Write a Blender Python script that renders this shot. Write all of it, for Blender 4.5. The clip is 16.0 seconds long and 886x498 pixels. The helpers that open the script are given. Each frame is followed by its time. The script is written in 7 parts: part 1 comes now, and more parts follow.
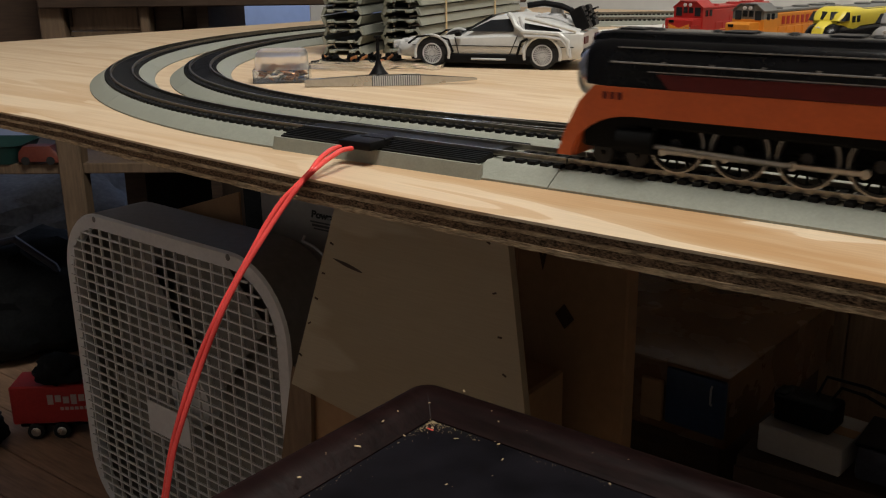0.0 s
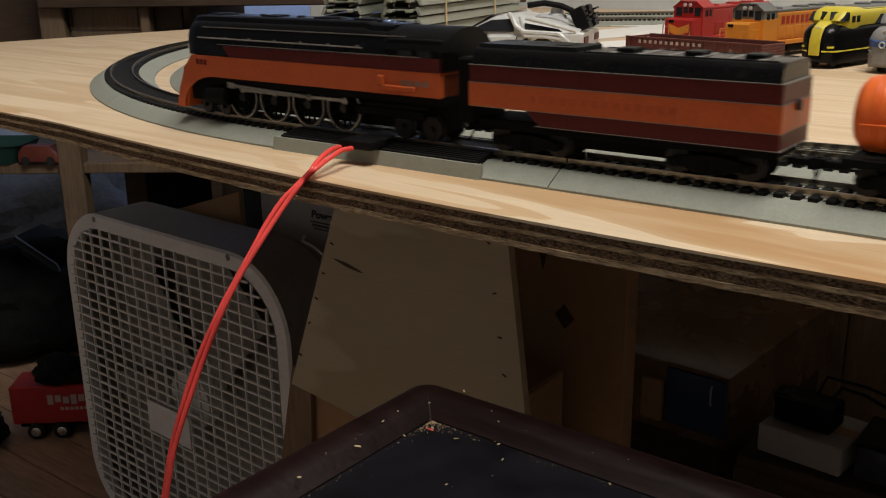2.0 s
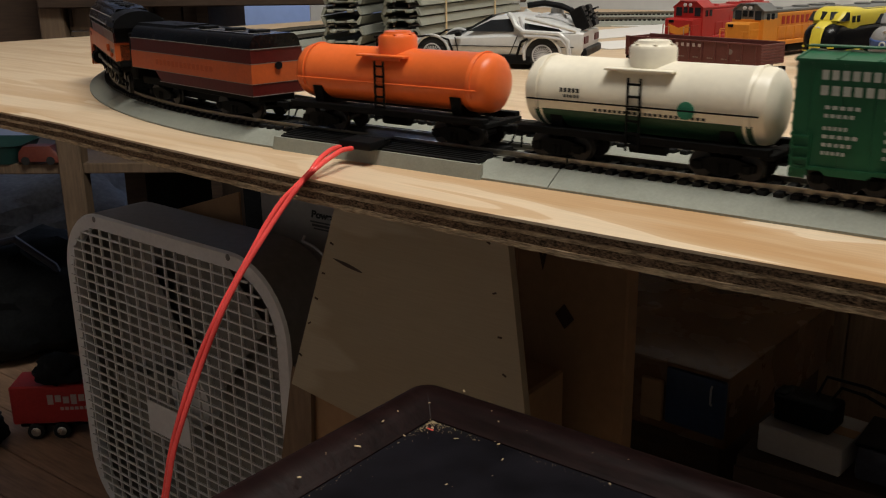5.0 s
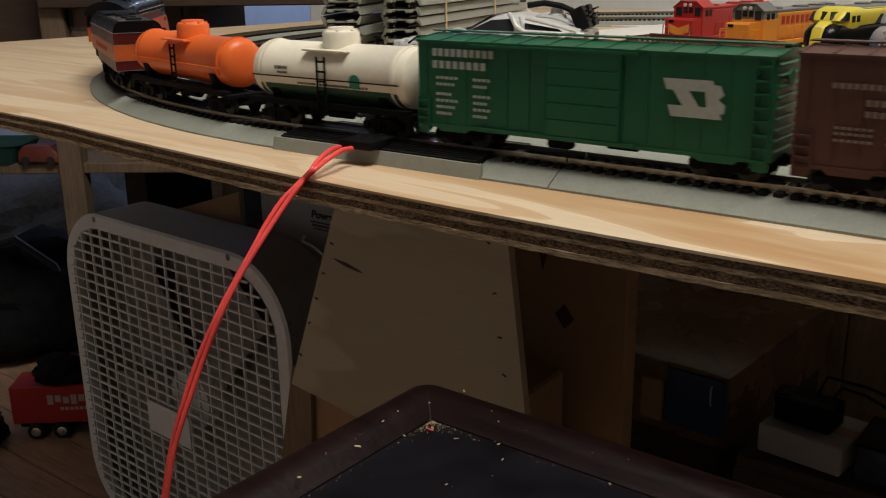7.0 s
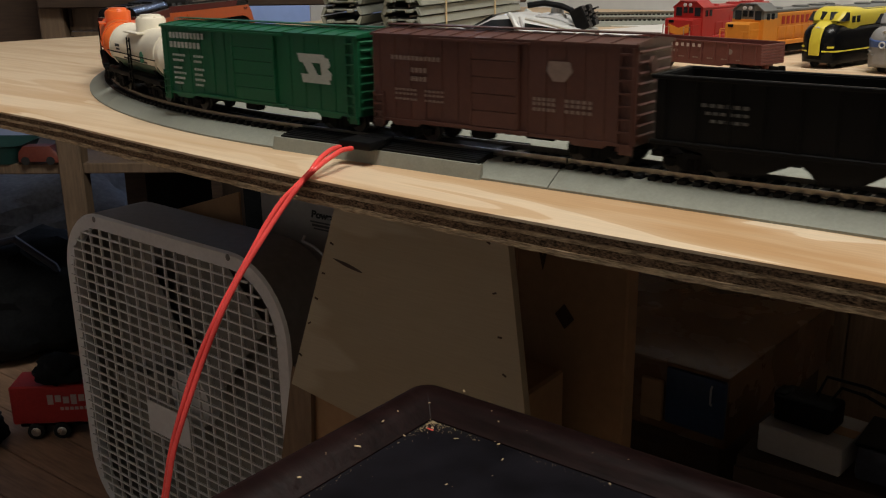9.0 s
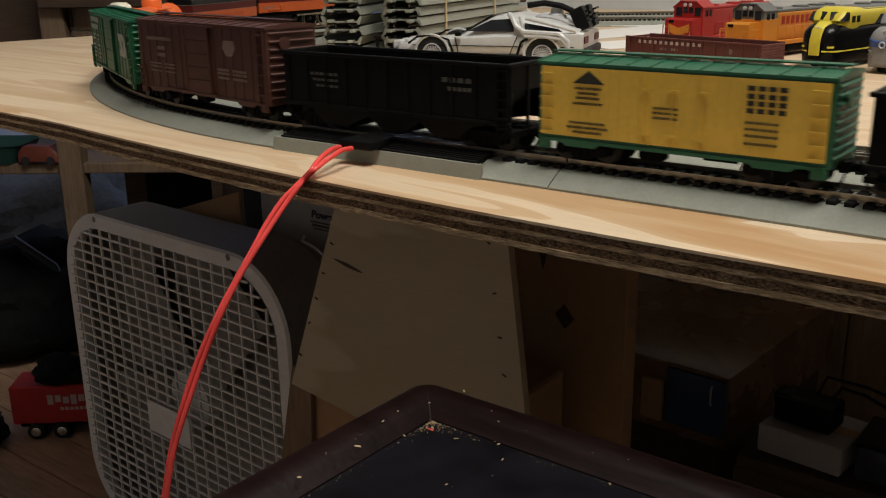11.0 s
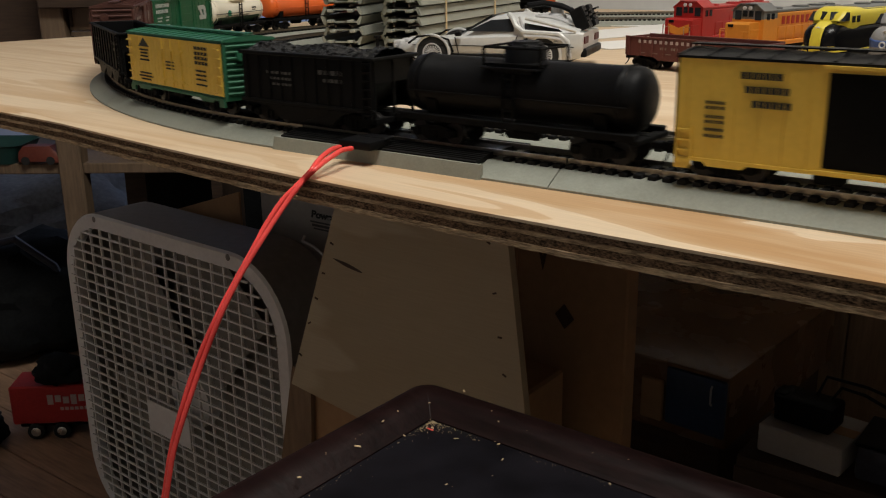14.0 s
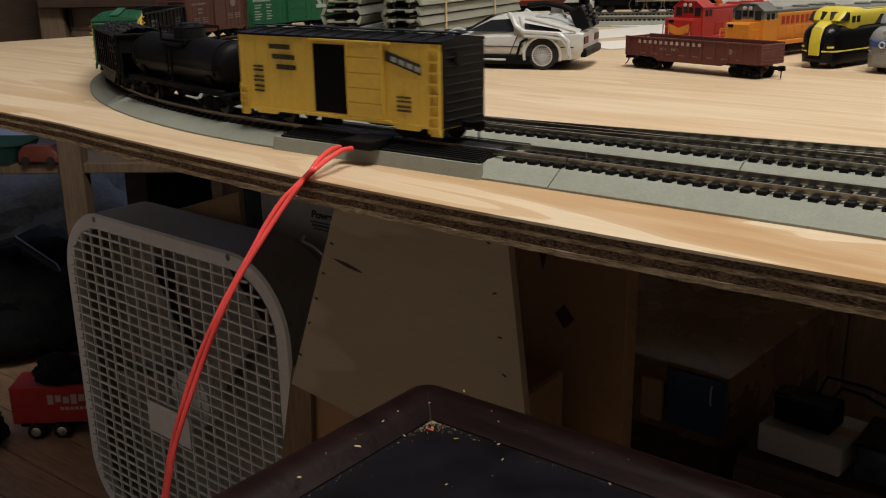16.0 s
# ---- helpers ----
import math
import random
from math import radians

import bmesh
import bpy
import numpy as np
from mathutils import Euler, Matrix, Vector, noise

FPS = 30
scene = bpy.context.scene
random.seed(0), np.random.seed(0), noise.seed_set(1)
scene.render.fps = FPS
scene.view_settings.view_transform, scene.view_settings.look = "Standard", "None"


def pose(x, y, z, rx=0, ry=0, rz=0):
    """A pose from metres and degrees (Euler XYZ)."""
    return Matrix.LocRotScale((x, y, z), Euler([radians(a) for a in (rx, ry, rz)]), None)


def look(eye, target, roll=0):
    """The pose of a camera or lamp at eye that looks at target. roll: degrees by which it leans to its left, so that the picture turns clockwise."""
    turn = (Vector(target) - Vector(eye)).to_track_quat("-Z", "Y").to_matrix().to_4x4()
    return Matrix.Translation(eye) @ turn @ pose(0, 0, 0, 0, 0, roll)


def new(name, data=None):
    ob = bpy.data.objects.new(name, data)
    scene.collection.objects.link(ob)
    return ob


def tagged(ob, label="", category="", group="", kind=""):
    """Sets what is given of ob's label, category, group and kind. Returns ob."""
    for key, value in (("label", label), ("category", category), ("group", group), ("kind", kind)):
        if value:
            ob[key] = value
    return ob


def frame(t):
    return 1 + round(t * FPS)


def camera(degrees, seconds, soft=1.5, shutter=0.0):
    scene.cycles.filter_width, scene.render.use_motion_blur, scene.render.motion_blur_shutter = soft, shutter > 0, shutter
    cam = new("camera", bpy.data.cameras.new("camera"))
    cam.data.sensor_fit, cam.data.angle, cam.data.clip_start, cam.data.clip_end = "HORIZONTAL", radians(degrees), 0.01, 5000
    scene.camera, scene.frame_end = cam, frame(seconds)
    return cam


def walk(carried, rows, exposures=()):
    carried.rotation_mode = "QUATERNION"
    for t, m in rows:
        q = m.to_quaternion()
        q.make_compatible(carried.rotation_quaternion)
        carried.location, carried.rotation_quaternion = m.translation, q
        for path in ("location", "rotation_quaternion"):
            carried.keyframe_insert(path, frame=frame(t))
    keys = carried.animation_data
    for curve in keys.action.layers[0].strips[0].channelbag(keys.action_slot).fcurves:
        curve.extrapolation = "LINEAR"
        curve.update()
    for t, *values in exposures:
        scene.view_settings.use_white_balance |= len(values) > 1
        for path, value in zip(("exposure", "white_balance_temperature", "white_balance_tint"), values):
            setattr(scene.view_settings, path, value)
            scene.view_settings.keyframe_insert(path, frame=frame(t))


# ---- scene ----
T = 0.78          # height of the train table's top over the floor
ZR = T + 0.0109   # top of the rails
XC, RO = -0.3715, 0.5592          # outer curve: where it begins, radius
XI, YI, RI = -0.3759, 0.0578, 0.4598   # inner track
EYE = Vector((0.0, -0.3737, T + 0.0970))

cam = camera(49.705, 16.0, soft=1.15, shutter=0.5)
WAY = Vector((-0.57968, 0.76062, -0.29228))
CAM_POSE = look(EYE, EYE + WAY, -0.82)
walk(cam, [(0.0, CAM_POSE), (16.0, CAM_POSE)], exposures=[(0.0, 0.0), (16.0, 0.0)])

# ---------------------------------------------------------------- light
world = bpy.data.worlds.new("world")
world.use_nodes = True
scene.world = world
world.node_tree.nodes["Background"].inputs[0].default_value = (0.5, 0.55, 0.7, 1)
world.node_tree.nodes["Background"].inputs[1].default_value = 0.024


def area_lamp(name, at, to, sx, sy, watts, colour):
    data = bpy.data.lights.new(name, "AREA")
    data.shape, data.size, data.size_y, data.energy, data.color = "RECTANGLE", sx, sy, watts, colour
    ob = new(name, data)
    ob.matrix_world = look(at, to)
    return ob


area_lamp("ceiling_lamp", (0.06, 0.08, 2.47), (-0.35, 0.42, 0.7), 0.85, 0.85, 48.0, (1.0, 0.965, 0.895))
# unseen bluish fill light, added only to brighten the far blue-grey wall
area_lamp("blue_wall_fill", (-2.9, 3.7, 1.9), (-4.0, 2.9, 0.7), 0.4, 0.4, 24.0, (0.62, 0.74, 1.0))


# ---------------------------------------------------------------- materials
def mat(name, col, rough=0.5, metal=0.0, var=0.18, scale=60.0, bump=0.15, stretch=(1, 1, 1), coat=0.0, grit=6.0, spec=0.35, lo=0.32, hi=0.68):
    m = bpy.data.materials.new(name)
    m.use_nodes = True
    nt = m.node_tree
    b = nt.nodes["Principled BSDF"]
    tc = nt.nodes.new("ShaderNodeTexCoord")
    mp = nt.nodes.new("ShaderNodeMapping")
    mp.inputs["Scale"].default_value = stretch
    nt.links.new(tc.outputs["Object"], mp.inputs["Vector"])
    n1 = nt.nodes.new("ShaderNodeTexNoise")
    n1.inputs["Scale"].default_value, n1.inputs["Detail"].default_value = scale, 5
    n2 = nt.nodes.new("ShaderNodeTexNoise")
    n2.inputs["Scale"].default_value, n2.inputs["Detail"].default_value = scale * grit, 3
    for n in (n1, n2):
        nt.links.new(mp.outputs[0], n.inputs["Vector"])
    add = nt.nodes.new("ShaderNodeMath")
    add.operation = "MULTIPLY_ADD"
    add.inputs[1].default_value = 0.5
    nt.links.new(n2.outputs["Fac"], add.inputs[0])
    half = nt.nodes.new("ShaderNodeMath")
    half.operation = "MULTIPLY"
    half.inputs[1].default_value = 0.5
    nt.links.new(n1.outputs["Fac"], half.inputs[0])
    nt.links.new(half.outputs[0], add.inputs[2])
    ramp = nt.nodes.new("ShaderNodeValToRGB")
    ramp.color_ramp.elements[0].position, ramp.color_ramp.elements[1].position = lo, hi
    ramp.color_ramp.elements[0].color = (*[c * (1 - var) for c in col], 1)
    ramp.color_ramp.elements[1].color = (*[min(1, c * (1 + var)) for c in col], 1)
    nt.links.new(add.outputs[0], ramp.inputs[0])
    nt.links.new(ramp.outputs[0], b.inputs["Base Color"])
    b.inputs["Metallic"].default_value = metal
    rr = nt.nodes.new("ShaderNodeMapRange")
    rr.inputs[3].default_value, rr.inputs[4].default_value = max(0.03, rough - 0.1), min(1, rough + 0.12)
    nt.links.new(n1.outputs["Fac"], rr.inputs[0])
    nt.links.new(rr.outputs[0], b.inputs["Roughness"])
    b.inputs["Coat Weight"].default_value = coat
    b.inputs["Specular IOR Level"].default_value = spec
    if bump:
        bp = nt.nodes.new("ShaderNodeBump")
        bp.inputs["Strength"].default_value, bp.inputs["Distance"].default_value = bump, 0.0006
        nt.links.new(n2.outputs["Fac"], bp.inputs["Height"])
        nt.links.new(bp.outputs[0], b.inputs["Normal"])
    return m


def ply_face(name, light, dark, along=1.6, across=16.0, warp=2.2, turn=0.0, calm=0.0, heart=None):
    """Rotary-cut plywood veneer: long flame-shaped bands of early and late wood."""
    m = bpy.data.materials.new(name)
    m.use_nodes = True
    nt = m.node_tree
    b = nt.nodes["Principled BSDF"]
    tc = nt.nodes.new("ShaderNodeTexCoord")
    mp = nt.nodes.new("ShaderNodeMapping")
    mp.inputs["Scale"].default_value = (along, across, across)
    mp.inputs["Rotation"].default_value = (0, 0, turn)
    nt.links.new(tc.outputs["Object"], mp.inputs["Vector"])
    n1 = nt.nodes.new("ShaderNodeTexNoise")
    n1.inputs["Scale"].default_value, n1.inputs["Detail"].default_value = 1.0, 2.6
    n1.inputs["Distortion"].default_value = 0.4
    nt.links.new(mp.outputs[0], n1.inputs["Vector"])
    mul = nt.nodes.new("ShaderNodeMath")
    mul.operation = "MULTIPLY"
    mul.inputs[1].default_value = warp
    nt.links.new(n1.outputs["Fac"], mul.inputs[0])
    fr = nt.nodes.new("ShaderNodeMath")
    fr.operation = "FRACT"
    nt.links.new(mul.outputs[0], fr.inputs[0])
    ramp = nt.nodes.new("ShaderNodeValToRGB")
    e = ramp.color_ramp.elements
    e[0].position, e[0].color = 0.0, (*light, 1)
    e[1].position, e[1].color = 1.0, (*light, 1)
    for pos, k in ((0.30, 0.10), (0.36, 0.60), (0.66, 0.75), (0.86, 1.0), (0.89, 0.05)):
        x = e.new(pos)
        x.color = (*[a + (c - a) * k for a, c in zip(light, dark)], 1)
    nt.links.new(fr.outputs[0], ramp.inputs[0])
    mp2 = nt.nodes.new("ShaderNodeMapping")
    mp2.inputs["Scale"].default_value = (25, 700, 700)
    mp2.inputs["Rotation"].default_value = (0, 0, turn)
    nt.links.new(tc.outputs["Object"], mp2.inputs["Vector"])
    n2 = nt.nodes.new("ShaderNodeTexNoise")
    n2.inputs["Scale"].default_value, n2.inputs["Detail"].default_value = 1.0, 3
    nt.links.new(mp2.outputs[0], n2.inputs["Vector"])
    r2 = nt.nodes.new("ShaderNodeMapRange")
    r2.inputs[3].default_value, r2.inputs[4].default_value = 0.86, 1.12
    nt.links.new(n2.outputs["Fac"], r2.inputs[0])
    # the bands fade in and out over the sheet
    n3 = nt.nodes.new("ShaderNodeTexNoise")
    n3.inputs["Scale"].default_value, n3.inputs["Detail"].default_value = 3.2, 2
    mp3 = nt.nodes.new("ShaderNodeMapping")
    mp3.inputs["Location"].default_value = (1.37, 0.42, 0)
    nt.links.new(tc.outputs["Object"], mp3.inputs["Vector"])
    nt.links.new(mp3.outputs[0], n3.inputs["Vector"])
    r3 = nt.nodes.new("ShaderNodeMapRange")
    r3.inputs[1].default_value, r3.inputs[2].default_value = 0.46, 0.70
    r3.inputs[3].default_value, r3.inputs[4].default_value = calm, 0.0
    nt.links.new(n3.outputs["Fac"], r3.inputs[0])
    mp4 = nt.nodes.new("ShaderNodeMapping")
    mp4.inputs["Scale"].default_value = (along * 1.3, across * 4.5, across * 4.5)
    nt.links.new(tc.outputs["Object"], mp4.inputs["Vector"])
    n4 = nt.nodes.new("ShaderNodeTexNoise")
    n4.inputs["Scale"].default_value, n4.inputs["Detail"].default_value = 1.0, 4
    nt.links.new(mp4.outputs[0], n4.inputs["Vector"])
    soft = nt.nodes.new("ShaderNodeValToRGB")
    soft.color_ramp.elements[0].position, soft.color_ramp.elements[1].position = 0.36, 0.70
    soft.color_ramp.elements[0].color = (*light, 1)
    soft.color_ramp.elements[1].color = (*[a + (c - a) * 0.70 for a, c in zip(light, dark)], 1)
    nt.links.new(n4.outputs["Fac"], soft.inputs[0])
    fade = nt.nodes.new("ShaderNodeMix")
    fade.data_type = "RGBA"
    nt.links.new(r3.outputs[0], fade.inputs[0])
    nt.links.new(ramp.outputs[0], fade.inputs[6])
    nt.links.new(soft.outputs[0], fade.inputs[7])
    mx = nt.nodes.new("ShaderNodeMix")
    mx.data_type, mx.blend_type = "RGBA", "MULTIPLY"
    mx.inputs[0].default_value = 1.0
    nt.links.new(fade.outputs[2], mx.inputs[6])
    if heart:
        # a streak of orange heartwood with pale flame patches runs along the front edge
        axes = nt.nodes.new("ShaderNodeSeparateXYZ")
        nt.links.new(tc.outputs["Object"], axes.inputs[0])
        ends = []
        for axis, a, c in ((1, 0.105, 0.060), (0, -0.50, -0.12)):
            r5 = nt.nodes.new("ShaderNodeMapRange")
            r5.inputs[1].default_value, r5.inputs[2].default_value = a, c
            r5.inputs[3].default_value, r5.inputs[4].default_value = 0.0, 1.0
            nt.links.new(axes.outputs[axis], r5.inputs[0])
            ends.append(r5)
        where = nt.nodes.new("ShaderNodeMath")
        where.operation = "MULTIPLY"
        nt.links.new(ends[0].outputs[0], where.inputs[0])
        nt.links.new(ends[1].outputs[0], where.inputs[1])
        mp5 = nt.nodes.new("ShaderNodeMapping")
        mp5.inputs["Scale"].default_value = (7.0, 42.0, 42.0)
        mp5.inputs["Location"].default_value = (0.3, 0.2, 0)
        nt.links.new(tc.outputs["Object"], mp5.inputs["Vector"])
        n5 = nt.nodes.new("ShaderNodeTexNoise")
        n5.inputs["Scale"].default_value, n5.inputs["Detail"].default_value, n5.inputs["Distortion"].default_value = 1.0, 2.5, 0.6
        nt.links.new(mp5.outputs[0], n5.inputs["Vector"])
        flame = nt.nodes.new("ShaderNodeValToRGB")
        fe = flame.color_ramp.elements
        fe[0].position, fe[0].color = 0.44, (*heart, 1)
        fe[1].position, fe[1].color = 0.62, (*[c * 0.94 for c in light], 1)
        for pos, k in ((0.52, 0.25), (0.568, 0.32), (0.582, 0.95)):
            x = fe.new(pos)
            x.color = (*[a + (c - a) * k for a, c in zip(heart, light)], 1)
        nt.links.new(n5.outputs["Fac"], flame.inputs[0])
        streak = nt.nodes.new("ShaderNodeMix")
        streak.data_type = "RGBA"
        nt.links.new(where.outputs[0], streak.inputs[0])
        nt.links.new(fade.outputs[2], streak.inputs[6])
        nt.links.new(flame.outputs[0], streak.inputs[7])
        nt.links.new(streak.outputs[2], mx.inputs[6])
    nt.links.new(r2.outputs[0], mx.inputs[7])
    nt.links.new(mx.outputs[2], b.inputs["Base Color"])
    b.inputs["Roughness"].default_value = 0.62
    bp = nt.nodes.new("ShaderNodeBump")
    bp.inputs["Strength"].default_value, bp.inputs["Distance"].default_value = 0.25, 0.0004
    nt.links.new(n2.outputs["Fac"], bp.inputs["Height"])
    nt.links.new(bp.outputs[0], b.inputs["Normal"])
    return m


def glass(name, col=(0.9, 0.93, 0.95), rough=0.08):
    m = bpy.data.materials.new(name)
    m.use_nodes = True
    b = m.node_tree.nodes["Principled BSDF"]
    b.inputs["Base Color"].default_value = (*col, 1)
    b.inputs["Transmission Weight"].default_value, b.inputs["Roughness"].default_value = 0.95, rough
    b.inputs["IOR"].default_value = 1.25
    return m


M = dict(
    ply=ply_face("plywood_veneer", (0.70, 0.555, 0.385), (0.53, 0.345, 0.185), 4.0, 26.0, 2.8, calm=0.85, heart=(0.47, 0.280, 0.130)),
    ply_pale=ply_face("pale_plywood", (0.42, 0.355, 0.245), (0.35, 0.285, 0.185), 2.0, 9.0, 1.5),
    ply_edge_dark=mat("plywood_edge_dark", (0.185, 0.122, 0.076), 0.95, var=0.70, scale=900, bump=1.0, stretch=(0.40, 1, 1.0), grit=2.0, spec=0.1, lo=0.36, hi=0.64),
    ply_edge_light=mat("plywood_edge_light", (0.40, 0.290, 0.180), 0.95, var=0.40, scale=520, bump=1.0, stretch=(0.2, 1, 1.3), grit=2.6, spec=0.1, lo=0.40, hi=0.60),
    roadbed=mat("grey_plastic_roadbed", (0.27, 0.28, 0.235), 0.62, var=0.10, scale=120, bump=0.25),
    tie=mat("black_plastic_tie", (0.008, 0.008, 0.008), 0.6, var=0.3, scale=200, spec=0.15),
    rail=mat("nickel_rail", (0.27, 0.245, 0.20), 0.38, 1.0, var=0.2, scale=80),
    black=mat("black_plastic", (0.006, 0.006, 0.0065), 0.45, var=0.25, scale=120, spec=0.10),
    black_gloss=mat("black_enamel", (0.0045, 0.0045, 0.0052), 0.22, var=0.2, scale=90, spec=0.16),
    under=mat("underframe_black", (0.006, 0.006, 0.006), 0.65, var=0.3, scale=150, spec=0.05),
    orange=mat("orange_enamel", (0.47, 0.090, 0.020), 0.40, var=0.12, scale=90),
    maroon=mat("maroon_enamel", (0.085, 0.011, 0.009), 0.38, var=0.15, scale=90, spec=0.2),
    line=mat("silver_line", (0.17, 0.155, 0.14), 0.5, var=0.2),
    tank_orange=mat("orange_plastic", (0.80, 0.15, 0.030), 0.33, var=0.05, scale=60, bump=0.05),
    cream=mat("cream_plastic", (0.80, 0.74, 0.60), 0.35, var=0.05, scale=60, bump=0.05),
    dkgreen=mat("dark_green_paint", (0.012, 0.05, 0.025), 0.5, var=0.15, scale=70),
    green=mat("cascade_green_plastic", (0.007, 0.088, 0.036), 0.42, var=0.10, scale=60),
    teal=mat("reefer_green_plastic", (0.022, 0.115, 0.060), 0.45, var=0.12, scale=60),
    brown=mat("boxcar_brown_plastic", (0.075, 0.029, 0.021), 0.5, var=0.14, scale=60),
    gondola=mat("gondola_tuscan", (0.115, 0.034, 0.028), 0.45, var=0.14, scale=60),
    blanket=mat("blue_grey_blanket", (0.120, 0.130, 0.150), 0.95, var=0.35, scale=14, bump=0.8),
    yellow=mat("yellow_plastic", (0.76, 0.52, 0.085), 0.42, var=0.08, scale=60),
    hopper=mat("hopper_black", (0.0055, 0.0055, 0.0055), 0.5, var=0.25, scale=90, spec=0.08),
    coal=mat("coal_load", (0.007, 0.007, 0.007), 0.45, var=0.5, scale=300, bump=1.0),
    letter_white=mat("white_lettering", (0.38, 0.41, 0.38), 0.6, var=0.15, scale=400, bump=0),
    letter_pale=mat("pale_pink_lettering", (0.42, 0.34, 0.32), 0.6, var=0.15, scale=400, bump=0),
    letter_dim=mat("faded_lettering", (0.20, 0.15, 0.13), 0.6, var=0.2, scale=400, bump=0),
    letter_grey=mat("grey_lettering", (0.085, 0.085, 0.08), 0.6, var=0.2, scale=400, bump=0),
    letter_black=mat("black_lettering", (0.03, 0.03, 0.025), 0.6, var=0.2, scale=400, bump=0),
    letter_green=mat("green_lettering", (0.03, 0.22, 0.13), 0.6, var=0.2, scale=400, bump=0),
    steel=mat("bright_steel", (0.55, 0.54, 0.52), 0.28, 1.0, var=0.1),
    rod=mat("side_rod_metal", (0.42, 0.38, 0.32), 0.35, 1.0, var=0.2),
    wheel=mat("wheel_dark", (0.022, 0.020, 0.019), 0.5, 0.4, var=0.3),
    red_wire=mat("red_wire_sleeve", (0.85, 0.085, 0.075), 0.35, var=0.06, scale=60, bump=0),
    fan_white=mat("fan_white_plastic", (0.70, 0.69, 0.67), 0.5, var=0.08, scale=25),
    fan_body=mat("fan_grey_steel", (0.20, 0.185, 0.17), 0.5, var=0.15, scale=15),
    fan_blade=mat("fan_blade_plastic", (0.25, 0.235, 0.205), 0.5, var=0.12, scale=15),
    fan_dark=mat("fan_inside_dark", (0.03, 0.032, 0.045), 0.6, var=0.3, scale=15),
    card=mat("cardboard", (0.33, 0.200, 0.105), 0.85, var=0.12, scale=14, bump=0.3),
    card_dark=mat("cardboard_print", (0.06, 0.035, 0.02), 0.85, var=0.3, scale=40),
    carton=mat("white_carton", (0.36, 0.34, 0.31), 0.7, var=0.08, scale=20),
    darkwood=mat("dark_varnished_wood", (0.0105, 0.0046, 0.0044), 0.42, var=0.6, scale=14, bump=0.3, stretch=(1, 4, 4), spec=0.12),
    darktop=mat("dark_table_top", (0.0055, 0.0050, 0.0068), 0.45, var=0.7, scale=9, bump=0.25, spec=0.09),
    fleck=mat("pale_crumbs", (0.50, 0.38, 0.22), 0.85, var=0.6, scale=90),
    oldwood=mat("old_brown_wood", (0.155, 0.105, 0.066), 0.6, var=0.35, scale=6, bump=0.4, stretch=(5, 5, 0.6)),
    oldwood_dark=mat("old_dark_wood", (0.055, 0.034, 0.022), 0.65, var=0.4, scale=6, bump=0.4, stretch=(0.6, 5, 5)),
    floorwood=mat("floor_laminate", (0.36, 0.225, 0.145), 0.45, var=0.35, scale=5, bump=0.25, stretch=(0.6, 6, 1)),
    wall_blue=mat("blue_grey_wall", (0.33, 0.38, 0.48), 0.8, var=0.06, scale=3, bump=0.3),
    wall=mat("warm_wall", (0.76, 0.755, 0.735), 0.8, var=0.06, scale=3, bump=0.3),
    ceiling=mat("white_ceiling", (0.82, 0.81, 0.79), 0.85, var=0.04, scale=3, bump=0.3),
    white=mat("white_sheet", (0.82, 0.80, 0.76), 0.5, var=0.04, scale=10),
    silver=mat("brushed_stainless_paint", (0.60, 0.605, 0.59), 0.36, 0.20, var=0.06, scale=60, bump=0.05),
    darkglass=mat("dark_window", (0.015, 0.017, 0.02), 0.08, var=0.1, bump=0),
    tyre=mat("black_rubber", (0.015, 0.015, 0.015), 0.75, var=0.3, scale=200),
    clear=glass("clear_plastic", (0.90, 0.92, 0.94), 0.08),
    frosted=glass("frosted_plastic", (0.93, 0.94, 0.95), 0.30),
    wall_shade=mat("lower_wall_shade_brown", (0.36, 0.26, 0.17), 0.7, var=0.3, scale=6, bump=0.3, stretch=(5, 5, 0.6)),
    film=glass("clear_film", (0.92, 0.93, 0.93), 0.2),
    copper=mat("copper_bits", (0.62, 0.28, 0.13), 0.35, 1.0, var=0.2),
    bluebit=mat("blue_bits", (0.06, 0.10, 0.25), 0.4, var=0.2),
    darkred=mat("dull_red_plastic", (0.36, 0.022, 0.020), 0.5, var=0.15, scale=40),
    toy=mat("faded_orange_plastic", (0.11, 0.022, 0.012), 0.5, var=0.2, scale=40),
    letter_faint=mat("faint_lettering", (0.40, 0.075, 0.018), 0.5, var=0.2, scale=400, bump=0),
    red=mat("red_plastic", (0.36, 0.017, 0.015), 0.4, var=0.1, scale=60),
    amber=mat("amber_plastic", (0.62, 0.23, 0.028), 0.4, var=0.08, scale=60),
    grey=mat("loco_grey", (0.13, 0.135, 0.13), 0.45, var=0.12, scale=60),
    dullsilver=mat("dull_silver_plastic", (0.27, 0.265, 0.26), 0.45, 0.2, var=0.1, scale=60),
    lemon=mat("lemon_plastic", (0.64, 0.52, 0.05), 0.35, var=0.06, scale=60),
    chest_brown=mat("chest_brown_varnish", (0.160, 0.088, 0.044), 0.26, var=0.15, scale=12, bump=0.15, spec=0.4),
    navy=mat("navy_carton", (0.030, 0.052, 0.105), 0.35, var=0.25, scale=20),
    lightgrey=mat("light_grey_plastic", (0.50, 0.50, 0.50), 0.4, var=0.08, scale=60),
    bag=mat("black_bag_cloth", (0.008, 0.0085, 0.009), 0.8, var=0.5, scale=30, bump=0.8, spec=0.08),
    band=mat("rubber_band", (0.55, 0.42, 0.24), 0.6, var=0.1),
    tealbit=mat("teal_plastic", (0.010, 0.045, 0.040), 0.5, var=0.15),
)


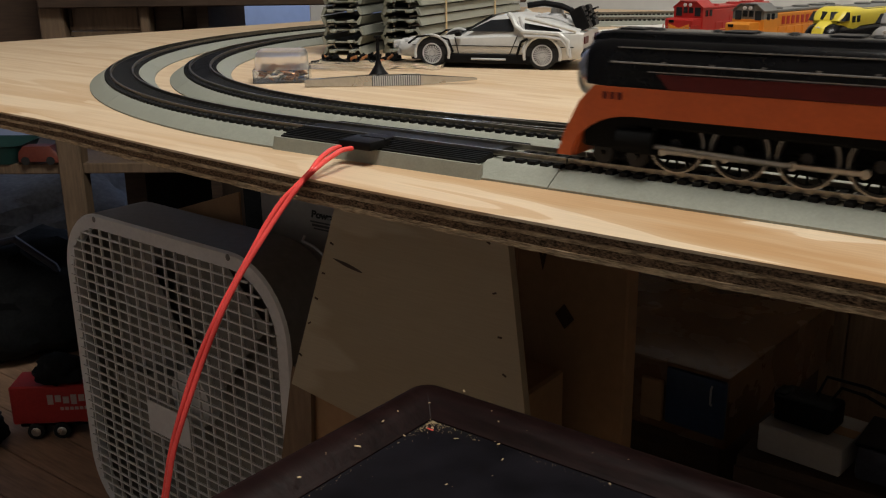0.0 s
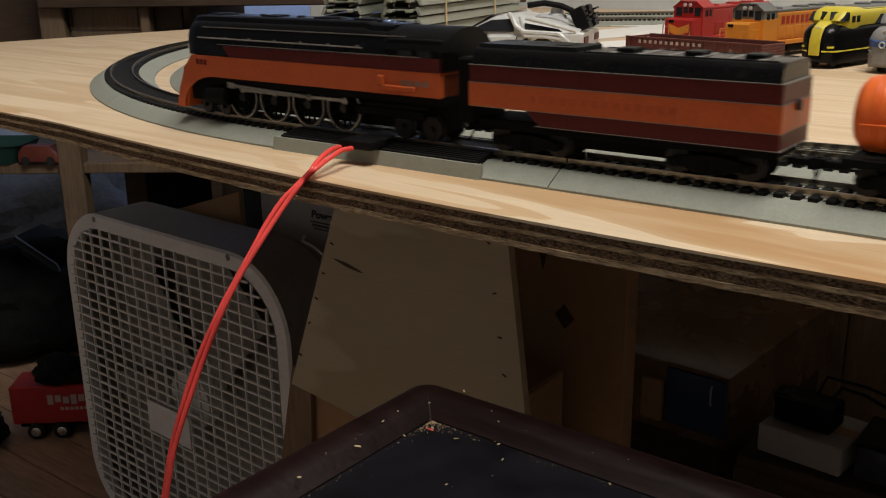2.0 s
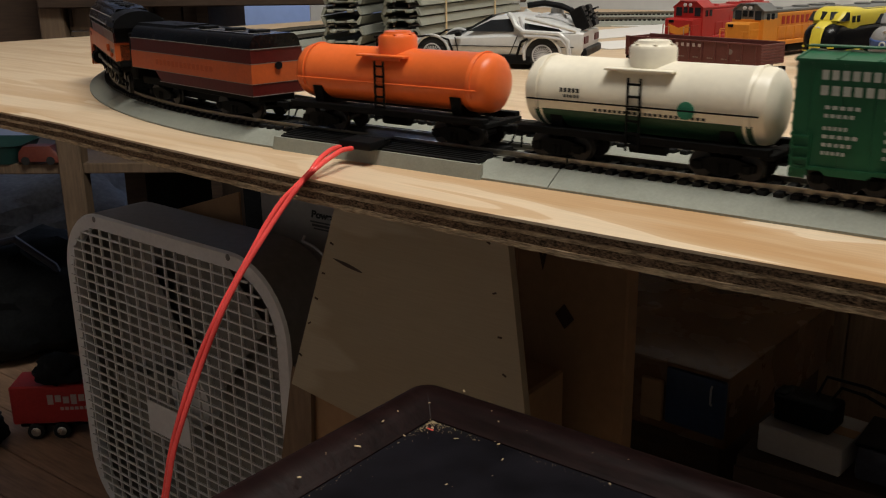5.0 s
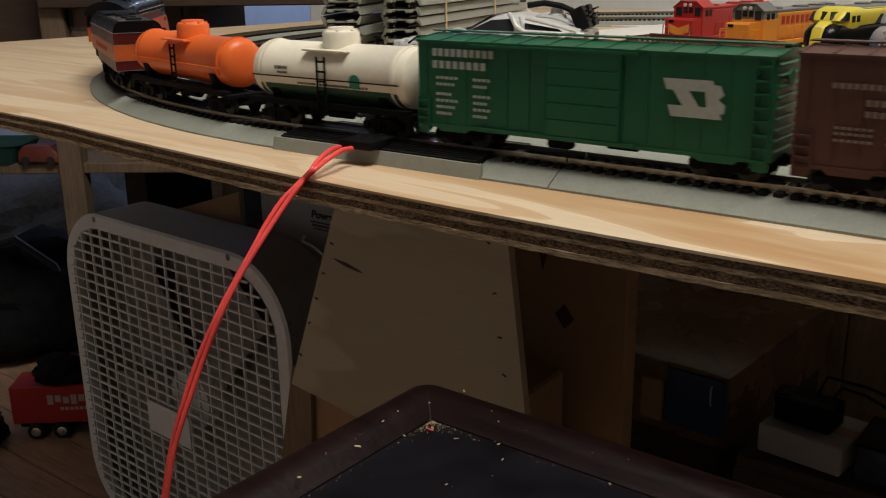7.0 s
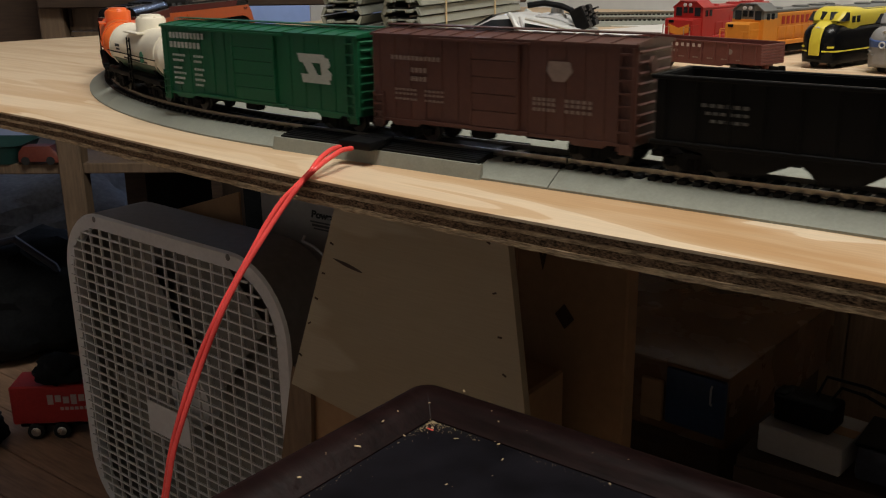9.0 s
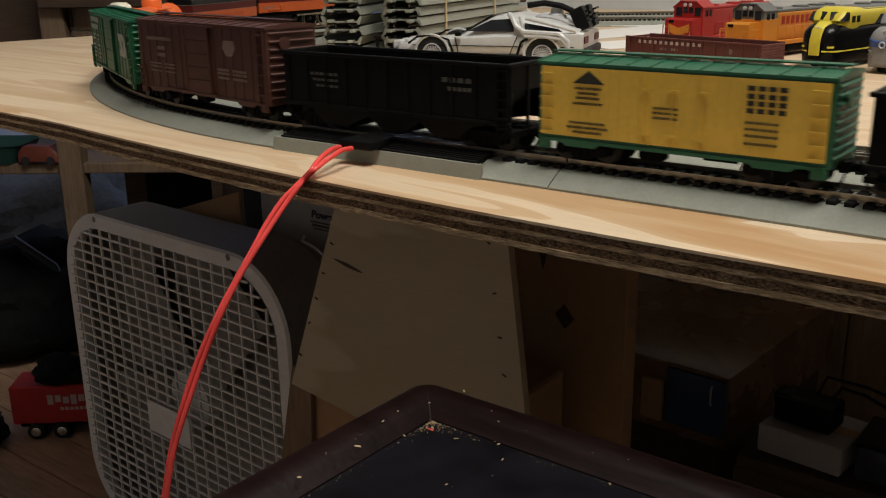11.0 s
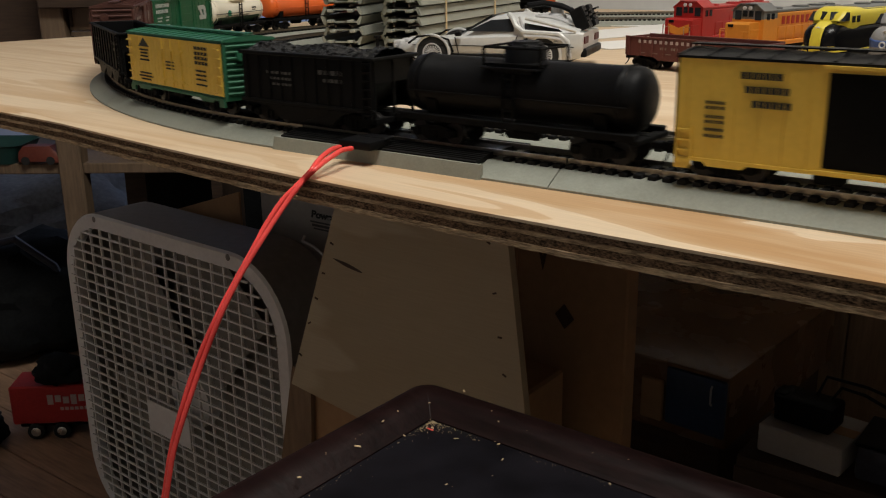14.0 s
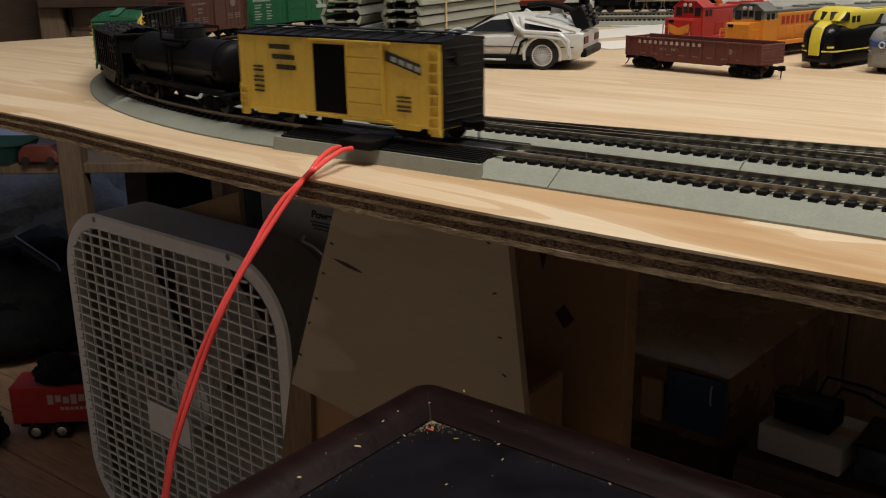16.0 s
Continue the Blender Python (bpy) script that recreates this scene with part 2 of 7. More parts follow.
# ---------------------------------------------------------------- mesh helpers
def part(name, bm, material, parent=None, label="", kind="", sharp=35):
    me = bpy.data.meshes.new(name)
    bm.normal_update()
    bm.to_mesh(me)
    bm.free()
    me.materials.append(M[material])
    me.polygons.foreach_set("use_smooth", [True] * len(me.polygons))
    me.set_sharp_from_angle(angle=radians(sharp))
    ob = new(name, me)
    if parent is not None:
        ob.parent = parent
    if label or kind:
        tagged(ob, label=label, kind=kind)
    return ob


def thing(name, label, category, m=None, group="", kind=""):
    ob = new(name)
    ob.empty_display_size = 0.02
    if m is not None:
        ob.matrix_world = m
    return tagged(ob, label, category, group, kind)


def B():
    return bmesh.new()


def box(bm, c, s, bev=0.0, m=None, seg=1):
    r = bmesh.ops.create_cube(bm, size=1.0)
    vs = r["verts"]
    for v in vs:
        v.co = Vector((v.co.x * s[0], v.co.y * s[1], v.co.z * s[2]))
    if bev:
        es = list({e for v in vs for e in v.link_edges})
        g = bmesh.ops.bevel(bm, geom=es, offset=bev, segments=seg, affect="EDGES", profile=0.5)
        vs = list({v for f in g["faces"] for v in f.verts} | {v for v in vs if v.is_valid})
    for v in vs:
        if m is not None:
            v.co = m @ v.co
        v.co += Vector(c)
    return bm


def tube(bm, pts, r, n=8, close=True):
    """A round tube along pts; r may be a list."""
    pts = [Vector(p) for p in pts]
    rs = r if isinstance(r, (list, tuple)) else [r] * len(pts)
    rings, side = [], None
    for i, p in enumerate(pts):
        d = (pts[min(i + 1, len(pts) - 1)] - pts[max(i - 1, 0)]).normalized()
        if side is None:
            side = d.orthogonal().normalized()
        side = (side - d * side.dot(d)).normalized()
        up = d.cross(side)
        rings.append([bm.verts.new(p + (side * math.cos(a) + up * math.sin(a)) * rs[i]) for a in (2 * math.pi * k / n for k in range(n))])
    for a, b in zip(rings, rings[1:]):
        for k in range(n):
            bm.faces.new((a[k], a[(k + 1) % n], b[(k + 1) % n], b[k]))
    if close:
        bm.faces.new(rings[0][::-1])
        bm.faces.new(rings[-1])
    return bm


def loft(bm, rings, caps=True):
    """Closed rings of equal length joined to a skin."""
    rs = [[bm.verts.new(p) for p in ring] for ring in rings]
    n = len(rs[0])
    for a, b in zip(rs, rs[1:]):
        for k in range(n):
            bm.faces.new((a[k], a[(k + 1) % n], b[(k + 1) % n], b[k]))
    if caps:
        bm.faces.new(rs[0][::-1])
        bm.faces.new(rs[-1])
    bmesh.ops.recalc_face_normals(bm, faces=bm.faces)
    return bm


def prism(bm, pts, lo, hi, axis="y"):
    """Outline pts extruded along an axis: for 'y' the outline is in x, z; for 'x' in y, z; for 'z' in x, y."""
    put = {"y": lambda a, b, h: (a, h, b), "x": lambda a, b, h: (h, a, b), "z": lambda a, b, h: (a, b, h)}[axis]
    lo_v = [bm.verts.new(put(a, b, lo)) for a, b in pts]
    hi_v = [bm.verts.new(put(a, b, hi)) for a, b in pts]
    n = len(pts)
    fs = [bm.faces.new(lo_v), bm.faces.new(hi_v[::-1])]
    for k in range(n):
        fs.append(bm.faces.new((lo_v[k], hi_v[k], hi_v[(k + 1) % n], lo_v[(k + 1) % n])))
    bmesh.ops.recalc_face_normals(bm, faces=fs)
    return bm


def revolve(bm, prof, n=24, axis="x", at=(0, 0, 0), hollow=False):
    """Profile of (along, radius) turned round an axis."""
    put = {"x": lambda h, r, a: (h, r * math.cos(a), r * math.sin(a)), "y": lambda h, r, a: (r * math.cos(a), h, r * math.sin(a)),
           "z": lambda h, r, a: (r * math.cos(a), r * math.sin(a), h)}[axis]
    rings = [[Vector(put(h, max(r, 1e-5), 2 * math.pi * k / n)) + Vector(at) for k in range(n)] for h, r in prof]
    rs = [[bm.verts.new(p) for p in ring] for ring in rings]
    fs = []
    for a, b in zip(rs, rs[1:] + rs[:1] if hollow else rs[1:]):
        for k in range(n):
            fs.append(bm.faces.new((a[k], a[(k + 1) % n], b[(k + 1) % n], b[k])))
    if not hollow:
        fs += [bm.faces.new(rs[0][::-1]), bm.faces.new(rs[-1])]
    bmesh.ops.recalc_face_normals(bm, faces=fs)
    return bm


def bars(bm, x0, x1, z, h, y, letters=0, gap=0.36, tilt=0.0):
    """A line of writing as plain bars on the side y, from x0 to x1."""
    n = max(1, letters)
    w = (x1 - x0) / n
    t = 0.0003 if y > 0 else -0.0003
    for k in range(n):
        a, b = x0 + k * w, x0 + (k + 1 - (gap if n > 1 else 0)) * w
        dz = tilt * (k + 0.5 - n / 2) * w
        box(bm, ((a + b) / 2, y + t / 2, z + dz), (abs(b - a), abs(t), h))
    return bm


def rounded(w, h, r, n=8, z0=0.0):
    pts = []
    for cx, cz, a0 in ((w / 2 - r, z0 + h - r, 0), (-w / 2 + r, z0 + h - r, 90), (-w / 2 + r, z0 + r, 180), (w / 2 - r, z0 + r, 270)):
        for k in range(n + 1):
            a = math.radians(a0 + 90 * k / n)
            pts.append((cx + r * math.cos(a), cz + r * math.sin(a)))
    return pts


# ---------------------------------------------------------------- the tracks' lines
def outer_line(u):
    """Place and heading at u metres along the outer track, counted from x = 0 towards the curve."""
    if u <= -XC:
        return -u, 0.0, math.pi
    a = (u + XC) / RO
    if a <= math.pi:
        return XC - RO * math.sin(a), RO - RO * math.cos(a), math.pi - a
    return XC + (u + XC - math.pi * RO), 2 * RO, 0.0


def inner_line(u):
    if u <= -XI:
        return -u, YI, math.pi
    a = (u + XI) / RI
    if a <= math.pi:
        return XI - RI * math.sin(a), YI + RI - RI * math.cos(a), math.pi - a
    return XI + (u + XI - math.pi * RI), YI + 2 * RI, 0.0


def sweep(bm, line, us, prof):
    """Closed profile of (sideways, height), carried along a line; sideways is to the left of the heading."""
    rings = []
    for u in us:
        x, y, h = line(u)
        nx, ny = -math.sin(h), math.cos(h)
        rings.append([(x + nx * s, y + ny * s, T + z) for s, z in prof])
    return loft(bm, rings)


# ---------------------------------------------------------------- room
def room():
    bm = B()
    box(bm, (-1.0, 1.0, -0.05), (8.0, 7.0, 0.1))
    fl = tagged(part("floor", bm, "floorwood"), "worn brown wood laminate floor, dim under the table", "floor", kind="structure")
    for k in range(34):
        bm = B()
        box(bm, (-2.15, -0.45 + k * 0.09, 0.003), (2.2, 0.0875, 0.006), 0.0012)
        part("plank", bm, "floorwood", fl)
    for name, c, s, mt in (("wall_north", (-1.0, 4.05, 1.25), (8.0, 0.1, 2.5), "wall_blue"), ("wall_south", (-1.0, -2.05, 1.25), (8.0, 0.1, 2.5), "wall"),
                           ("wall_west", (-4.05, 1.0, 1.25), (0.1, 6.0, 2.5), "wall_blue"), ("wall_east", (2.55, 1.0, 1.25), (0.1, 6.0, 2.5), "wall")):
        bm = B()
        box(bm, c, s)
        tagged(part(name, bm, mt), "plain painted room wall in half light", "wall", kind="structure")
    bm = B()
    box(bm, (-1.0, 1.0, 2.55), (8.0, 7.0, 0.1))
    tagged(part("ceiling", bm, "ceiling"), "plain white room ceiling", "ceiling", kind="structure")


room()


def train_table():
    """A plywood sheet with sawn edges on sawhorse legs; its front edge runs slightly askew to the track."""
    m = pose(0, -0.0782, T, 0, 0, -3.3)
    tb = thing("train_table", "large plywood sheet table with rough sawn layered edge", "table", m)
    x0, x1, y1 = -1.255, 1.75, 1.29

    def cut(x):
        """The hand-sawn front edge wanders a few millimetres off its line."""
        x = min(0.02, max(-0.62, x))
        return min(0.0045, -0.0002 * x ** 3 + 0.1666 * x ** 2 + 0.0957 * x + 0.0062)
    n = 420
    xs = [x0 + (x1 - x0) * i / n for i in range(n + 1)]
    bm = B()
    prism(bm, [(x, cut(x)) for x in xs] + [(x1, y1), (x0 + 0.13, y1)], -0.0012, 0.0, "z")
    part("top_veneer", bm, "ply", tb)
    z = -0.0012
    for k, d in enumerate((0.0031, 0.0017, 0.0035, 0.0023)):
        bm = B()
        rnd = random.Random(k + 3)
        lip = [(x, cut(x) + (0.0004 if k % 2 else 0.0012) + rnd.uniform(-0.0007, 0.0007)) for x in xs]
        prism(bm, lip + [(x1, y1), (x0 + 0.13, y1)], z - d, z, "z")
        part("ply_layer", bm, "ply_edge_dark" if k % 2 == 0 else "ply_edge_light", tb)
        z -= d
    for x, y in ((-1.05, 1.15), (1.6, 0.12), (1.6, 1.15), (0.5, 1.15)):
        bm = B()
        box(bm, (x, y, (-T + z) / 2), (0.07, 0.04, T + z), 0.003)
        part("leg", bm, "oldwood", tb)
    return tb


train_table()

# ---------------------------------------------------------------- track
BED = [(-0.0256, 0.0), (-0.0256, 0.0010), (-0.0170, 0.0062), (-0.0150, 0.0070), (0.0150, 0.0070), (0.0170, 0.0062), (0.0256, 0.0010), (0.0256, 0.0)]
TIE_PITCH = 0.0066


def rail_prof(s):
    return [(s - 0.0013, 0.0082), (s - 0.0013, 0.0086), (s - 0.0005, 0.0089), (s - 0.0006, 0.0101), (s - 0.0006, 0.0109),
            (s + 0.0006, 0.0109), (s + 0.0006, 0.0101), (s + 0.0005, 0.0089), (s + 0.0013, 0.0086), (s + 0.0013, 0.0082)]


def tie_mesh():
    bm = B()
    box(bm, (0, 0, 0.0077), (0.0037, 0.0270, 0.0024), 0.0003)
    for s in (-0.0085, 0.0085):
        box(bm, (0, s, 0.0086), (0.0022, 0.0044, 0.0008))
    me = bpy.data.meshes.new("tie")
    bm.to_mesh(me)
    bm.free()
    me.materials.append(M["tie"])
    return me


TIE = tie_mesh()


def track_section(line, u0, u1, near, label, ties=True):
    n = max(2, int((u1 - u0) / 0.02))
    us = [u0 + 0.0003 + (u1 - u0 - 0.0006) * i / n for i in range(n + 1)]
    sec = thing("track_section", label, "model track", group="train track sections")
    part("roadbed", sweep(B(), line, us, BED), "roadbed", sec)
    for s in (-0.0086, 0.0086):
        part("rail", sweep(B(), line, us, rail_prof(s)), "rail", sec)
    if ties:
        k = round((u1 - u0) / TIE_PITCH)
        if near:
            for i in range(k):
                x, y, h = line(u0 + (i + 0.5) * (u1 - u0) / k)
                ob = new("tie", TIE)
                ob.parent = sec
                ob.matrix_basis = pose(x, y, T, 0, 0, math.degrees(h))
        else:
            bm = B()
            for i in range(k):
                x, y, h = line(u0 + (i + 0.5) * (u1 - u0) / k)
                box(bm, (x, y, T + 0.0077), (0.0037, 0.0270, 0.0024), 0, pose(0, 0, 0, 0, 0, math.degrees(h)))
            part("tie_strip", bm, "tie", sec, kind="stuff")
    return sec


def tracks():
    lab = "straight grey roadbed track with black ties"
    for k in range(-7, 1):
        track_section(outer_line, 0.208 + (k - 1) * 0.2286, 0.208 + k * 0.2286, k >= -1, lab)
    # the rerailer section, under the plate
    sec = track_section(outer_line, 0.208, 0.3715, False, "grey roadbed track with black rerailer plate and power terminal", ties=False)
    us = [0.2470 + 0.1260 * i / 12 for i in range(13)]
    for lo, hi, nm in ((-0.0072, 0.0072, "middle_plate"), (0.0100, 0.0246, "side_plate"), (-0.0246, -0.0100, "side_plate")):
        part(nm, sweep(B(), outer_line, us, [(lo, 0.0062), (lo, 0.0098), (hi, 0.0098 if abs(hi) < 0.02 else 0.0076), (hi, 0.0062)] if lo > -0.02 else [(lo, 0.0062), (lo, 0.0076), (hi, 0.0098), (hi, 0.0062)]), "tie", sec)
    for s in (-1, 1):
        for k in range(6):
            d, z = s * (0.0115 + 0.0022 * k), 0.0097 - 0.00032 * k
            part("groove_rib", sweep(B(), outer_line, us, [(d - 0.0004, z - 0.0006), (d - 0.0003, z + 0.0004), (d + 0.0003, z + 0.0004), (d + 0.0004, z - 0.0006)]), "tie", sec)
        wide = [us[0] - 0.004 + (us[-1] - us[0] + 0.008) * i / 12 for i in range(13)]
        part("shoulder", sweep(B(), outer_line, wide, [(s * 0.0240, 0.0), (s * 0.0240, 0.0068), (s * 0.0258, 0.0068), (s * 0.0274, 0.0)]), "roadbed", sec)
    bm = B()
    for i in range(5):
        x, y, h = outer_line(0.2105 + i * 0.0066)
        box(bm, (x, y, T + 0.0076), (0.0040, 0.0282, 0.0020))
    part("tie_strip", bm, "tie", sec, kind="stuff")
    lab = "curved grey roadbed track with black ties"
    c = math.pi * RO / 8
    for k in range(8):
        track_section(outer_line, 0.3715 + k * c, 0.3715 + (k + 1) * c, k < 2, lab)
    for k in range(6):
        track_section(outer_line, 0.3715 + 8 * c + k * 0.2286, 0.3715 + 8 * c + (k + 1) * 0.2286, False, "straight grey roadbed track with black ties")
    lab = "inner straight grey roadbed track with black ties"
    for k in range(-7, 1):
        track_section(inner_line, 0.3759 + (k - 1) * 0.2286, 0.3759 + k * 0.2286, k == 0, lab)
    c = math.pi * RI / 6
    for k in range(6):
        track_section(inner_line, 0.3759 + k * c, 0.3759 + (k + 1) * c, k == 0, "inner curved grey roadbed track with black ties")


tracks()


def siding_line(u):
    """The turnout's branch, leaving the inner track and drawing away behind it."""
    x = -u
    k = 0.120 * 0.035 * math.log(1 + math.exp((x + 0.315) / 0.035))
    return x, YI + k, math.pi + 0.120 / (1 + math.exp(-(x + 0.315) / 0.035))


def siding():
    sec = thing("track_section", "turnout branch track leaving the inner straight track", "model track", group="train track sections")
    us = [-0.9 + 1.28 * i / 60 for i in range(61)]
    part("roadbed", sweep(B(), siding_line, us, [(a, b * 0.93) for a, b in BED]), "roadbed", sec)
    for s in (-0.0086, 0.0086):
        part("rail", sweep(B(), siding_line, us, [(a, b - 0.0003) for a, b in rail_prof(s)]), "rail", sec)
    bm = B()
    for i in range(150):
        x, y, h = siding_line(-0.85 + 1.16 * (i + 0.5) / 150)
        box(bm, (x, y, T + 0.0073), (0.0037, 0.0270, 0.0024), 0, pose(0, 0, 0, 0, 0, math.degrees(h)))
    part("tie_strip", bm, "tie", sec, kind="stuff")


siding()

# ---------------------------------------------------------------- the train
U_KEYS = [0.2087, 0.2737, 0.3355, 0.4039, 0.4705, 0.535, 0.5899, 0.6346, 0.6767, 0.7156, 0.753, 0.7904, 0.8297, 0.8733, 0.9289, 0.9753, 1.0317,
          1.0822, 1.1338, 1.1841, 1.2361, 1.2902, 1.3456, 1.4011, 1.4557, 1.5044, 1.5595, 1.6116, 1.6727, 1.7393, 1.8048, 1.8647, 1.9292]


def run(t):
    """How far the engine's pilot has come along the outer track after t seconds."""
    k = min(int(t / 0.5), len(U_KEYS) - 2)
    f = t / 0.5 - k
    p1, p2 = U_KEYS[k], U_KEYS[k + 1]
    p0 = U_KEYS[k - 1] if k else 2 * p1 - p2
    p3 = U_KEYS[k + 2] if k + 2 < len(U_KEYS) else 2 * p2 - p1
    return 0.5 * (2 * p1 + (p2 - p0) * f + (2 * p0 - 5 * p1 + 4 * p2 - p3) * f * f + (3 * p1 - p0 - 3 * p2 + p3) * f ** 3)


CARS = []      # (thing, centre behind the pilot, truck spacing, [(truck, x)], [(wheelset, x, radius)])


def wheelset(parent, x, r, name="wheelset"):
    bm = B()
    for s in (-1, 1):
        prof = [(s * 0.0094, r * 0.3), (s * 0.0094, r), (s * 0.0078, r), (s * 0.0073, r * 1.12), (s * 0.0068, r * 1.12), (s * 0.0068, r * 0.75), (s * 0.0074, r * 0.3)]
        revolve(bm, prof, 18, "y")
    tube(bm, [(0, -0.0115, 0), (0, 0.0115, 0)], r * 0.25, 8)
    ob = part(name, bm, "wheel", parent)
    ob.location = (x, 0, r)
    return ob


def truck(parent, x, wb=0.020, r=0.0052):
    bm = B()
    box(bm, (0, 0, 0.0068), (0.006, 0.021, 0.0032), 0.0005)
    for s in (-1, 1):
        y = s * 0.0118
        prism(bm, [(-wb / 2 - 0.003, 0.0068), (-wb / 2 - 0.003, 0.0040), (-wb / 2 + 0.003, 0.0038), (-0.0035, 0.0016), (0.0035, 0.0016), (wb / 2 - 0.003, 0.0038),
                   (wb / 2 + 0.003, 0.0040), (wb / 2 + 0.003, 0.0068), (0.0045, 0.0090), (-0.0045, 0.0090)], y - 0.0011, y + 0.0011)
        for xx in (-wb / 2, wb / 2):
            box(bm, (xx, y + s * 0.0012, 0.0053), (0.0040, 0.0016, 0.0040), 0.0006)
        for xx in (-0.0015, 0.0015):
            tube(bm, [(xx, y + s * 0.001, 0.0025), (xx, y + s * 0.001, 0.0068)], 0.0011, 8)
    fr = part("truck", bm, "under", parent)
    fr.location = (x, 0, 0)
    return fr, [(wheelset(fr, s * wb / 2, r), s * wb / 2, r) for s in (-1, 1)]


def coupler(parent, x, s):
    bm = B()
    box(bm, (x + s * 0.003, 0, 0.0086), (0.009, 0.0032, 0.0028), 0.0004)
    prism(bm, [(x + s * 0.0070, -0.0024), (x + s * 0.0112, -0.0024), (x + s * 0.0112, -0.0006), (x + s * 0.0092, 0.0002), (x + s * 0.0112, 0.0024), (x + s * 0.0085, 0.0030), (x + s * 0.0070, 0.0016)], 0.0068, 0.0106, "z")
    tube(bm, [(x + s * 0.009, 0, 0.007), (x + s * 0.010, 0.0015, 0.003), (x + s * 0.011, 0.0035, 0.0015)], 0.0005, 6)
    part("coupler", bm, "under", parent)


def running_gear(ob, L, centre, inset=0.020, wb=0.020, r=0.0052):
    trs, wss = [], []
    for s in (1, -1):
        t, w = truck(ob, s * (L / 2 - inset), wb, r)
        trs.append((t, s * (L / 2 - inset)))
        wss += w
        coupler(ob, s * L / 2, s)
    CARS.append((ob, centre, L - 2 * inset, trs, wss))


def ladder(parent, x, y, z0, z1, w, n, material, end=False):
    bm = B()
    for k in range(n):
        z = z0 + (z1 - z0) * (k + 0.5) / n
        c, s = ((x, y, z), (w, 0.0011, 0.0009)) if not end else ((x, y, z), (0.0011, w, 0.0009))
        box(bm, c, s)
    for d in (-w / 2, w / 2):
        c = (x + d, y, (z0 + z1) / 2) if not end else (x, y + d, (z0 + z1) / 2)
        box(bm, c, (0.0008, 0.0009, z1 - z0))
    part("ladder", bm, material, parent)


